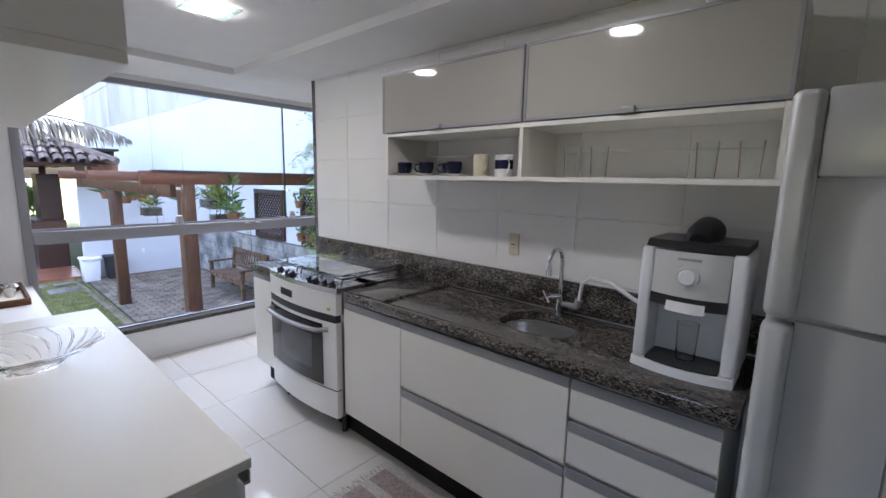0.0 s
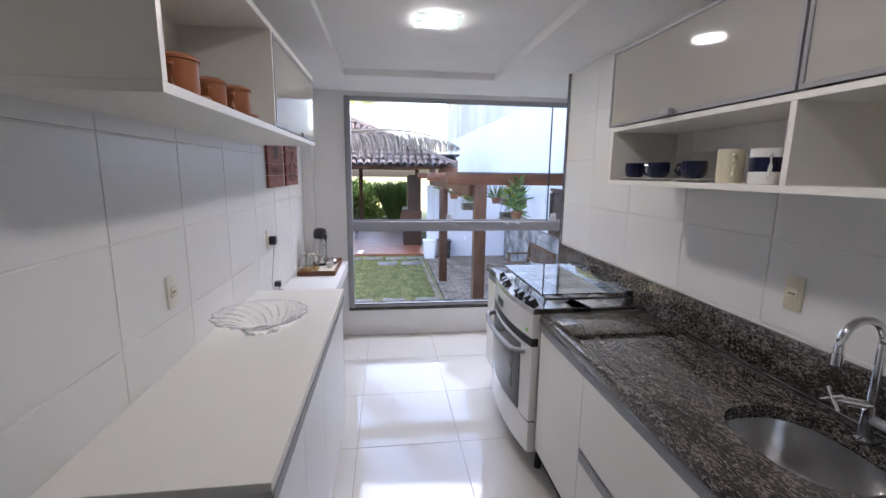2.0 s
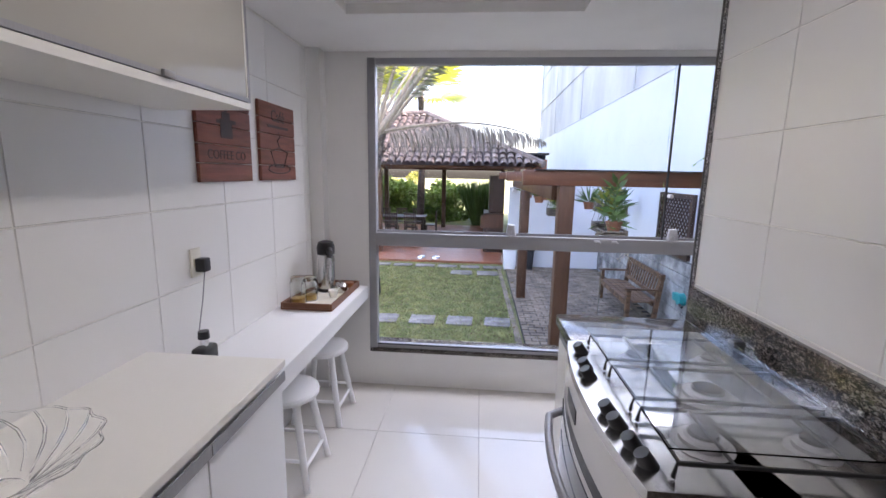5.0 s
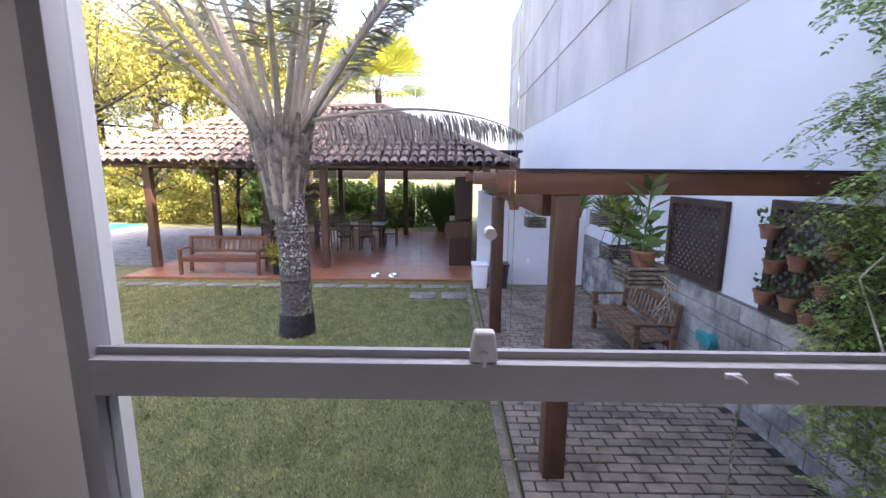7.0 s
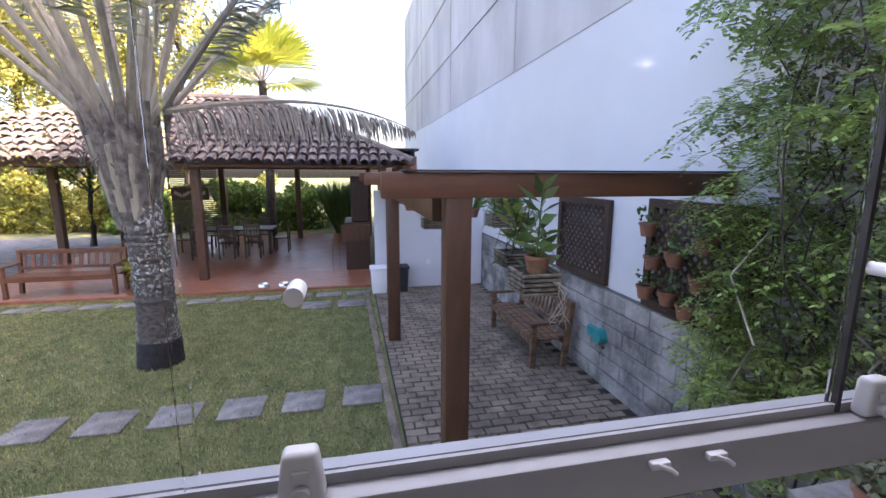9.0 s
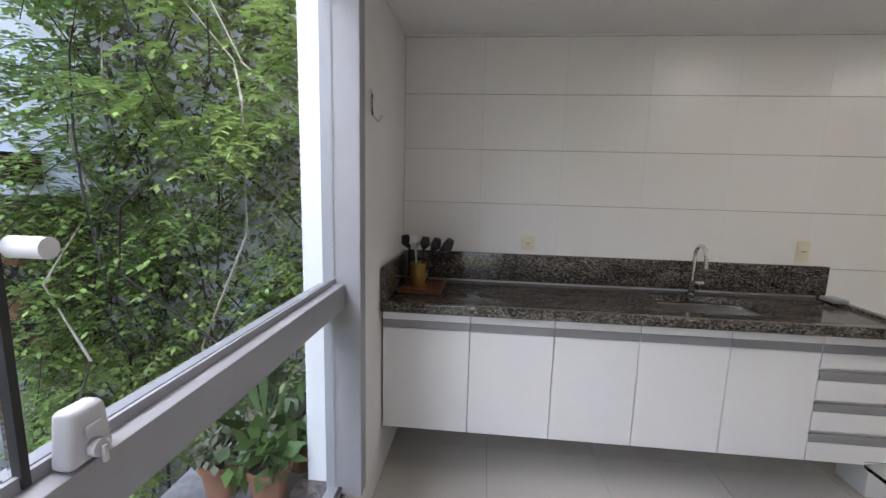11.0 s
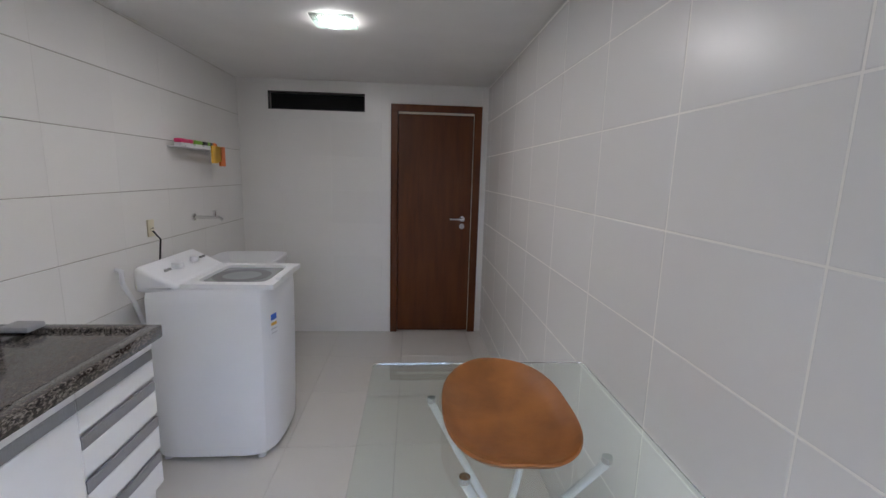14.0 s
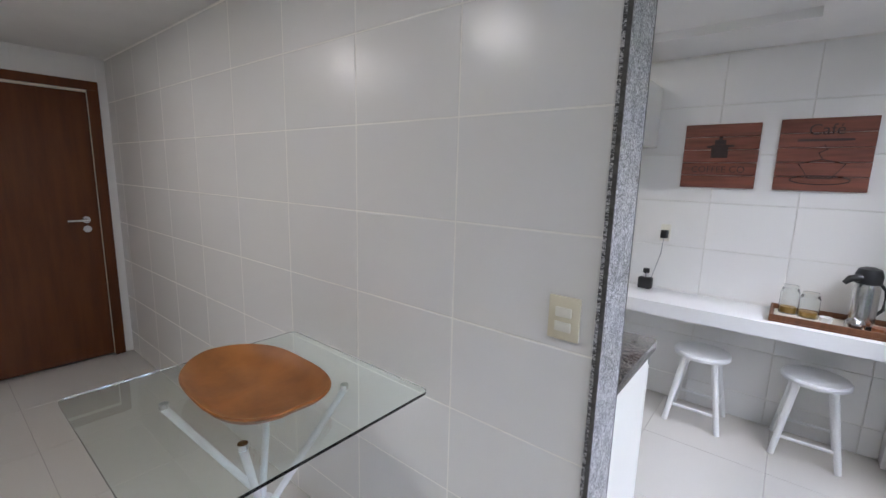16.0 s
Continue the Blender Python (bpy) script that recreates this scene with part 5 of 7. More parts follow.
def laundry_tub():
    t = thing("laundry_tub", (4.02, -0.55, 0.6), "white plastic laundry tub fixed to the wall", "laundry tub")
    x0, x1, ya, yb, z = 3.76, 4.29, -0.85, -0.30, 0.86
    bm = BM()
    def rect(k, zz):
        cx, cy = (x0 + x1) / 2, (ya + yb) / 2
        out = []
        for i in range(32):
            a = 2 * math.pi * i / 32
            c, s = math.cos(a), math.sin(a)
            r = (abs(c) ** 6 + abs(s) ** 6) ** (-1 / 6) * k
            out.append(bm.verts.new((cx + r * c * (x1 - x0) / 2, cy + r * s * (yb - ya) / 2, zz)))
        return out
    rs = [rect(0.7, z - 0.32), rect(0.86, z - 0.28), rect(0.93, z - 0.05), rect(1.0, z - 0.02), rect(1.0, z), rect(0.94, z + 0.004), rect(0.88, z - 0.02), rect(0.78, z - 0.26), rect(0.2, z - 0.28)]
    for a, b in zip(rs, rs[1:]):
        for i in range(32):
            bm.faces.new((a[i], a[(i + 1) % 32], b[(i + 1) % 32], b[i]))
    bm.faces.new(rs[0][::-1])
    bm.faces.new(rs[-1])
    bmesh.ops.recalc_face_normals(bm, faces=bm.faces[:])
    part("basin", bm, M["white_plastic"], t)
    part("drain_pipe", sweep([(4.02, -0.575, 0.54), (4.02, -0.575, 0.3), (4.2, -0.575, 0.25), (4.29, -0.575, 0.25)], 0.022, 12), M["white_plastic"], t)


laundry_tub()
wtap = thing("wall_tap", (4.28, -0.40, 1.18), "long chrome wall tap above the laundry tub", "tap")
part("flange", sweep([(4.295, -0.40, 1.18), (4.285, -0.40, 1.18)], 0.026, 20), M["chrome"], wtap)
part("pipe", sweep([(4.29, -0.40, 1.18), (4.12, -0.40, 1.18), (4.10, -0.40, 1.165)], 0.012, 12), M["chrome"], wtap)
part("lever", add(sweep([(4.15, -0.40, 1.185), (4.15, -0.40, 1.225)], 0.008, 10), sweep([(4.15, -0.42, 1.225), (4.15, -0.38, 1.225)], 0.006, 8)), M["chrome"], wtap)


def wall_rack():
    t = thing("wall_rack", (4.24, -0.4, 1.63), "small white wall rack full of bright brushes", "rack")
    z = 1.645
    part("tray", add(bx(4.18, 4.29, -0.68, -0.13, z, z + 0.008, 0.002, 1), bx(4.175, 4.18, -0.68, -0.13, z, z + 0.014)), M["white_plastic"], t)
    for m_, yy, l in ((("pink", -0.2, 0.1), ("pink", -0.27, 0.07), ("green_p", -0.38, 0.1), ("black", -0.48, 0.06), ("green_p", -0.52, 0.05), ("orange_p", -0.62, 0.06), ("black", -0.56, 0.05))):
        b = thing("cleaning_brush", (4.235, yy, z + 0.0085), "small coloured plastic cleaning brush", "brush", "brushes on the rack")
        part("back", bx(4.21, 4.26, yy - l / 2, yy + l / 2, z + 0.03, z + 0.055, 0.008, 3), M[m_], b)
        part("bristles", bx(4.213, 4.257, yy - l / 2 + 0.006, yy + l / 2 - 0.006, z + 0.0085, z + 0.0298), M["white_plastic"], b)
    for m_, yy, ln in (("yellow", -0.5, 0.09), ("orange_p", -0.62, 0.11), ("yellow", -0.56, 0.08)):
        c = thing("cleaning_cloth", (4.165, yy, z - ln), "bright cloth hanging from the rack", "cloth", "cloths on the rack")
        part("cloth", bx(4.163, 4.174, yy - 0.045, yy + 0.045, z - ln, z + 0.03, 0.003, 1), M[m_], c)


wall_rack()
bn = thing("waste_bin", (4.0, 0.975, 0), "slim white plastic waste bin by the drawers", "bin")
b_ = bx(3.89, 4.11, 0.89, 1.06, 0.0, 0.52, 0.012, 2)
for v in b_.verts:
    k = 0.85 + 0.15 * v.co.z / 0.52
    v.co.x, v.co.y = 4.0 + (v.co.x - 4.0) * k, 0.975 + (v.co.y - 0.975) * k
part("body", b_, M["white_plastic"], bn)
part("lid", bx(3.88, 4.12, 0.88, 1.07, 0.5205, 0.56, 0.012, 3), M["white_plastic"], bn)
part("rim", bx(3.885, 4.115, 0.884, 1.066, 0.49, 0.5, 0.002, 1), M["black"], bn)
single("scouring_sponge", bx(4.1, 4.2, 1.11, 1.19, 0.9325, 0.955, 0.008, 2), M["grey_plastic"], "dark folded cloth on the worktop end", "cloth", at=(4.15, 1.15, 0.9325))

# door and vent
door = thing("door_1", (2.57, YB, 0), "dark red-brown veneered door, closed", "door", kind="structure")
fr = part("door_frame", add(bx(2.147, 2.215, YB - 0.15, YB + 0.018, 0, 2.065, 0.003, 1), bx(2.905, 2.968, YB - 0.15, YB + 0.018, 0, 2.065, 0.003, 1), bx(2.147, 2.968, YB - 0.15, YB + 0.018, 2.0655, 2.128, 0.003, 1)), M["door_wood"], door)
part("leaf", bx(2.218, 2.902, YB - 0.05, YB - 0.012, 0.012, 2.048, 0.002, 1), M["door_wood"], door)
part("gap_strip", add(bx(2.2155, 2.2175, YB - 0.045, YB + 0.006, 0.012, 2.05), bx(2.218, 2.902, YB - 0.045, YB + 0.006, 2.05, 2.0645)), M["paper"], door, "pale door stop edge")
h = part("door_handle", add(sweep([(2.30, YB - 0.012, 1.11), (2.30, YB + 0.045, 1.11), (2.31, YB + 0.05, 1.11), (2.42, YB + 0.05, 1.11)], 0.009, 12), sweep([(2.30, YB - 0.012, 1.11), (2.30, YB - 0.004, 1.11)], 0.026, 24)), M["chrome"], door, "chrome lever handle")
part("lock_rose", sweep([(2.30, YB - 0.012, 1.04), (2.30, YB - 0.002, 1.04)], 0.026, 24), M["chrome"], h)
vent = thing("vent_opening", (3.62, YB, 2.05), "narrow black ventilation slot high in the wall", "vent", kind="structure")
part("frame", add(bx(3.2, 4.036, YB - 0.02, YB + 0.006, 2.048, 2.058), bx(3.2, 4.036, YB - 0.02, YB + 0.006, 2.191, 2.201), bx(3.2, 3.21, YB - 0.02, YB + 0.006, 2.0585, 2.1905), bx(4.026, 4.036, YB - 0.02, YB + 0.006, 2.0585, 2.1905)), M["black"], vent)
part("screen", bx(3.21, 4.026, YB - 0.06, YB - 0.05, 2.0585, 2.1905), M["unlit_black"], vent)

# glass table with the carved bowl
def rounded_plate(x0, x1, y0, y1, z0, z1, r, n=6):
    """A flat plate with rounded corners."""
    pts = []
    for cx, cy, a0 in ((x1 - r, y1 - r, 0), (x0 + r, y1 - r, 90), (x0 + r, y0 + r, 180), (x1 - r, y0 + r, 270)):
        pts += [(cx + r * math.cos(radians(a0 + 90 * i / n)), cy + r * math.sin(radians(a0 + 90 * i / n))) for i in range(n + 1)]
    bm = BM()
    lo, hi = [bm.verts.new((*p, z0)) for p in pts], [bm.verts.new((*p, z1)) for p in pts]
    bm.faces.new(lo[::-1])
    bm.faces.new(hi)
    for i in range(len(pts)):
        j = (i + 1) % len(pts)
        bm.faces.new((lo[i], lo[j], hi[j], hi[i]))
    return bm


gt = thing("glass_table", (2.45, 1.46, 0), "square clear glass table on crossed white metal legs", "table")
g = part("tabletop", rounded_plate(2.098, 2.908, 1.177, 1.982, 0.80, 0.81, 0.022), M["table_glass"], gt, "clear glass top with green edges")
g.visible_shadow = False
tops = [(2.70, 1.424), (2.255, 1.735), (2.636, 1.795), (2.32, 1.365)]
for i, (a, b) in enumerate(tops):
    cx, cy = 2.478, 1.58
    lx, ly = cx - (a - cx) * 0.9, cy - (b - cy) * 0.9
    l = part("leg", sweep([(lx, ly, 0.0), (cx + (i - 1.5) * 0.012, cy + (i % 2 - 0.5) * 0.03, 0.39), (a, b, 0.782)], 0.0115, 14), M["white_paint"], gt, "white metal tube leg")
    part("cap", lathe([(0, 0.0175), (0.014, 0.0175), (0.014, 0.004), (0.012, 0), (0, 0)], 16, (a, b, 0.782)), M["chrome"], l, "chrome cap")
part("hub", lathe([(0, 0.43), (0.03, 0.42), (0.03, 0.36), (0, 0.35)], 20, (2.478, 1.58, 0)), M["white_paint"], gt)


def carved_bowl():
    """An oval dugout bowl with two sawn ends and a hand-cut rim."""
    cx, cy, z = 2.497, 1.578, 0.8105
    bm, n, rings = BM(), 64, []
    prof = [(0.0, 0.0), (0.50, 0.0), (0.74, 0.014), (0.90, 0.034), (0.985, 0.054), (1.0, 0.060), (0.985, 0.064), (0.955, 0.062), (0.90, 0.048), (0.74, 0.030), (0.45, 0.020), (0.0, 0.018)]
    for k, h in prof:
        ring = []
        for i in range(n if k else 1):
            a = 2 * math.pi * i / n
            c, w = math.cos(a), math.sin(a)
            r = k * (abs(c) ** 2.5 + abs(w) ** 2.5) ** (-1 / 2.5) * (1 - 0.07 * max(0, math.cos(a + 0.75)) ** 2.5)
            v, u = 0.188 * r * c, 0.292 * r * w
            u = max(-0.283 * k, min(0.288 * k, u))
            ring.append(bm.verts.new((cx + v, cy + u, z + h + 0.010 * k * abs(w) ** 6 + 0.002 * k * math.sin(5 * a + 2))))
        rings.append(ring)
    for a, b in zip(rings, rings[1:]):
        for i in range(n):
            bm.faces.new(list(dict.fromkeys([a[i % len(a)], a[(i + 1) % len(a)], b[(i + 1) % len(b)], b[i % len(b)]])))
    bmesh.ops.recalc_face_normals(bm, faces=bm.faces[:])
    single("carved_bowl", bm, M["bowl_wood"], "oval carved orange-brown wooden bowl on the glass table", "bowl", at=(cx, cy, z))


carved_bowl()
sw = thing("light_switch", (XP, 2.43, 1.167), "cream double light switch on the tiles", "light switch")
part("plate", bx(XP + 0.004, XP + 0.013, 2.388, 2.472, 1.11, 1.225, 0.003), M["cream_plastic"], sw)
for zz in (1.185, 1.147):
    part("rocker", bx(XP + 0.0132, XP + 0.019, 2.408, 2.452, zz - 0.013, zz + 0.013, 0.003), M["frame_cream"], sw)


# ---- garden ----
GZ = -0.92
M["lawn"] = mat("mown_lawn", (0.19, 0.18, 0.072), 0.95, var=0.2, scale=2.2, bump=1.0, bscale=90, color2=(0.075, 0.095, 0.03), detail=10)
M["blade"] = mat("grass_blades", (0.41, 0.385, 0.17), 0.8, var=0.25, scale=4.5, color2=(0.125, 0.175, 0.055), island=0.6, thin=0.3)
M["paver"] = mat("grey_concrete_paver", (0.255, 0.205, 0.155), 0.85, var=0.35, scale=4.0, bump=0.8, bscale=45, piece=0.11, color2=(0.085, 0.069, 0.053), detail=9, world=True)
M["paver_joint"] = mat("dark_sandy_joint", (0.032, 0.031, 0.022), 0.95, var=0.3, scale=10)
M["stone_step"] = mat("grey_stepping_slab", (0.29, 0.27, 0.25), 0.85, var=0.3, scale=6, bump=0.3, piece=0.1)
M["brick_floor"] = mat("red_brick_paver", (0.34, 0.13, 0.07), 0.33, var=0.2, scale=4, bump=0.3, piece=0.15)
M["block"] = mat("grey_stone_block", (0.44, 0.425, 0.41), 0.85, var=0.35, scale=3.0, bump=1.0, bscale=24, piece=0.12, color2=(0.06, 0.06, 0.062), detail=10, world=True)
M["mortar"] = mat("grey_mortar", (0.17, 0.165, 0.16), 0.9, var=0.2, scale=6, bump=0.3)
M["render_white"] = mat("white_painted_render", (0.66, 0.675, 0.71), 0.8, var=0.03, scale=1.2, bump=0.15, bscale=40)
M["render_grey"] = mat("weathered_grey_render", (0.60, 0.59, 0.59), 0.85, var=0.17, scale=0.9, bump=0.2, bscale=30, stretch=(1, 1, 0.4))
M["timber"] = mat("red_brown_stained_timber", (0.118, 0.053, 0.027), 0.5, var=0.25, scale=3, bump=0.2, bscale=40, stretch=(4, 4, 0.7))
M["timber_h"] = mat("red_brown_beam", (0.165, 0.064, 0.032), 0.45, var=0.22, scale=3, bump=0.2, bscale=40, stretch=(0.6, 4, 4))
M["old_wood"] = mat("weathered_bench_wood", (0.21, 0.115, 0.06), 0.7, var=0.38, scale=5, bump=0.4, bscale=60, stretch=(3, 0.6, 3))
M["crate_wood"] = mat("grey_weathered_slat", (0.27, 0.23, 0.175), 0.8, var=0.4, scale=7, bump=0.4, bscale=60, stretch=(2, 2, 5))
M["dark_wood"] = mat("dark_furniture_wood", (0.055, 0.026, 0.015), 0.45, var=0.2, scale=6, stretch=(1, 1, 4))
M["lattice"] = mat("dark_brown_lattice", (0.062, 0.032, 0.02), 0.65, var=0.25, scale=8, bump=0.2)
M["roof_tile"] = mat("weathered_clay_roof_tile", (0.27, 0.205, 0.165), 0.85, var=0.3, scale=2.5, bump=0.4, bscale=30, color2=(0.10, 0.08, 0.07), island=0.3)
M["terracotta"] = mat("terracotta_pot", (0.33, 0.15, 0.09), 0.75, var=0.2, scale=10, bump=0.2)
M["soil"] = mat("potting_soil", (0.035, 0.025, 0.018), 0.95, var=0.3, scale=40, bump=0.6)
M["leaf"] = mat("green_leaf", (0.12, 0.20, 0.055), 0.4, var=0.3, scale=2.5, color2=(0.05, 0.10, 0.025), island=0.3, thin=0.25)
M["vine_leaf"] = mat("fine_vine_leaf", (0.42, 0.52, 0.17), 0.42, var=0.3, scale=2.0, color2=(0.20, 0.31, 0.08), island=0.4, thin=0.4)
# brown tone standing in for shade deep in the climber
M["vine_shade"] = mat("inner_vine_shade", (0.24, 0.235, 0.13), 0.8, var=0.3, scale=4, island=0.4)
M["fan_leaf"] = mat("sunlit_fan_leaf", (0.50, 0.48, 0.07), 0.5, var=0.25, scale=0.8, color2=(0.22, 0.30, 0.04), island=0.25, thin=0.4)
M["sun_leaf"] = mat("yellow_green_leaf", (0.34, 0.29, 0.05), 0.5, var=0.3, scale=1.0, color2=(0.14, 0.17, 0.03), island=0.4, thin=0.35)
M["hedge_leaf"] = mat("hedge_leaf", (0.19, 0.27, 0.05), 0.5, var=0.35, scale=1.2, color2=(0.07, 0.13, 0.02), island=0.35, thin=0.3)
M["frond"] = mat("palm_leaflet", (0.26, 0.26, 0.17), 0.4, var=0.25, scale=2, color2=(0.10, 0.115, 0.06), island=0.3, thin=0.2)
M["dry_frond"] = mat("dry_palm_leaflet", (0.27, 0.24, 0.20), 0.8, var=0.25, scale=3)
M["rachis"] = mat("pale_palm_stalk", (0.34, 0.30, 0.24), 0.6, var=0.2, scale=6, stretch=(3, 3, 0.6))
M["palm_bark"] = mat("grey_palm_trunk", (0.23, 0.20, 0.175), 0.9, var=0.4, scale=9, bump=0.9, bscale=26, color2=(0.028, 0.025, 0.022))
M["black_bark"] = mat("blackened_bark", (0.022, 0.020, 0.022), 0.9, var=0.3, scale=14, bump=0.8, bscale=30)
M["bark"] = mat("tree_bark", (0.075, 0.058, 0.045), 0.9, var=0.35, scale=8, bump=0.6, bscale=40)
M["teal"] = mat("teal_plastic", (0.01, 0.25, 0.26), 0.4, var=0.1)
M["stone_pot"] = mat("pale_stone_planter", (0.50, 0.44, 0.36), 0.85, var=0.15, scale=8, bump=0.3)
M["water"] = mat("pool_water", (0.05, 0.42, 0.55), 0.08, var=0.1, scale=2, bump=0.2, bscale=3)
M["bamboo"] = mat("dark_reed_screen", (0.14, 0.10, 0.07), 0.7, var=0.3, scale=6, stretch=(0.5, 1, 20))
M["chimney_brick"] = mat("orange_chimney_brick", (0.42, 0.19, 0.11), 0.85, var=0.2, scale=10)



def lichen_mat(name, bark, dark, lichen):
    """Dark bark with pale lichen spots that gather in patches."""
    m = mat(name, bark, 0.9, var=0.4, scale=14, bump=0.9, bscale=30, color2=dark, stretch=(1, 1, 1.8))
    t = m.node_tree
    b = t.nodes["Principled BSDF"]
    base = b.inputs["Base Color"].links[0].from_socket
    tc = t.nodes.new("ShaderNodeTexCoord")
    v = [base]
    for sc_, lo, hi in ((24.0, 0.54, 0.58), (1.7, 0.42, 0.56)):
        n_ = t.nodes.new("ShaderNodeTexNoise")
        n_.inputs["Scale"].default_value, n_.inputs["Detail"].default_value = sc_, 5
        mr = t.nodes.new("ShaderNodeMapRange")
        mr.inputs[1].default_value, mr.inputs[2].default_value = lo, hi
        t.links.new(tc.outputs["Object"], n_.inputs["Vector"])
        t.links.new(n_.outputs["Fac"], mr.inputs[0])
        v.append(mr.outputs[0])
    mu, mx = t.nodes.new("ShaderNodeMath"), t.nodes.new("ShaderNodeMix")
    mu.operation, mx.data_type = "MULTIPLY", "RGBA"
    t.links.new(v[1], mu.inputs[0])
    t.links.new(v[2], mu.inputs[1])
    t.links.new(mu.outputs[0], mx.inputs[0])
    t.links.new(base, mx.inputs[6])
    mx.inputs[7].default_value = (*lichen, 1)
    t.links.new(mx.outputs[2], b.inputs["Base Color"])
    return m


M["palm_trunk"] = lichen_mat("lichen_spotted_trunk", (0.115, 0.10, 0.088), (0.02, 0.018, 0.017), (0.42, 0.42, 0.40))

structure("ground", bx(-160, 160, 3.656, 220, GZ - 0.3, GZ), M["lawn"], "mown green lawn reaching to the trees", "lawn")
structure("ground_under_house", bx(-160, 160, -120, 3.655, GZ - 0.3, GZ - 0.001), M["lawn"], "ground around the house", "ground")
structure("house_base", bx(XL - 2.35, XR + 0.16, -3.35, 3.655, GZ, -0.121), M["render_white"], "white rendered house base", "wall")
# unseen block added to hold the house side and yard in shade
structure("neighbour_wall", bx(4.55, 9.0, -8, 26, GZ, 9.0), M["render_grey"], "unseen tall block added to keep the sun off the yard", "wall")
gwall = structure("garden_wall", bx(4.20, 4.545, 3.657, 25.8, GZ, 3.36), M["render_white"], "tall white painted boundary wall", "wall")
uw = structure("upper_wall", bx(4.215, 4.545, 3.657, 25.8, 3.361, 9.0), M["render_grey"], "weathered grey upper boundary wall with panel seams", "wall")
for zz in (3.36, 4.9, 6.6):
    part("seam", bx(4.19, 4.2145, 3.66, 25.8, zz - 0.015, zz + 0.02), M["render_grey"], uw)
for yy in (10.5, 15.5, 20.5, 25.0):
    part("seam", bx(4.195, 4.2145, yy, yy + 0.05, 3.39, 9.0), M["render_grey"], uw)
bw = structure("block_wall", bx(4.168, 4.198, 4.26, 12.1, GZ, 0.27), M["mortar"], "low grey stone block wall with worn faces", "wall")
structure("end_wall", bx(1.78, 4.19, 12.1, 12.28, GZ, 1.22), M["render_white"], "white garden wall at the end of the paved yard", "wall")
part("socket_plate", bx(2.9, 2.97, 12.09, 12.099, -0.4, -0.3), M["white_plastic"], thing("outdoor_socket", (2.93, 12.09, -0.35), "small white outdoor wall socket", "socket"))

RNG = np.random.default_rng(7)


def quads(name, verts, material, parent=None, label="", category="", kind="stuff", smooth=False):
    """One mesh of separate four-cornered pieces; verts: (n, 4, 3)."""
    n = len(verts)
    me = bpy.data.meshes.new(name)
    me.vertices.add(4 * n)
    me.vertices.foreach_set("co", np.asarray(verts, dtype=np.float32).ravel())
    me.loops.add(4 * n)
    me.loops.foreach_set("vertex_index", np.arange(4 * n, dtype=np.int32))
    me.polygons.add(n)
    me.polygons.foreach_set("loop_start", np.arange(0, 4 * n, 4, dtype=np.int32))
    me.update(calc_edges=True)
    me.materials.append(material)
    ob = new(name, me)
    if parent:
        ob.parent = parent
        ob.location = -ORIGIN[parent]
        ORIGIN[ob] = ORIGIN[parent]
    return tagged(ob, label, category, kind=kind)


def leaf_quads(c, d, length, width, rng):
    """Diamond leaves: bases c (n, 3), directions d (n, 3)."""
    n = len(c)
    d = d / (np.linalg.norm(d, axis=1, keepdims=True) + 1e-9)
    r = rng.normal(size=(n, 3))
    s = np.cross(d, r)
    s /= np.linalg.norm(s, axis=1, keepdims=True) + 1e-9
    L = (length * rng.uniform(0.7, 1.25, n))[:, None]
    W = (width * rng.uniform(0.7, 1.25, n))[:, None]
    nrm = np.cross(s, d) * W * 0.35
    return np.stack([c, c + d * L * 0.45 + s * W + nrm, c + d * L, c + d * L * 0.45 - s * W + nrm], 1)


def blob_leaves(centres, radii, n, rng, length, width, squash=1.0, shell=0.45):
    """Leaves spread through clumps of uneven size."""
    k = rng.integers(0, len(centres), n)
    v = rng.normal(size=(n, 3))
    v /= np.linalg.norm(v, axis=1, keepdims=True)
    r = (rng.uniform(shell ** 3, 1, n) ** (1 / 3))[:, None] * np.asarray(radii)[k][:, None]
    v2 = v * r * np.array([1, 1, squash])
    return leaf_quads(np.asarray(centres)[k] + v2, v + rng.normal(size=(n, 3)) * 0.8 + np.array([0, 0, -0.2]), length, width, rng)


# lawn blades
n = 260000
gx, gy = RNG.uniform(-7.5, 1.66, n), 4.0 + 8.2 * RNG.uniform(0, 1, n) ** 1.3
c = np.stack([gx, gy, np.full(n, GZ)], 1)
d = np.stack([RNG.normal(0, 0.5, n), RNG.normal(0, 0.5, n), np.ones(n)], 1)
quads("grass", leaf_quads(c, d, 0.044, 0.004, RNG), M["blade"], None, "short green and straw coloured lawn grass", "grass")

# leaves fallen on the lawn and the yard
M["fallen"] = mat("dry_fallen_leaf", (0.30, 0.22, 0.11), 0.8, var=0.3, scale=3, color2=(0.11, 0.07, 0.04), island=0.5)
n = 1500
c = np.stack([RNG.uniform(-7.0, 4.1, n), RNG.uniform(4.2, 12.0, n), np.full(n, GZ + 0.034)], 1)
d = np.stack([RNG.normal(0, 1, n), RNG.normal(0, 1, n), RNG.normal(0, 0.12, n)], 1)
quads("fallen_leaves", leaf_quads(c, d, 0.05, 0.012, RNG), M["fallen"], None, "dry brown leaves scattered on lawn and paving", "leaves")

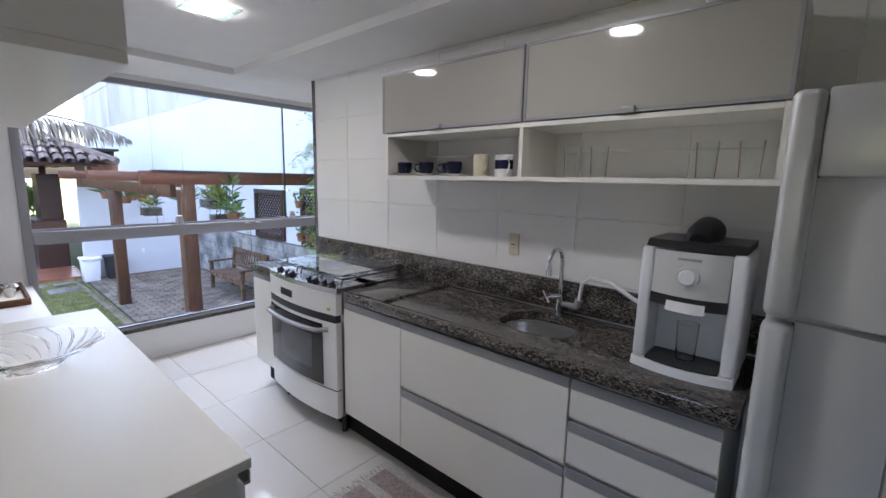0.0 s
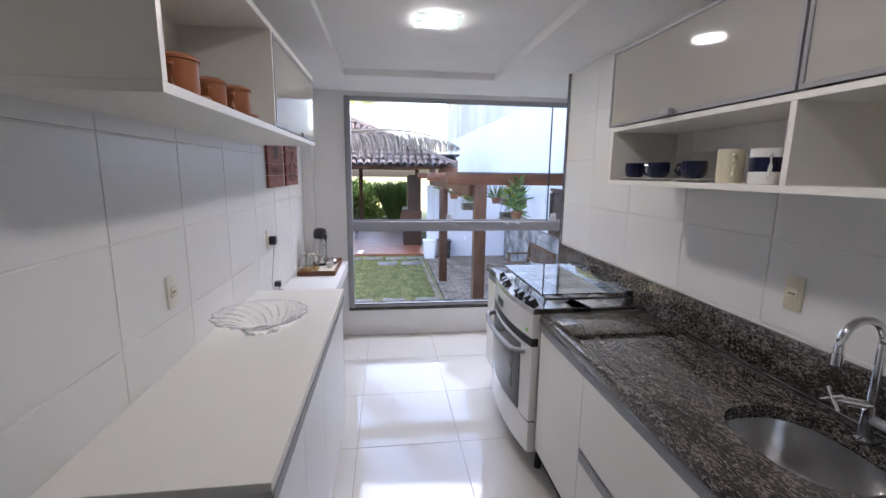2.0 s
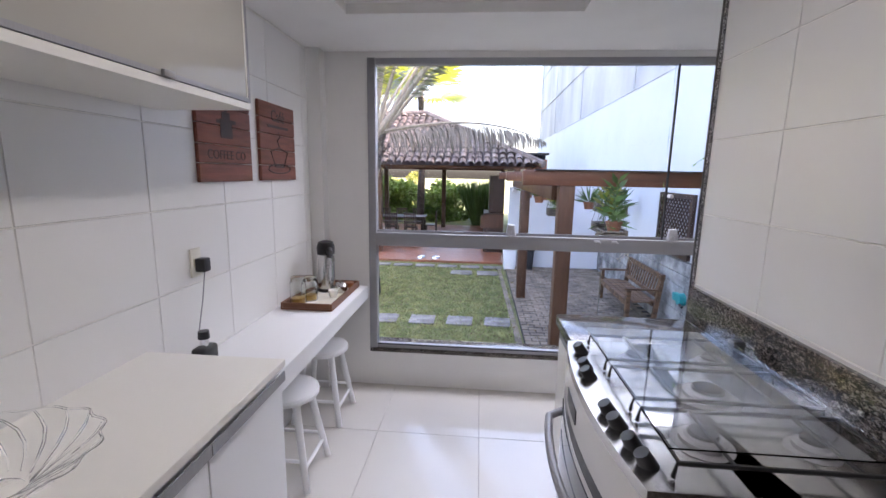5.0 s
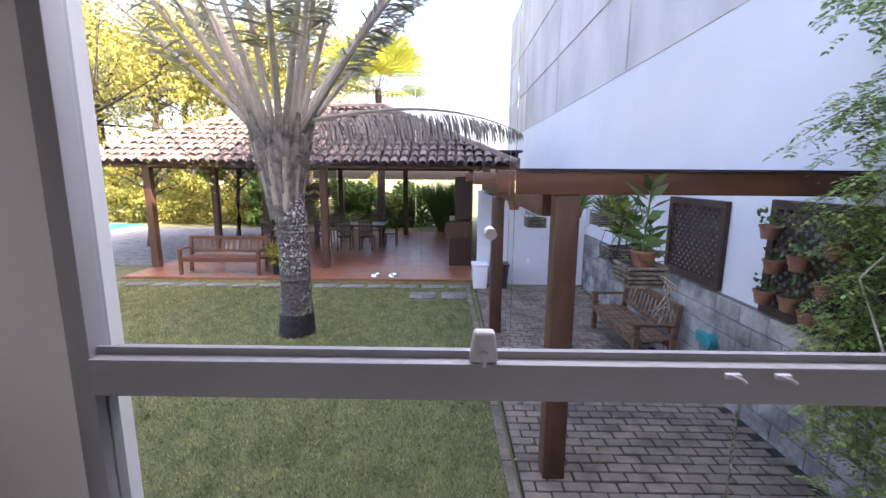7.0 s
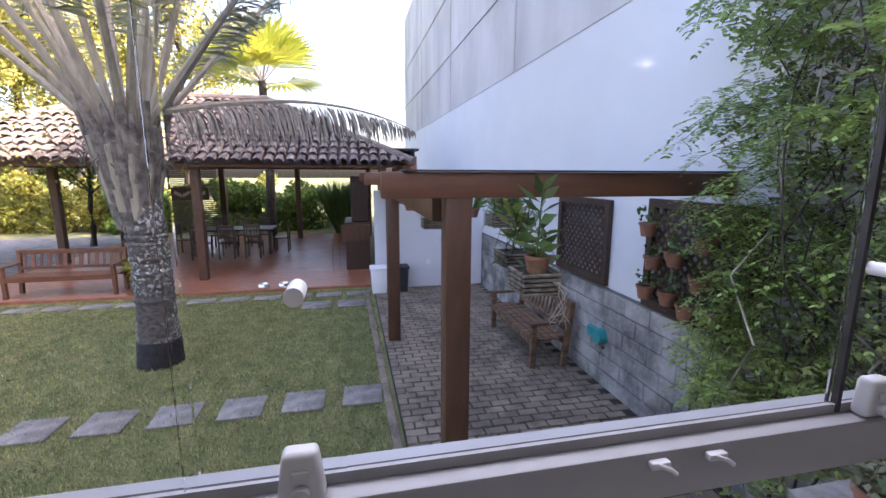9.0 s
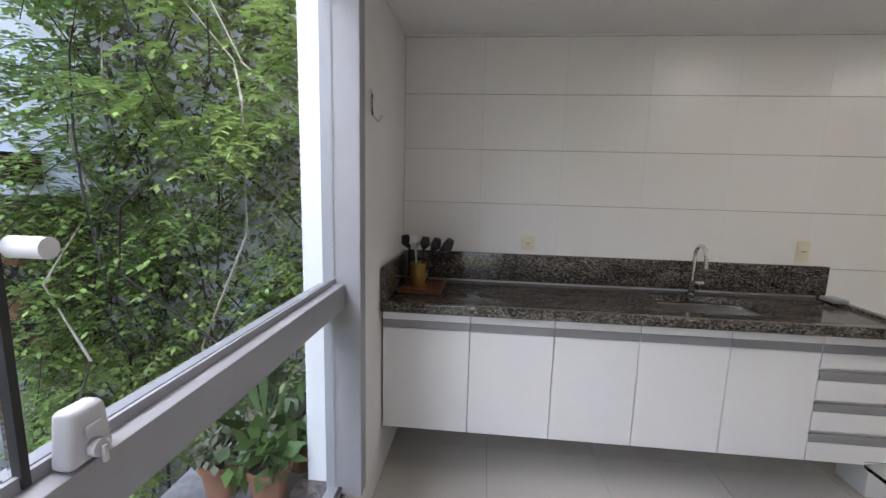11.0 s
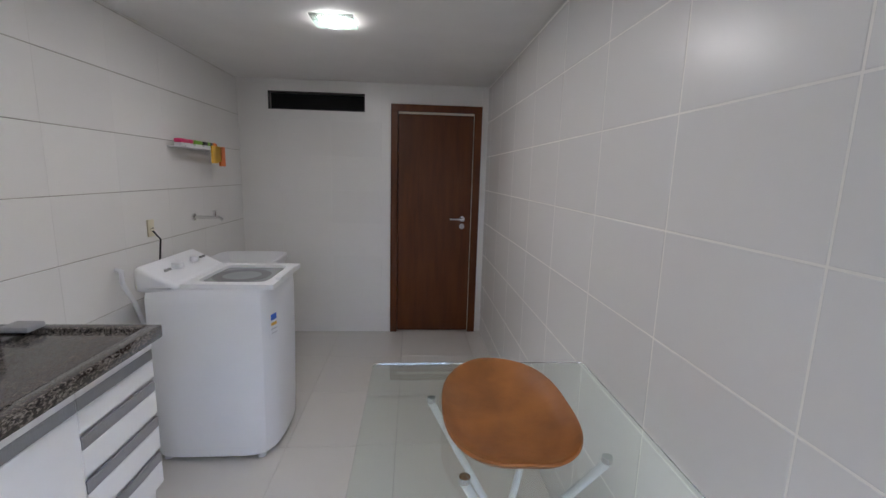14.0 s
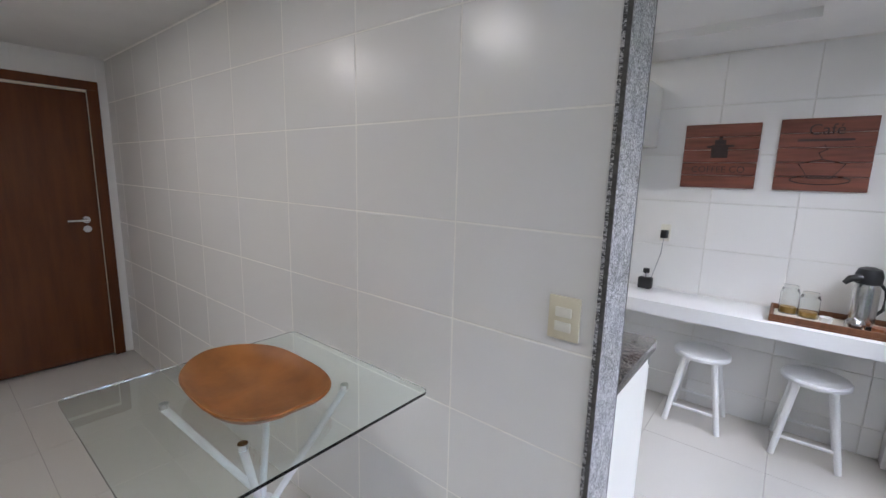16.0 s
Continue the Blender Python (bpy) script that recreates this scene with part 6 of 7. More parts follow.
# stepping slabs
steps = []
for i in range(12):
    steps.append((1.355 - 0.632 * i, 7.52 - 0.012 * i, 0.43, 0.42))
for i in range(14):
    steps.append((1.40 - 0.60 * i, 11.80, 0.50, 0.30))
for x in (0.60, 1.25):
    steps.append((x, 11.1, 0.52, 0.45))
for i in range(8):
    steps.append((-7.3 - 0.7 * i, 11.6 + 0.75 * i, 0.5, 0.42))
SLAB = {}
for i, (x, y, w, h_) in enumerate(steps):
    if (w, h_) not in SLAB:
        SLAB[w, h_] = mesh_of("stepping_stone", bx(-w / 2, w / 2, -h_ / 2, h_ / 2, 0, 0.03, 0.008, 2), M["stone_step"])
    s = tagged(new("stepping_stone", SLAB[w, h_]), "grey square stepping slab set in the lawn", "paving slab", "stepping slabs")
    s.matrix_world = pose(x, y, GZ + 0.001, 0, 0, ((i * 37) % 7 - 3) * 0.8)

# pergola
pg = thing("pergola", (2.0, 8.8, GZ), "red-brown timber pergola over the paved yard", "pergola")
for x, y, top_ in ((2.0, 5.79, 1.418), (1.875, 9.1, 1.24)):
    part("post", bx(x - 0.088, x + 0.088, y - 0.088, y + 0.088, GZ, top_, 0.006), M["timber"], pg)
part("edge_beam", bx(1.85, 2.03, 5.9, 12.05, 1.2405, 1.418, 0.006), M["timber"], pg)
for y in (5.75, 8.95, 12.0):
    part("cross_beam", bx(1.485, 4.198, y - 0.06, y + 0.06, 1.4185, 1.59, 0.008), M["timber_h"], pg)
part("beam_capping", bx(1.62, 4.198, 5.66, 5.84, 1.592, 1.604, 0.002, 1), M["rubber"], pg, "dark capping strip on the front beam")


# benches
def bench(name, at, turn, width, wood, label, backh=0.42, carved=False):
    t = thing(name, (0, 0, 0), label, "bench", "garden benches")
    w, dp, sh = width / 2, 0.5, 0.42
    for sx in (-1, 1):
        x = sx * (w - 0.035)
        part("front_leg", bx(x - 0.035, x + 0.035, -dp / 2, -dp / 2 + 0.07, 0, 0.6, 0.004, 1), M[wood], t)
        b = bx(x - 0.035, x + 0.035, dp / 2 - 0.07, dp / 2, 0, sh + backh, 0.004, 1)
        for v in b.verts:
            if v.co.z > 0.5:
                v.co.y += 0.09
        part("back_leg", b, M[wood], t)
        part("armrest", bx(x - 0.04, x + 0.04, -dp / 2 - 0.03, dp / 2 + 0.02, 0.6005, 0.63, 0.005, 1), M[wood], t)
    part("front_rail", bx(-w + 0.0705, w - 0.0705, -dp / 2 + 0.01, -dp / 2 + 0.05, sh - 0.1, sh - 0.0255, 0.003, 1), M[wood], t)
    part("back_rail", bx(-w + 0.0705, w - 0.0705, dp / 2 - 0.05, dp / 2 - 0.01, sh - 0.1, sh - 0.0255, 0.003, 1), M[wood], t)
    for i in range(5):
        y = -dp / 2 + 0.005 + i * 0.098
        part("seat_slat", bx(-w + (0.071 if i in (0, 4) else 0), w - (0.071 if i in (0, 4) else 0), y, y + 0.088, sh - 0.025, sh, 0.004, 1), M[wood], t)
    for z0, z1 in ((sh + 0.07, sh + 0.13), (sh + backh - 0.09, sh + backh)):
        o = 0.09 * (z0 - 0.4) / 0.4
        part("back_crossrail", bx(-w + 0.0705, w - 0.0705, dp / 2 - 0.055 + o, dp / 2 - 0.015 + o, z0, z1, 0.004, 1), M[wood], t)
    nsl = 13
    for i in range(nsl):
        x = -w + 0.13 + (2 * w - 0.26) * i / (nsl - 1)
        b = bx(x - 0.02, x + 0.02, dp / 2 - 0.043, dp / 2 - 0.027, sh + 0.1305, sh + backh - 0.0905)
        for v in b.verts:
            v.co.y += 0.09 * (v.co.z - 0.4) / 0.4
        if carved and i % 2:
            bmesh.ops.scale(b, vec=(1.9, 1, 1), space=Matrix.Translation((-x, 0, 0)), verts=b.verts[:])
        part("back_slat", b, M[wood], t)
    t.matrix_world = at @ pose(0, 0, 0, 0, 0, turn)
    return t


bench("garden_bench", pose(3.73, 8.52, GZ + 0.001), -90, 1.6, "old_wood", "weathered brown wooden bench against the block wall", 0.46)
bench("garden_bench", pose(-4.35, 12.75, GZ + 0.061), 0, 1.95, "timber_h", "varnished wooden bench with a carved back on the patio", 0.46, True)


# plants
def frond(rng, base, direction, length, droop, n=34, leaf=0.42, width=0.018, hang=0.35, stalk=0.25):
    """A feather palm leaf: its midrib points and its leaflets."""
    p, d = np.array(base, float), np.array(direction, float)
    d /= np.linalg.norm(d)
    pts, step = [p.copy()], length / n
    out = []
    for i in range(n):
        d = d + np.array([0, 0, -droop * step * (0.4 + 1.6 * i / n)])
        d /= np.linalg.norm(d)
        p = p + d * step
        pts.append(p.copy())
        if i / n > stalk:
            side = np.cross(d, [0, 0, 1])
            side /= np.linalg.norm(side) + 1e-6
            l = leaf * math.sin(math.pi * min(1, 0.15 + 0.85 * (i / n - stalk) / (1 - stalk) * 0.9 + 0.08)) ** 0.6
            for s in (-1, 1):
                for k in range(2):
                    v = side * s * rng.uniform(0.6, 1.0) + d * rng.uniform(0.35, 0.9) + np.array([0, 0, -hang * rng.uniform(0.4, 1.6)])
                    v /= np.linalg.norm(v)
                    w = np.cross(v, side * s + np.array([0.01, 0, 0.3]))
                    w /= np.linalg.norm(w) + 1e-6
                    b = p + d * step * rng.uniform(-0.5, 0.5)
                    tip = b + v * l * rng.uniform(0.75, 1.1) + np.array([0, 0, -hang * l * 0.3])
                    m = b + v * l * 0.5
                    out.append([b - w * width * 0.4, m - w * width, tip, m + w * width])
    return pts, out


def palm():
    x, y = -1.24, 8.95
    t = thing("palm_tree", (x, y, GZ), "feather palm with grey ringed trunk on the lawn", "palm tree")
    rng = np.random.default_rng(11)
    prof = []
    for i in range(80):
        z = i * 0.03
        r = 0.25 - 0.03 * math.sin(z * 1.2) + (0.007 if i % 3 == 0 else 0) + 0.006 * rng.normal()
        if z > 1.9: r = 0.22 + 0.01 * (i % 3 == 0)
        prof.append((max(0.05, r), z))
    tr = lathe(prof, 20, (x, y, GZ))
    for v in tr.verts:
        z = v.co.z - GZ
        v.co.x += 0.05 * math.sin(z * 1.1) - 0.045 * z * 0.6 + 0.012 * noise.noise(v.co * 9)
        v.co.y += 0.012 * noise.noise(v.co * 9 + Vector((5, 0, 0)))
    part("trunk", tr, M["palm_trunk"], t)
    base = lathe([(0.277, 0.0), (0.268, 0.1), (0.262, 0.22), (0.258, 0.33), (0.24, 0.36)], 20, (x, y, GZ))
    for v in base.verts:
        z = v.co.z - GZ
        v.co.x += 0.05 * math.sin(z * 1.1) - 0.045 * z * 0.6
        if z > 0.3:
            v.co.z += 0.05 * noise.noise(v.co * 7)
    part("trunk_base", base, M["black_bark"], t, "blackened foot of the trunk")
    cx, cy, cz = x - 0.08, y, GZ + 2.2
    for i in range(46):
        a = i * 2.399
        lev = i / 46
        r0 = 0.13 + 0.17 * lev
        b0 = Vector((cx + r0 * math.cos(a), cy + r0 * math.sin(a), cz - 0.28 + lev * 0.95))
        b1 = b0 + Vector((math.cos(a) * 0.10, math.sin(a) * 0.10, 0.28))
        b2 = b1 + Vector((math.cos(a) * 0.10, math.sin(a) * 0.10, 0.30))
        part("leaf_base", sweep([b0 - Vector((0, 0, 0.2)), b0, b1, b2], [0.085, 0.115, 0.065, 0.03], 7), M["palm_bark" if i % 5 else "rachis"], t)
    part("crown_core", lathe([(0.17, -0.1), (0.20, 0.25), (0.27, 0.60), (0.21, 0.8), (0, 0.88)], 14, (cx, cy, cz - 0.05)), M["palm_bark"], t)
    fibre = leaf_quads(np.stack([cx + rng.normal(0, 0.30, 700), cy + rng.normal(0, 0.25, 700), cz + rng.uniform(0.4, 0.85, 700)], 1), rng.normal(size=(700, 3)) + np.array([0, 0, -0.8]), 0.16, 0.008, rng)
    quads("fibre", fibre, M["palm_bark"], t, "dark ragged fibre")
    allq = []
    for i in range(22):
        a = i * 2.399 + 0.4
        tilt = 0.16 + 0.95 * ((i * 7) % 22) / 22
        dirn = (math.cos(a) * tilt, math.sin(a) * tilt * 0.8, 1.0)
        pts, q = frond(rng, (cx + 0.2 * math.cos(a), cy + 0.17 * math.sin(a), cz + 0.72), dirn, 4.2 + 0.6 * (i % 3), 0.03 + 0.03 * (i % 4), 50, 0.62, 0.015, 0.30, 0.27)
        part("midrib", sweep(pts[::3], [0.045 * (1 - k / 16) + 0.008 for k in range(len(pts[::3]))], 6), M["rachis"], t)
        allq += q
    quads("leaflets", np.array(allq), M["frond"], t, "grey-green narrow leaflets")
    pts, q = frond(rng, (cx + 0.3, cy - 0.1, cz + 0.98), (1.0, 0.1, 0.24), 3.3, 0.17, 70, 0.50, 0.012, 1.5, 0.06)
    part("midrib", sweep(pts[::3], [0.035 * (1 - k / 22) + 0.008 for k in range(len(pts[::3]))], 6), M["rachis"], t)
    quads("dry_leaflets", np.array(q), M["dry_frond"], t, "dry drooping leaflets")


palm()


def fan_palm(x, y, h, label):
    t = thing("fan_palm", (x, y, GZ), label, "palm tree")
    rng = np.random.default_rng(3)
    part("trunk", sweep([(x, y, GZ), (x + 0.1, y, GZ + h * 0.5), (x, y, GZ + h)], [0.2, 0.16, 0.15], 12), M["bark"], t)
    qs = []
    for i in range(20):
        a, e = i * 2.399, 0.0 + 1.35 * ((i * 7) % 20) / 20
        d = np.array([math.cos(a) * math.cos(e), math.sin(a) * math.cos(e), math.sin(e)])
        c0 = np.array([x, y, GZ + h]) + d * 0.9
        s = np.cross(d, [0, 0, 1]); s /= np.linalg.norm(s)
        for k in range(15):
            f = (k / 14 - 0.5) * 2.3
            v = d * math.cos(f) + s * math.sin(f)
            w = np.cross(v, np.cross(d, s)) * 0.085
            tip = c0 + v * 2.0 + np.array([0, 0, -0.2])
            m = c0 + v * 1.2
            qs.append([c0, m - w, tip, m + w])
        part("stalk", sweep([(x, y, GZ + h - 0.1), tuple(c0)], 0.022, 5), M["rachis"], t)
    quads("fan_leaves", np.array(qs), M["fan_leaf"], t, "yellow-green fan leaves")


fan_palm(-1.9, 21.5, 6.0, "tall fan palm with yellow-green leaves behind the pavilion")


def tree(x, y, h, lean, crown, nleaf, leafmat, seed, label, r=0.1, leaf=0.09, spread=1.0):
    t = thing("tree", (x, y, GZ), label, "tree", "garden trees")
    rng = np.random.default_rng(seed)
    top = Vector((x + lean[0], y + lean[1], GZ + h))
    mid = Vector((x + lean[0] * 0.25, y + lean[1] * 0.3, GZ + h * 0.5))
    part("trunk", sweep([(x, y, GZ), tuple((Vector((x, y, GZ)) + mid) / 2 + Vector((0.05, 0, 0))), mid, top], [r * 1.25, r, r * 0.85, r * 0.6], 10), M["bark"], t)
    cs, rs = [], []
    limbs = []
    for i in range(crown):
        a = i * 2.399 + seed
        e = rng.uniform(0.1, 1.0)
        L = rng.uniform(0.6, 1.25) * spread
        st = mid.lerp(top, rng.uniform(0.2, 1.0))
        m1 = st + Vector((math.cos(a) * L * 0.5, math.sin(a) * L * 0.5, L * 0.25 + e * 0.2))
        en = st + Vector((math.cos(a) * L, math.sin(a) * L, L * 0.35 + e * 0.6))
        limbs.append(sweep([st, m1, en], [r * 0.45, r * 0.26, r * 0.08], 6))
        for k in range(3):
            tw = en + Vector(rng.normal(0, 0.35 * spread, 3))
            limbs.append(sweep([m1.lerp(en, 0.4 + 0.2 * k), tw], [r * 0.14, r * 0.04], 4))
            cs.append(tuple(tw))
            rs.append(rng.uniform(0.25, 0.5) * spread)
        cs.append(tuple(en))
        rs.append(rng.uniform(0.25, 0.55) * spread)
    part("limbs", add(*limbs), M["bark"], t)
    quads("crown", blob_leaves(cs, rs, nleaf, rng, leaf, leaf * 0.35, 0.8, 0.1), M[leafmat], t, "loose leafy crown")


tree(-5.55, 9.8, 4.1, (-0.9, 0.2), 22, 5200, "sun_leaf", 5, "small leaning tree with thin yellowing crown beside the lawn", 0.13, 0.075, 2.0)
tree(-9.0, 16.8, 2.6, (0.1, 0.3), 9, 3500, "sun_leaf", 8, "young tree with a light crown behind the pavilion", 0.09, 0.09, 1.0)
tree(-7.3, 19.5, 2.6, (0.1, 0.2), 8, 3000, "leaf", 9, "young tree with a light crown by the pavilion", 0.09, 0.09, 1.0)
for i, (x, y, h, lm) in enumerate(((-24, 34, 7, "sun_leaf"), (-19, 36, 8.5, "sun_leaf"), (-14.5, 33, 7, "sun_leaf"), (-10, 37, 8, "sun_leaf"), (-28, 28, 7, "sun_leaf"), (-16, 28, 5.5, "sun_leaf"), (-34, 38, 9, "sun_leaf"))):
    tree(x, y, h + 4, (0.3, 0.2), 20, 15000, lm, 20 + i, "tall sunlit broadleaf tree at the far garden edge", 0.25, 0.2, 3.0)


def hedge(x0, x1, y0, y1, h, nleaf, m, seed, label):
    rng = np.random.default_rng(seed)
    t = thing("hedge", ((x0 + x1) / 2, y0, GZ), label, "hedge")
    k = int((x1 - x0) * 3)
    cs = [(rng.uniform(x0, x1), rng.uniform(y0, y1), GZ + h * rng.uniform(0.25, 0.8)) for _ in range(k)]
    quads("foliage", blob_leaves(cs, [rng.uniform(0.35, 0.7) for _ in cs], nleaf, rng, 0.17, 0.06, 0.8, 0.3), M[m], t, "dense leaves")
    quads("base_foliage", blob_leaves([(c_[0], c_[1], GZ + 0.35) for c_ in cs], [0.6] * k, nleaf // 2, rng, 0.17, 0.06, 0.7, 0.3), M[m], t)


hedge(-46, -4, 31, 35, 4.2, 50000, "sun_leaf", 33, "tall sunlit shrubs filling the far garden edge")
hedge(-8.5, 2.6, 22.6, 24.2, 2.3, 22000, "hedge_leaf", 31, "dense green hedge behind the pavilion")
hedge(-30, -8.5, 23.5, 26, 2.6, 34000, "sun_leaf", 32, "sunlit yellow-green hedge at the garden edge")
tg = thing("grass_clump", (0.95, 21.3, GZ), "tall clump of fine dark ornamental grass", "ornamental grass")
k = 1400
aa = RNG.uniform(0, 6.28, k)
quads("blades", leaf_quads(np.stack([0.95 + 0.25 * np.cos(aa), 21.3 + 0.25 * np.sin(aa), np.full(k, GZ)], 1), np.stack([np.cos(aa) * RNG.uniform(0, .45, k), np.sin(aa) * RNG.uniform(0, .45, k), np.ones(k)], 1), 1.9, 0.03, RNG), M["leaf"], tg)
structure("pool", bx(-30, -13.5, 18.2, 23.0, GZ + 0.021, GZ + 0.032), M["water"], "turquoise swimming pool beyond the lawn", "pool")
structure("pool_deck", bx(-23, -6.61, 13.8, 21.9, GZ + 0.002, GZ + 0.02), M["stone_step"], "pale stone pool deck", "paving")

# pavilion
pav = thing("pavilion", (-2.2, 16.8, GZ), "open garden pavilion with dark timber posts and clay tiled roof", "pavilion")
ex0, ex1, ey0, ey1, ez = -8.45, 2.62, 13.2, 20.6, 1.72
rx0, rx1, ry, rz = -4.3, -1.0, 16.9, 3.55
for x, y in ((-6.45, 13.4), (-6.3, 16.2), (-6.3, 19.9), (-3.2, 19.9), (-0.6, 19.9), (2.0, 19.9), (-2.05, 13.5), (2.05, 13.3)):
    part("post", bx(x - 0.09, x + 0.09, y - 0.09, y + 0.09, GZ + 0.06, ez - 0.02, 0.008, 1), M["timber"], pav)
for a in ((ex0 + 0.2, ex1 - 0.2, 13.3, 13.45), (ex0 + 0.2, ex1 - 0.2, 19.85, 20.0)):
    part("beam", bx(*a, ez - 0.019, ez + 0.09, 0.006, 1), M["timber_h"], pav)
for a in (ex0 + 0.4, ex1 - 0.6):
    part("beam", bx(a, a + 0.14, 13.46, 19.84, ez - 0.019, ez + 0.09, 0.006, 1), M["timber"], pav)
rf = raw("roof_boards", [(ex0, ey0, ez), (ex1, ey0, ez), (ex1, ey1, ez), (ex0, ey1, ez), (rx0, ry, rz), (rx1, ry, rz)], [(0, 1, 5, 4), (1, 2, 5), (2, 3, 4, 5), (3, 0, 4)], M["dark_wood"])
ro = new("roof", rf)
ro.parent = pav
ro.location = -ORIGIN[pav] + Vector((0, 0, 0.05))
ORIGIN[ro] = ORIGIN[pav]


def roof_tiles(p0, p1, q0, q1, up_n, pitch=0.23, length=0.36):
    """Barrel tiles on a roof plane: eave p0-p1, ridge q0-q1; each course overlaps the one below."""
    p0, p1, q0, q1 = (np.array(v, float) for v in (p0, p1, q0, q1))
    e = (p1 - p0) / np.linalg.norm(p1 - p0)
    mid = (q0 + q1) / 2 - p0
    up = mid - e * mid.dot(e)
    H = np.linalg.norm(up)
    up /= H
    nrm = np.cross(e, up)
    W = np.linalg.norm(p1 - p0)
    a0, a1 = (q0 - p0).dot(e), (q1 - p0).dot(e)
    out = []
    rows_, cols = int(H / length), int(W / pitch)
    for j in range(rows_ + 1):
        v0 = j * length
        for i in range(cols):
            u = (i + 0.5) * pitch
            f = (v0 + length * 0.5) / H
            if f > 1 or u < a0 * f or u > W + (a1 - W) * f:
                continue
            jit = RNG.normal(0, 0.008, 3)
            b = p0 + e * u + up * (v0 - 0.04) + jit
            t_ = b + up * (length + 0.05)
            pr = []
            for base, r, lift in ((b, 0.105, 0.075), (t_, 0.085, 0.035)):
                pr.append([base + e * r * math.cos(g) + nrm * (r * math.sin(g) * 0.8 + lift) for g in (0.0, 0.8, 1.57, 2.34, 3.14)])
            for k_ in range(4):
                out.append([pr[0][k_], pr[0][k_ + 1], pr[1][k_ + 1], pr[1][k_]])
    return out


rt = roof_tiles((ex0 - 0.15, ey0 - 0.12, ez), (ex1 + 0.15, ey0 - 0.12, ez), (rx0, ry, rz), (rx1, ry, rz), 0)
rt += roof_tiles((ex1 + 0.15, ey0 - 0.12, ez), (ex1 + 0.15, ey1, ez), (rx1, ry, rz), (rx1, ry, rz), 0)
rt += roof_tiles((ex0 - 0.15, ey1, ez), (ex0 - 0.15, ey0 - 0.12, ez), (rx0, ry, rz), (rx0, ry, rz), 0)
quads("roof_tiles", np.array(rt) + np.array([0, 0, 0.05]), M["roof_tile"], pav, "weathered barrel roof tiles")
for a, b in (((ex1 + 0.15, ey0 - 0.1, ez + 0.12), (rx1, ry, rz + 0.15)), ((ex0 - 0.15, ey0 - 0.1, ez + 0.12), (rx0, ry, rz + 0.15)), ((rx0, ry, rz + 0.15), (rx1, ry, rz + 0.15))):
    part("ridge_tiles", sweep([a, b], 0.11, 8), M["roof_tile"], pav)
patio = structure("patio", bx(-6.6, 1.72, 12.32, 20.9, GZ, GZ + 0.05), M["brick_floor"], "red brick paved pavilion floor", "patio")
ch_ = thing("chimney", (2.75, 14.6, 1.7), "small orange brick barbecue chimney with a cap", "chimney")
part("stack", bx(2.45, 3.05, 14.4, 15.0, -0.92, 2.02), M["chimney_brick"], ch_)
part("cap", add(bx(2.40, 3.10, 14.35, 15.05, 2.16, 2.22), bx(2.5, 2.58, 14.45, 14.55, 2.0205, 2.16), bx(2.92, 3.0, 14.45, 14.55, 2.0205, 2.16), bx(2.5, 3.0, 14.85, 14.95, 2.0205, 2.16)), M["rubber"], ch_)
gr = thing("grill_cabinet", (1.45, 14.6, GZ), "dark wooden barbecue cabinet under the pavilion roof", "barbecue")
part("body", bx(1.15, 1.75, 13.9, 15.3, GZ + 0.052, 0.35, 0.01, 1), M["dark_wood"], gr)
part("hood", bx(1.3, 1.75, 14.1, 15.1, 0.351, 1.5, 0.02, 1), M["dark_wood"], gr)
part("shelf", bx(1.05, 1.75, 13.85, 13.895, -0.1, 0.3), M["timber"], gr)
scr = thing("reed_screen", (-2.9, 19.4, GZ), "dark reed screen with a patterned sign", "screen")
for i in range(34):
    z = -0.42 + i * 0.069
    part("reed", bx(-4.74, -3.25, 19.4, 19.43, z, z + 0.04), M["bamboo"], scr)
part("sign_board", bx(-4.72, -3.52, 19.36, 19.395, 0.62, 1.06), M["dark_wood"], scr, "dark board with pale triangles")
for i in range(4):
    for k in (0, 1):
        bm, x_, z_ = BM(), -4.60 + i * 0.25, 0.72
        tri = [(x_, z_ + 0.24 * k), (x_ + 0.22, z_ + 0.12), (x_, z_ + 0.12)] if (i + k) % 2 else [(x_ + 0.22, z_ + 0.24 * k), (x_, z_ + 0.12), (x_ + 0.22, z_ + 0.12)]
        f_ = [bm.verts.new((p, 19.352, q)) for p, q in tri]
        g_ = [bm.verts.new((p, 19.358, q)) for p, q in tri]
        bm.faces.new(f_)
        bm.faces.new(g_[::-1])
        for j in range(3):
            bm.faces.new((f_[j], f_[(j + 1) % 3], g_[(j + 1) % 3], g_[j]))
        bmesh.ops.recalc_face_normals(bm, faces=bm.faces[:])
        part("triangle", bm, M["stone_pot"], scr)



def dining_chair():
    t = thing("dining_chair", (0, 0, 0), "dark wooden slat-back dining chair", "chair", "chairs round the table")
    for sx in (-1, 1):
        part("leg", bx(sx * 0.2 - 0.02, sx * 0.2 + 0.02, -0.21, -0.17, 0, 0.43), M["dark_wood"], t)
        part("back_leg", bx(sx * 0.2 - 0.02, sx * 0.2 + 0.02, 0.18, 0.22, 0, 0.98), M["dark_wood"], t)
    part("seat", bx(-0.22, 0.22, -0.22, 0.179, 0.4305, 0.465, 0.006, 1), M["dark_wood"], t)
    for z in (0.6, 0.9):
        part("back_rail", bx(-0.179, 0.179, 0.185, 0.215, z, z + 0.07), M["dark_wood"], t)
    for i in range(5):
        part("slat", bx(-0.15 + i * 0.066, -0.115 + i * 0.066, 0.192, 0.208, 0.6705, 0.8995), M["dark_wood"], t)
    return t


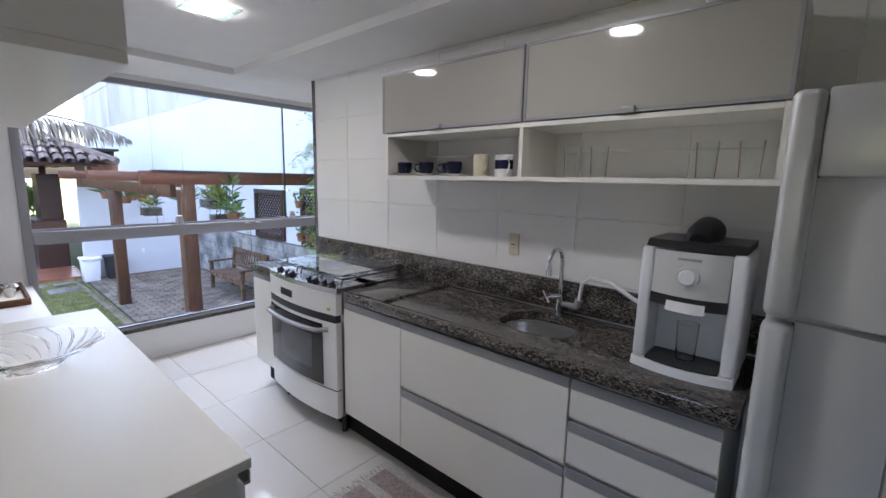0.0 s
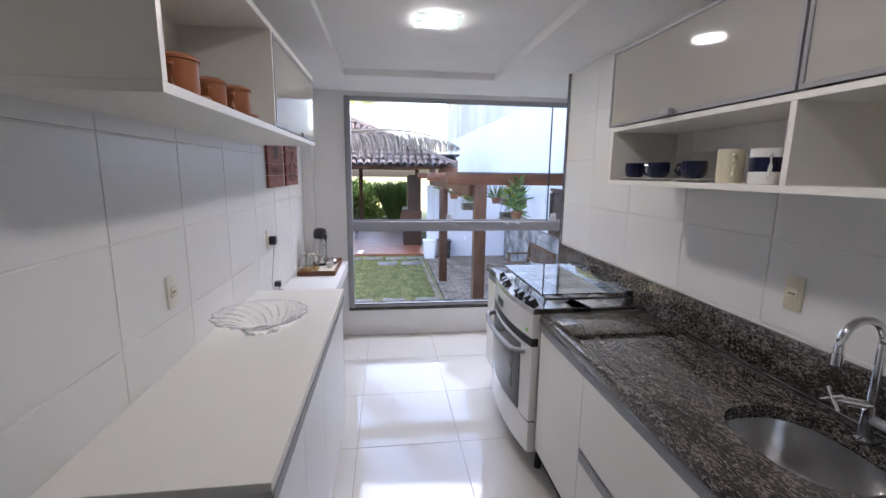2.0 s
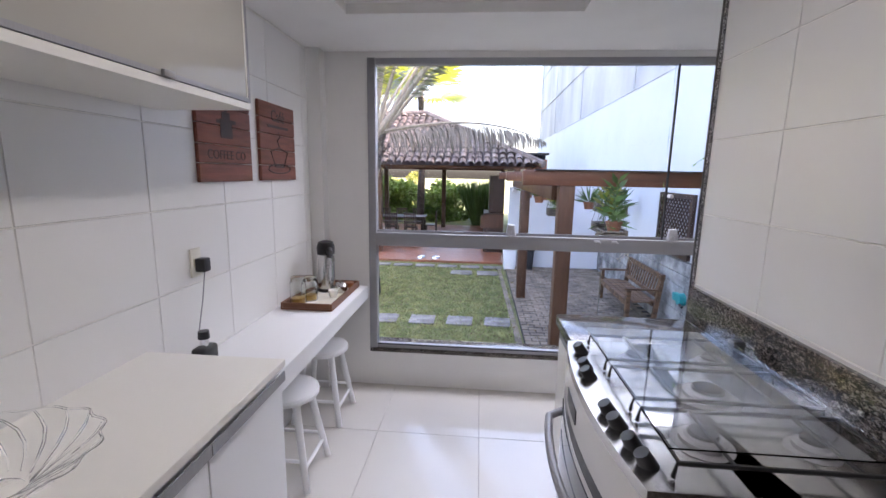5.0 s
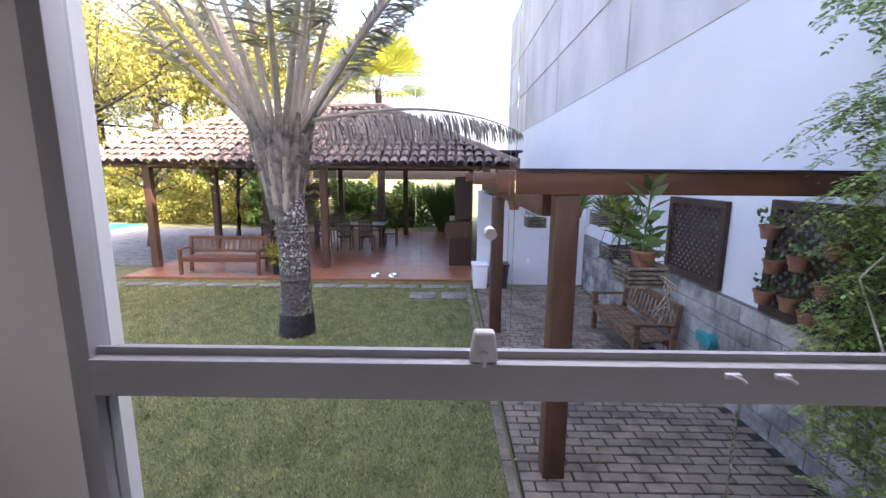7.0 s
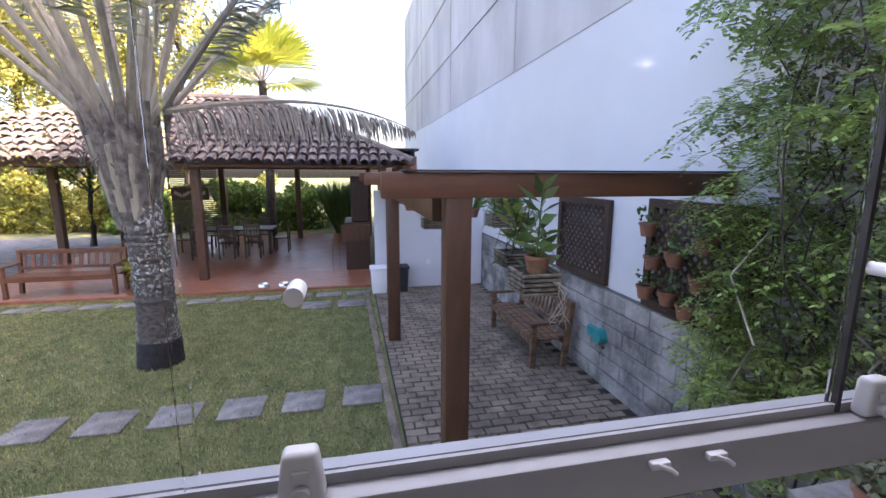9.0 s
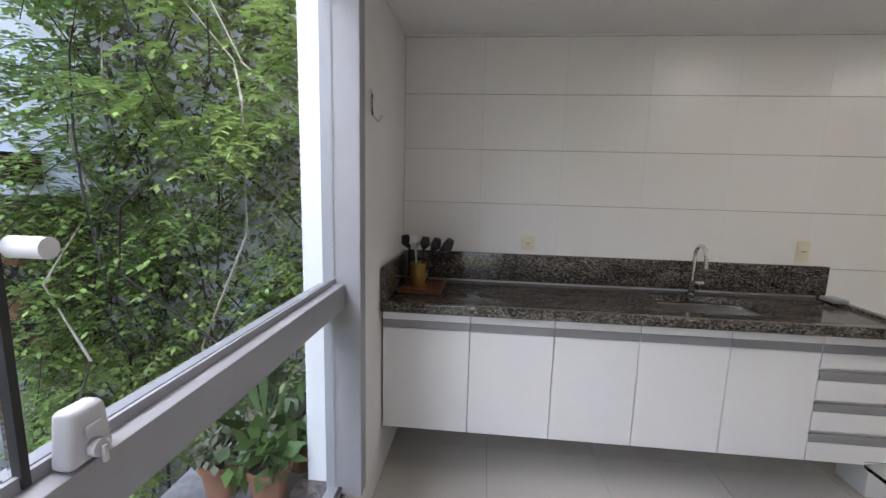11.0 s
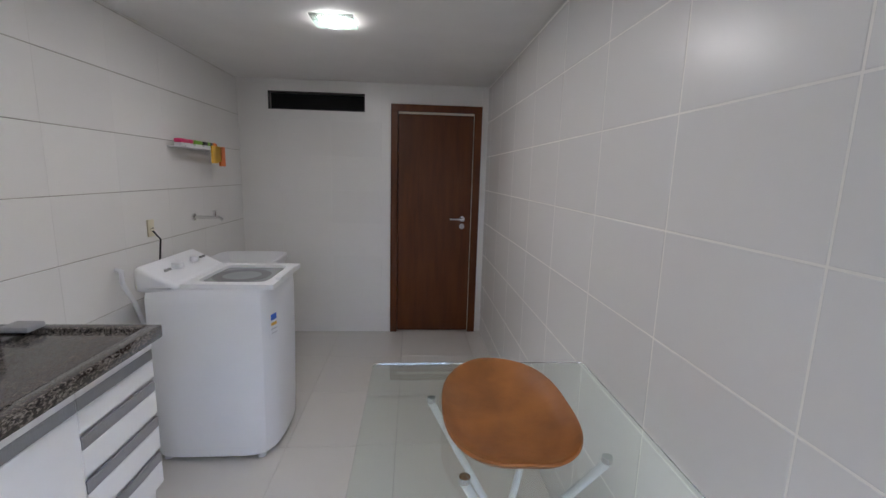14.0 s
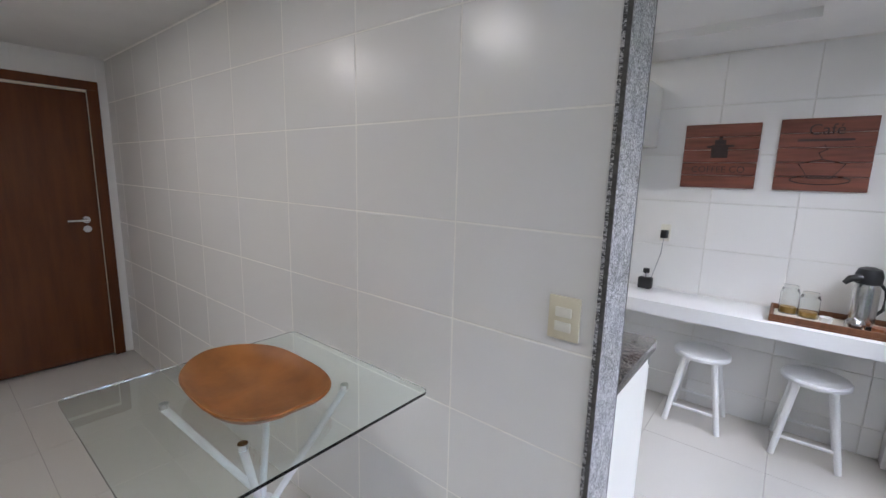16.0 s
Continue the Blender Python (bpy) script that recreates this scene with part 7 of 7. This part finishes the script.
PZ0 = GZ + 0.051
c0 = dining_chair()
c0.matrix_world = pose(-2.9, 16.2, PZ0, 0, 0, 180)
for x, y, r in ((-2.2, 16.2, 180), (-1.5, 16.2, 180), (-2.9, 18.0, 0), (-2.2, 18.0, 0), (-1.5, 18.0, 0), (-0.85, 17.1, -90), (-3.6, 17.1, 90), (-4.4, 15.8, 150), (-4.9, 17.6, 20)):
    copy_thing(c0, pose(x, y, PZ0, 0, 0, r))
dt = thing("dining_table", (-2.2, 17.1, PZ0), "long dark wooden dining table under the pavilion", "table")
part("tabletop", bx(-3.35, -1.05, 16.6, 17.6, PZ0 + 0.72, PZ0 + 0.77, 0.006, 1), M["dark_wood"], dt)
for x in (-3.25, -1.15):
    for y in (16.7, 17.5):
        part("leg", bx(x - 0.04, x + 0.04, y - 0.04, y + 0.04, PZ0, PZ0 + 0.7195), M["dark_wood"], dt)


def flower_pot(x, y, z, r, h, label, plant="bush", seed=1, material="terracotta", nleaf=180, leaf=0.07, lm="leaf", spread=None):
    t = thing("potted_plant", (x, y, z), label, "potted plant", "potted plants")
    rng = np.random.default_rng(seed)
    part("pot", lathe([(0, 0), (r * 0.72, 0), (r * 0.95, h * 0.82), (r * 1.06, h * 0.83), (r * 1.06, h), (r * 0.92, h), (r * 0.9, h * 0.86), (0, h * 0.85)], 24, (x, y, z)), M[material], t)
    part("soil", lathe([(0, h * 0.9), (r * 0.9, h * 0.89), (r * 0.9, h * 0.87)], 16, (x, y, z)), M["soil"], t)
    sp = spread or r * 1.3
    if plant == "bush":
        cs = [(x + rng.normal(0, sp * 0.45), y + rng.normal(0, sp * 0.45), z + h + rng.uniform(0.0, sp)) for _ in range(9)]
        quads("foliage", blob_leaves(cs, [sp * 0.45] * 9, nleaf, rng, leaf, leaf * 0.33, 0.9, 0.1), M[lm], t, "small green leaves", kind="")
    else:
        k = nleaf
        a = rng.uniform(0, 6.28, k)
        e = rng.uniform(0.15, 1.2, k)
        d = np.stack([np.cos(a) * np.cos(e), np.sin(a) * np.cos(e), np.sin(e)], 1)
        quads("foliage", leaf_quads(np.tile([x, y, z + h * 0.9], (k, 1)) + d * 0.02, d, leaf, leaf * 0.06, rng), M[lm], t, "long arching leaves", kind="")
    return t


# the ledge by the window and its pots
structure("planter_ledge", bx(3.15, 4.165, 3.657, 4.25, GZ, 0.2, 0.004), M["block"], "grey stone clad planter ledge", "ledge")
flower_pot(3.27, 3.80, 0.201, 0.085, 0.17, "terracotta pot with a small green succulent", "bush", 2, nleaf=70, leaf=0.09)
flower_pot(3.30, 4.02, 0.201, 0.085, 0.15, "terracotta pot with grey-green foliage", "bush", 3, nleaf=260, leaf=0.045, lm="frond")
flower_pot(3.52, 3.95, 0.201, 0.09, 0.15, "terracotta pot with broad pointed leaves", "rosette", 4, nleaf=14, leaf=0.36)
flower_pot(3.50, 3.76, 0.201, 0.08, 0.14, "terracotta pot with tall soft leaves", "bush", 6, nleaf=80, leaf=0.11)
flower_pot(3.75, 4.05, 0.201, 0.10, 0.17, "terracotta pot with a leafy plant", "bush", 7, nleaf=160, leaf=0.1)


# lattice panels with pots
def lattice(y0, y1, z0, z1, label):
    t = thing("lattice_panel", (4.16, (y0 + y1) / 2, z0), label, "lattice", "lattice panels")
    xa, xb = 4.135, 4.195
    w = 0.085
    part("frame_bottom", bx(xa, xb, y0, y1, z0, z0 + w, 0.004, 1), M["lattice"], t)
    part("frame_top", bx(xa, xb, y0, y1, z1 - w, z1, 0.004, 1), M["lattice"], t)
    for a in (y0, y1 - w):
        part("frame_side", bx(xa, xb, a, a + w, z0 + w + 0.0005, z1 - w - 0.0005, 0.004, 1), M["lattice"], t)
    ya, yb, za, zb = y0 + w, y1 - w, z0 + w, z1 - w
    step = 0.105
    for s, xo in ((1, 0.0), (-1, 0.009)):
        k = -(zb - za)
        while k < yb - ya:
            if s == 1:
                u0, u1 = max(0, k), min(yb - ya, k + zb - za)
                p, q = (ya + u0, za + u0 - k), (ya + u1, za + u1 - k)
            else:
                u0, u1 = max(0, k), min(yb - ya, k + zb - za)
                p, q = (ya + u0, zb - (u0 - k)), (ya + u1, zb - (u1 - k))
            L = math.hypot(q[0] - p[0], q[1] - p[1])
            if L > 0.06:
                bm = bx(0, L, -0.015, 0.015, 0, 0.008)
                ang = math.atan2(q[1] - p[1], q[0] - p[0])
                bm.transform(Matrix.Translation((4.15 + xo, p[0], p[1])) @ Matrix(((0, 0, 1, 0), (math.cos(ang), -math.sin(ang), 0, 0), (math.sin(ang), math.cos(ang), 0, 0), (0, 0, 0, 1))))
                part("slat", bm, M["lattice"], t, smooth=False)
            k += step


lattice(7.25, 8.45, 0.29, 1.29, "dark brown wooden lattice panel on the white wall")
lattice(5.40, 6.60, 0.28, 1.35, "dark brown lattice panel hung with terracotta pots")
i = 0
for y, z in ((6.45, 1.0), (6.35, 0.7), (6.42, 0.40), (6.08, 0.78), (6.12, 0.42), (5.75, 0.95), (5.78, 0.62), (5.62, 0.40), (5.9, 0.36)):
    flower_pot(4.04, y, z, 0.085, 0.13, "small terracotta pot hung on the lattice", "bush", 40 + i, nleaf=26, leaf=0.06)
    i += 1


def crate(x, y, z, s, h, label, seed, nleaf, leaf, tall=False):
    """A slatted crate on chains, with an orchid or a leafy plant."""
    t = thing("hanging_planter", (x, y, z), label, "planter", "hanging planters")
    for k in range(5):
        zz = z + h * k / 5
        for a in (-1, 1):
            part("slat", bx(x - s, x + s, y + a * s - 0.012, y + a * s + 0.012, zz, zz + h / 5 * 0.62, 0.002, 1), M["crate_wood"], t)
            part("slat", bx(x + a * s - 0.012, x + a * s + 0.012, y - s + 0.013, y + s - 0.013, zz + h * 0.05, zz + h * 0.05 + h / 5 * 0.62, 0.002, 1), M["crate_wood"], t)
    part("soil", bx(x - s + 0.014, x + s - 0.014, y - s + 0.014, y + s - 0.014, z, z + h * 0.8), M["soil"], t)
    for a in (-1, 1):
        for b in (-1, 1):
            part("chain", sweep([(x + a * s, y + b * s, z + h * 0.9), (x, y + 0.12, 1.425)], 0.0025, 4), M["rubber"], t)
    rng = np.random.default_rng(seed)
    stems = ((-0.02, -0.05, 0.52, "leaf", 0.17), (0.05, 0.02, 0.20, "leaf", 0.13)) if tall else ((-0.03, 0.0, 0.30, "sun_leaf", 0.17), (0.05, 0.04, 0.22, "leaf", 0.2))
    if tall:
        part("clay_pot", lathe([(0, 0), (0.062, 0), (0.085, 0.095), (0.092, 0.096), (0.092, 0.115), (0.078, 0.115), (0.07, 0.09), (0, 0.09)], 22, (x + 0.02, y, z + h * 0.82)), M["terracotta"], t, "terracotta pot set in the crate")
    for ox, oy, hh, lm, ll in stems:
        bx_, by_ = x + ox, y + oy
        part("stem", sweep([(bx_, by_, z + h * 0.7), (bx_ + 0.02, by_, z + h + hh * 0.5), (bx_ + 0.03, by_ - 0.01, z + h + hh)], 0.007, 6), M["leaf"], t)
        k = int(9 + hh * 26)
        u = np.linspace(0.25, 1, k)
        a = np.arange(k) * 2.399
        c_ = np.stack([bx_ + 0.02 * u + 0.005, by_ * np.ones(k), z + h + u * hh], 1)
        quads("leaves", leaf_quads(c_, np.stack([np.cos(a), np.sin(a), 0.15 + 0.8 * u ** 2], 1), ll, 0.032, rng), M[lm], t, "broad pale green leaves", kind="")
    k = nleaf
    a, e = rng.uniform(0, 6.28, k), rng.uniform(-0.5, 1.0, k)
    d = np.stack([np.cos(a) * np.cos(e), np.sin(a) * np.cos(e), np.sin(e)], 1)
    quads("foliage", leaf_quads(np.tile([x, y, z + h], (k, 1)) + rng.normal(0, s * 0.4, (k, 3)) * [1, 1, 0.2] + d * 0.03, d, leaf * 0.5, 0.012, rng), M["leaf"], t, "arching green leaves", kind="")
    roots = [sweep([(x + rng.uniform(0, s), y - s, z + h * 0.7), (x + s * rng.uniform(0.6, 1.5), y - s - 0.05, z + 0.02), (x + s * rng.uniform(0.3, 1.3), y - s - 0.03, z - rng.uniform(0.05, 0.22)), (x + s * rng.uniform(0.2, 1.6), y - s, z - rng.uniform(0.1, 0.28))], 0.0028, 4) for _ in range(6 if tall else 2)]
    part("aerial_roots", add(*roots), M["stone_pot"], t, "pale hanging roots")


crate(2.49, 5.56, 0.795, 0.135, 0.155, "weathered slatted wooden planter with a tall leafy stem", 51, 10, 0.2, True)
crate(2.56, 6.08, 0.86, 0.13, 0.12, "weathered slatted wooden planter with broad leaves", 52, 14, 0.45)
crate(3.0, 7.6, 0.98, 0.16, 0.15, "weathered slatted wooden planter with orchid leaves", 53, 40, 0.5)
crate(3.35, 8.3, 0.9, 0.16, 0.15, "weathered slatted wooden planter with long leaves", 55, 40, 0.6)
crate(2.55, 9.6, 0.72, 0.15, 0.16, "small slatted hanging planter with trailing leaves", 54, 30, 0.35)
for j, (x, y, z) in enumerate(((2.35, 10.6, 0.92), (2.6, 11.2, 0.95), (2.9, 11.6, 0.9), (2.2, 11.5, 0.98), (3.3, 9.9, 0.85), (3.8, 9.6, 0.8))):
    pp = flower_pot(x, y, z, 0.12, 0.15, "terracotta pot hung under the pergola", "rosette", 60 + j, nleaf=34, leaf=0.38)
    part("hanger", sweep([(x, y, z + 0.13), (x, y, 1.42)], 0.004, 4), M["rubber"], pp)
flower_pot(-3.05, 12.75, GZ + 0.051, 0.14, 0.3, "dark pot with a variegated leafy plant by the bench", "bush", 71, "black", 260, 0.16, "sun_leaf", 0.3)
sp_ = flower_pot(-6.2, 10.4, GZ, 0.40, 0.42, "pale stone planter with thin stems and spiky tufts", "rosette", 72, "stone_pot", 12, 0.3, "leaf")
Rs = np.random.default_rng(72)
for k in range(7):
    a = k * 0.9
    tip = (-6.2 + 0.5 * math.cos(a) * (0.4 + 0.1 * k), 10.4 + 0.4 * math.sin(a), GZ + 0.9 + 0.13 * k)
    part("stem", sweep([(-6.2 + 0.1 * math.cos(a), 10.4 + 0.1 * math.sin(a), GZ + 0.38), (-6.2 + 0.28 * math.cos(a), 10.4 + 0.2 * math.sin(a), GZ + 0.7), tip], [0.016, 0.013, 0.01], 6), M["bark"], sp_)
    d_ = Rs.normal(size=(26, 3)) + np.array([0, 0, 0.35])
    quads("tuft", leaf_quads(np.tile(tip, (26, 1)), d_, 0.26, 0.010, Rs), M["leaf"], sp_, "narrow spiky leaves", kind="")
for k in (0, 1):
    x_ = -0.62 + 0.42 * k
    single("pet_bowl", lathe([(0, 0.01), (0.085, 0.012), (0.10, 0.055), (0.108, 0.056), (0.125, 0.0), (0.0, 0.0)], 24, (x_, 12.62, GZ + 0.0585)), M["steel"], "round steel pet bowl on the brick patio", "pet bowl", at=(x_, 12.62, GZ + 0.0585))

for x, m_, lab in ((1.83, "white_plastic", "white pedal waste bin by the garden wall"), (2.28, "rubber", "dark grey waste bin by the garden wall")):
    b = thing("waste_bin", (x, 11.85, GZ), lab, "bin", "garden bins")
    o = bx(x - 0.17, x + 0.17, 11.7, 12.04, GZ, GZ + 0.5, 0.02, 2)
    for v in o.verts:
        k_ = 0.85 + 0.15 * (v.co.z - GZ) / 0.5
        v.co.x = x + (v.co.x - x) * k_
    part("body", o, M[m_], b)
    part("lid", bx(x - 0.19, x + 0.19, 11.68, 12.06, GZ + 0.5005, GZ + 0.56, 0.02, 2), M[m_], b)
hr = thing("hose_reel", (4.1, 7.3, -0.32), "teal plastic hose reel fixed to the block wall", "hose reel")
part("drum", sweep([(4.162, 7.22, -0.3), (4.06, 7.22, -0.3)], [0.10, 0.085], 20), M["teal"], hr)
part("bracket", bx(4.08, 4.162, 7.3, 7.46, -0.36, -0.24, 0.01, 2), M["teal"], hr)
part("nozzle", sweep([(4.06, 7.14, -0.36), (4.06, 7.06, -0.38)], 0.018, 8), M["rubber"], hr)


# climbing plant beside the window
def climber():
    rng = np.random.default_rng(77)
    t = thing("climbing_plant", (3.8, 4.7, 0.2), "dense climbing plant with fine feathery leaves by the window", "climbing plant")
    leaves, twigs = [], []

    def spray(p, d, length, sag, leaf):
        """A hanging shoot with feathered leaves along it."""
        n_ = max(4, int(length / 0.055))
        pts = [tuple(p)]
        for i in range(n_):
            d = d + np.array([0, 0, -sag]) + rng.normal(0, 0.10, 3)
            d = d / np.linalg.norm(d)
            p = p + d * length / n_
            if p[0] > 4.17:
                p[0], d[0] = 4.17, -abs(d[0])
            if p[1] < 3.88:
                p[1], d[1] = 3.88, abs(d[1])
            pts.append(tuple(p))
            for q in range(2):
                a = rng.uniform(0, 6.28)
                g = np.array([math.cos(a), math.sin(a), rng.uniform(-0.5, 0.35)])
                b, L = p.copy(), leaf * rng.uniform(0.7, 1.2)
                for k in range(5):
                    g = g + np.array([0, 0, -0.13])
                    g = g / np.linalg.norm(g)
                    b = b + g * L / 5
                    if b[1] < 3.74:
                        break
                    w = np.cross(g, [0, 0, 1.0]) + 1e-4
                    w = w / np.linalg.norm(w)
                    for sg in (-1, 1) if k < 4 else (-1, 0, 1):
                        v = (w * sg + g * (0.55 if sg else 1.0)) + rng.normal(0, 0.16, 3)
                        v = v / np.linalg.norm(v)
                        u = np.cross(v, np.array([0.2, 0.1, 1.0]))
                        u = u / (np.linalg.norm(u) + 1e-6)
                        l = L * rng.uniform(0.25, 0.36)
                        leaves.append([b, b + v * l * 0.45 + u * l * 0.28, b + v * l, b + v * l * 0.45 - u * l * 0.28])
        twigs.append(sweep(pts[::2] if len(pts) > 5 else pts, 0.0022, 3))

    for i in range(150):
        y = 3.9 + 1.5 * rng.uniform() ** 1.1
        z = rng.uniform(0.35, 3.5) if y < 4.9 else rng.uniform(0.85, 3.4)
        spray(np.array([4.14 - 0.28 * rng.uniform(), y, z]), np.array([-rng.uniform(0.1, 0.6), rng.normal(0.1, 0.6), rng.uniform(-0.2, 0.5)]), rng.uniform(0.3, 0.65), 0.18, 0.15)
    for i in range(15):
        spray(np.array([4.05 - 0.25 * rng.uniform(), rng.uniform(4.8, 5.35), rng.uniform(1.3, 3.3)]), np.array([-0.15, rng.uniform(0.4, 1.0), rng.uniform(-0.1, 0.5)]), rng.uniform(0.5, 0.9), 0.13, 0.13)
    for i in range(34):
        spray(np.array([4.08 - 0.28 * rng.uniform(), rng.uniform(4.7, 5.5), rng.uniform(0.3, 1.7)]), np.array([-0.25, rng.normal(0.1, 0.4), rng.uniform(-0.3, 0.3)]), rng.uniform(0.4, 0.8), 0.22, 0.14)
    for i in range(16):
        spray(np.array([4.0 - 0.2 * rng.uniform(), rng.uniform(4.5, 5.5), rng.uniform(0.3, 0.9)]), np.array([-0.3, rng.normal(0, 0.4), 0.0]), rng.uniform(0.6, 1.1), 0.3, 0.13)
    quads("leaflets", np.array(leaves), M["vine_leaf"], t, "fine paired green leaflets")
    part("twigs", add(*twigs), M["bark"], t, "thin brown twigs")
    # extra brown leaves near the wall paint the shade inside the growth
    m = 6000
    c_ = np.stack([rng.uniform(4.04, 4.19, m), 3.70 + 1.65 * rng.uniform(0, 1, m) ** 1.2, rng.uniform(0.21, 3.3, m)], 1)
    quads("inner_growth", leaf_quads(c_, rng.normal(size=(m, 3)) + np.array([0, 0, -0.6]), 0.07, 0.014, rng), M["vine_shade"], t, "brown tangled leaves near the wall, coloured for the shade inside the growth")
    for i in range(15):
        x, y = rng.uniform(3.75, 4.1), rng.uniform(3.8, 5.2)
        pts = [(x, y, GZ if i % 2 else 0.2)]
        for k in range(9):
            x, y = min(4.13, max(3.6, x + rng.normal(0, 0.12))), min(5.3, max(3.75, y + rng.normal(0, 0.2)))
            pts.append((x, y, 0.25 + 0.36 * k + rng.normal(0, 0.06)))
        part("stem", sweep(pts, [0.009 - 0.0007 * k for k in range(10)], 6), M["stone_pot" if i % 3 == 0 else "bark"], t)


climber()


# ---- tiles, last ----
PZ, SZ = 0.303, 1.383
tiled(wall_west, (XL, 0, 0), (0, 1, 0), (0, 0, 1), -0.15, YW - 0.095, 0, ZC, 0.223, 0.441, SZ, PZ, M["tile"], 0.0035)
tiled(wall_partition, (XK, 0, 0), (0, -1, 0), (0, 0, 1), -YE + 0.02, 1.3, 0, ZC, -0.259, 0.456, SZ, PZ, M["tile"])
tiled(wall_partition, (XP, 0, 0), (0, 1, 0), (0, 0, 1), YB, YE - 0.022, 0, ZC, 1.61, 0.456, SZ, PZ, M["tile"], 0.0052, depth=0.001)
tiled(wall_east, (XR, 0, 0), (0, -1, 0), (0, 0, 1), -(YW - 0.035), -YB, 0, ZC + 0.05, -1.67, 0.447, SZ, PZ, M["tile"], (0.0003, 0.0024), depth=0.003)
tiled(wall_south_laundry, (0, YB, 0), (-1, 0, 0), (0, 0, 1), -XR, -XP, 0, ZC, -3.052, 0.45, SZ - 0.03, PZ, M["tile"], 0.0003, depth=0.0012, holes=[(-2.97, -2.145, 0, 2.13), (-4.036, -3.2, 2.048, 2.201)])
tiled(wall_north, (0, YW, 0), (-1, 0, 0), (0, 0, 1), -3.31, 0.05, 0, 0.253, -0.702, 0.453, 0.13, PZ, M["tile"])
tiled(wall_north, (0, YW, 0), (-1, 0, 0), (0, 0, 1), -0.234, 0.05, 0.253, ZC, -0.702, 0.453, SZ, PZ, M["tile"])
tiled(wall_north, (0, YW - 0.035, 0), (-1, 0, 0), (0, 0, 1), -XR, -3.31, 0, ZC, -XR, 0.45, SZ, PZ, M["tile"])
M["floor_grout"] = mat("pale_floor_grout", (0.50, 0.475, 0.43), 0.6, var=0.08, scale=12)
floor = single("floor", bx(XL, XR, -3.2, 3.49, -0.0039, -0.0036), M["floor_grout"], "polished pale porcelain floor tiles with thin joints", "floor", kind="structure", smooth=False)
tiled(floor, (0, 0, -0.0036), (1, 0, 0), (0, 1, 0), XL, XK, -3.2, YW, 1.03, 0.605, 2.31, 0.605, M["floor"], 0.002, name="floor_tile")
tiled(floor, (0, 0, -0.0036), (1, 0, 0), (0, 1, 0), XP, XR, YB, YW, 1.03, 0.605, 2.31, 0.605, M["floor"], 0.001, name="floor_tile")
tiled(floor, (0, 0, -0.0036), (1, 0, 0), (0, 1, 0), XK, XP, YE, YW, 1.03, 0.605, 2.31, 0.605, M["floor"], 0.002, name="floor_tile")

# ---- outdoor pieces, last ----
paving = structure("paving", bx(1.72, 4.166, 3.657, 12.1, GZ + 0.001, GZ + 0.012), M["paver_joint"], "worn grey concrete pavers with dark joints", "paving")
PAVER = mesh_of("paver", bx(-0.101, 0.101, -0.050, 0.050, -0.008, 0.012, 0.005, 1), M["paver"], False)
far_pavers, Rv = [], random.Random(5)
r = 0
y = 4.32
while y < 12.06:
    x = 1.84 + (0.11 if r % 2 else 0)
    if r % 2:
        far_pavers.append(pose(1.785, y, GZ + 0.012) @ Matrix.Diagonal((0.46, 1, 1, 1)))
    while x < 4.08:
        dz, rot = Rv.uniform(-0.004, 0.004), Rv.uniform(-2.2, 2.2)
        m = pose(x, y, GZ + 0.012 + dz, 0, 0, rot)
        if 5.6 < y < 8.9 and not (1.9 < x < 2.1 and 5.68 < y < 5.9):
            ob = new("paver", PAVER)
            ob.parent = paving
            ob.matrix_local = m
        else:
            far_pavers.append(m)
        x += 0.22
    y += 0.118
    r += 1
bm = BM()
for m in far_pavers:
    vs = [bm.verts.new(m @ Vector(p)) for p in ((-0.105, -0.055, -0.006), (0.105, -0.055, -0.006), (0.105, 0.055, -0.006), (-0.105, 0.055, -0.006), (-0.1, -0.05, 0.012), (0.1, -0.05, 0.012), (0.1, 0.05, 0.012), (-0.1, 0.05, 0.012))]
    for f in ((4, 5, 6, 7), (0, 1, 5, 4), (1, 2, 6, 5), (2, 3, 7, 6), (3, 0, 4, 7)):
        bm.faces.new([vs[k] for k in f])
tagged(part("far_pavers", bm, M["paver"], paving, smooth=False), kind="stuff")
KERB = mesh_of("edge_stone", bx(-0.045, 0.045, -0.22, 0.22, -0.01, 0.018, 0.006, 1), M["paver"], False)
for k in range(17):
    ob = new("edge_stone", KERB)
    ob.parent = paving
    ob.matrix_local = pose(1.675 - 0.007 * k, 4.35 + 0.45 * k, GZ + 0.01, 0, 0, 1.2)
BLOCK = mesh_of("block", bx(-0.012, 0.012, -0.196, 0.196, -0.092, 0.092, 0.005, 1), M["block"], False)
for j in range(6):
    for k in range(20):
        yy = 4.46 + 0.4 * k + (0.2 if j % 2 else 0)
        if yy < 11.95:
            ob = new("block", BLOCK)
            ob.parent = bw
            ob.matrix_local = pose(4.162 + Rv.uniform(-0.003, 0.003), yy, GZ + 0.1 + 0.195 * j)
BRICK = mesh_of("brick", bx(-0.148, 0.148, -0.072, 0.072, 0, 0.008, 0.003, 1), M["brick_floor"], False)
for j in range(11):
    for k in range(27):
        ob = new("brick", BRICK)
        ob.parent = patio
        ob.matrix_local = pose(-6.4 + 0.304 * k + (0.152 if j % 2 else 0), 12.42 + 0.15 * j, GZ + 0.05)
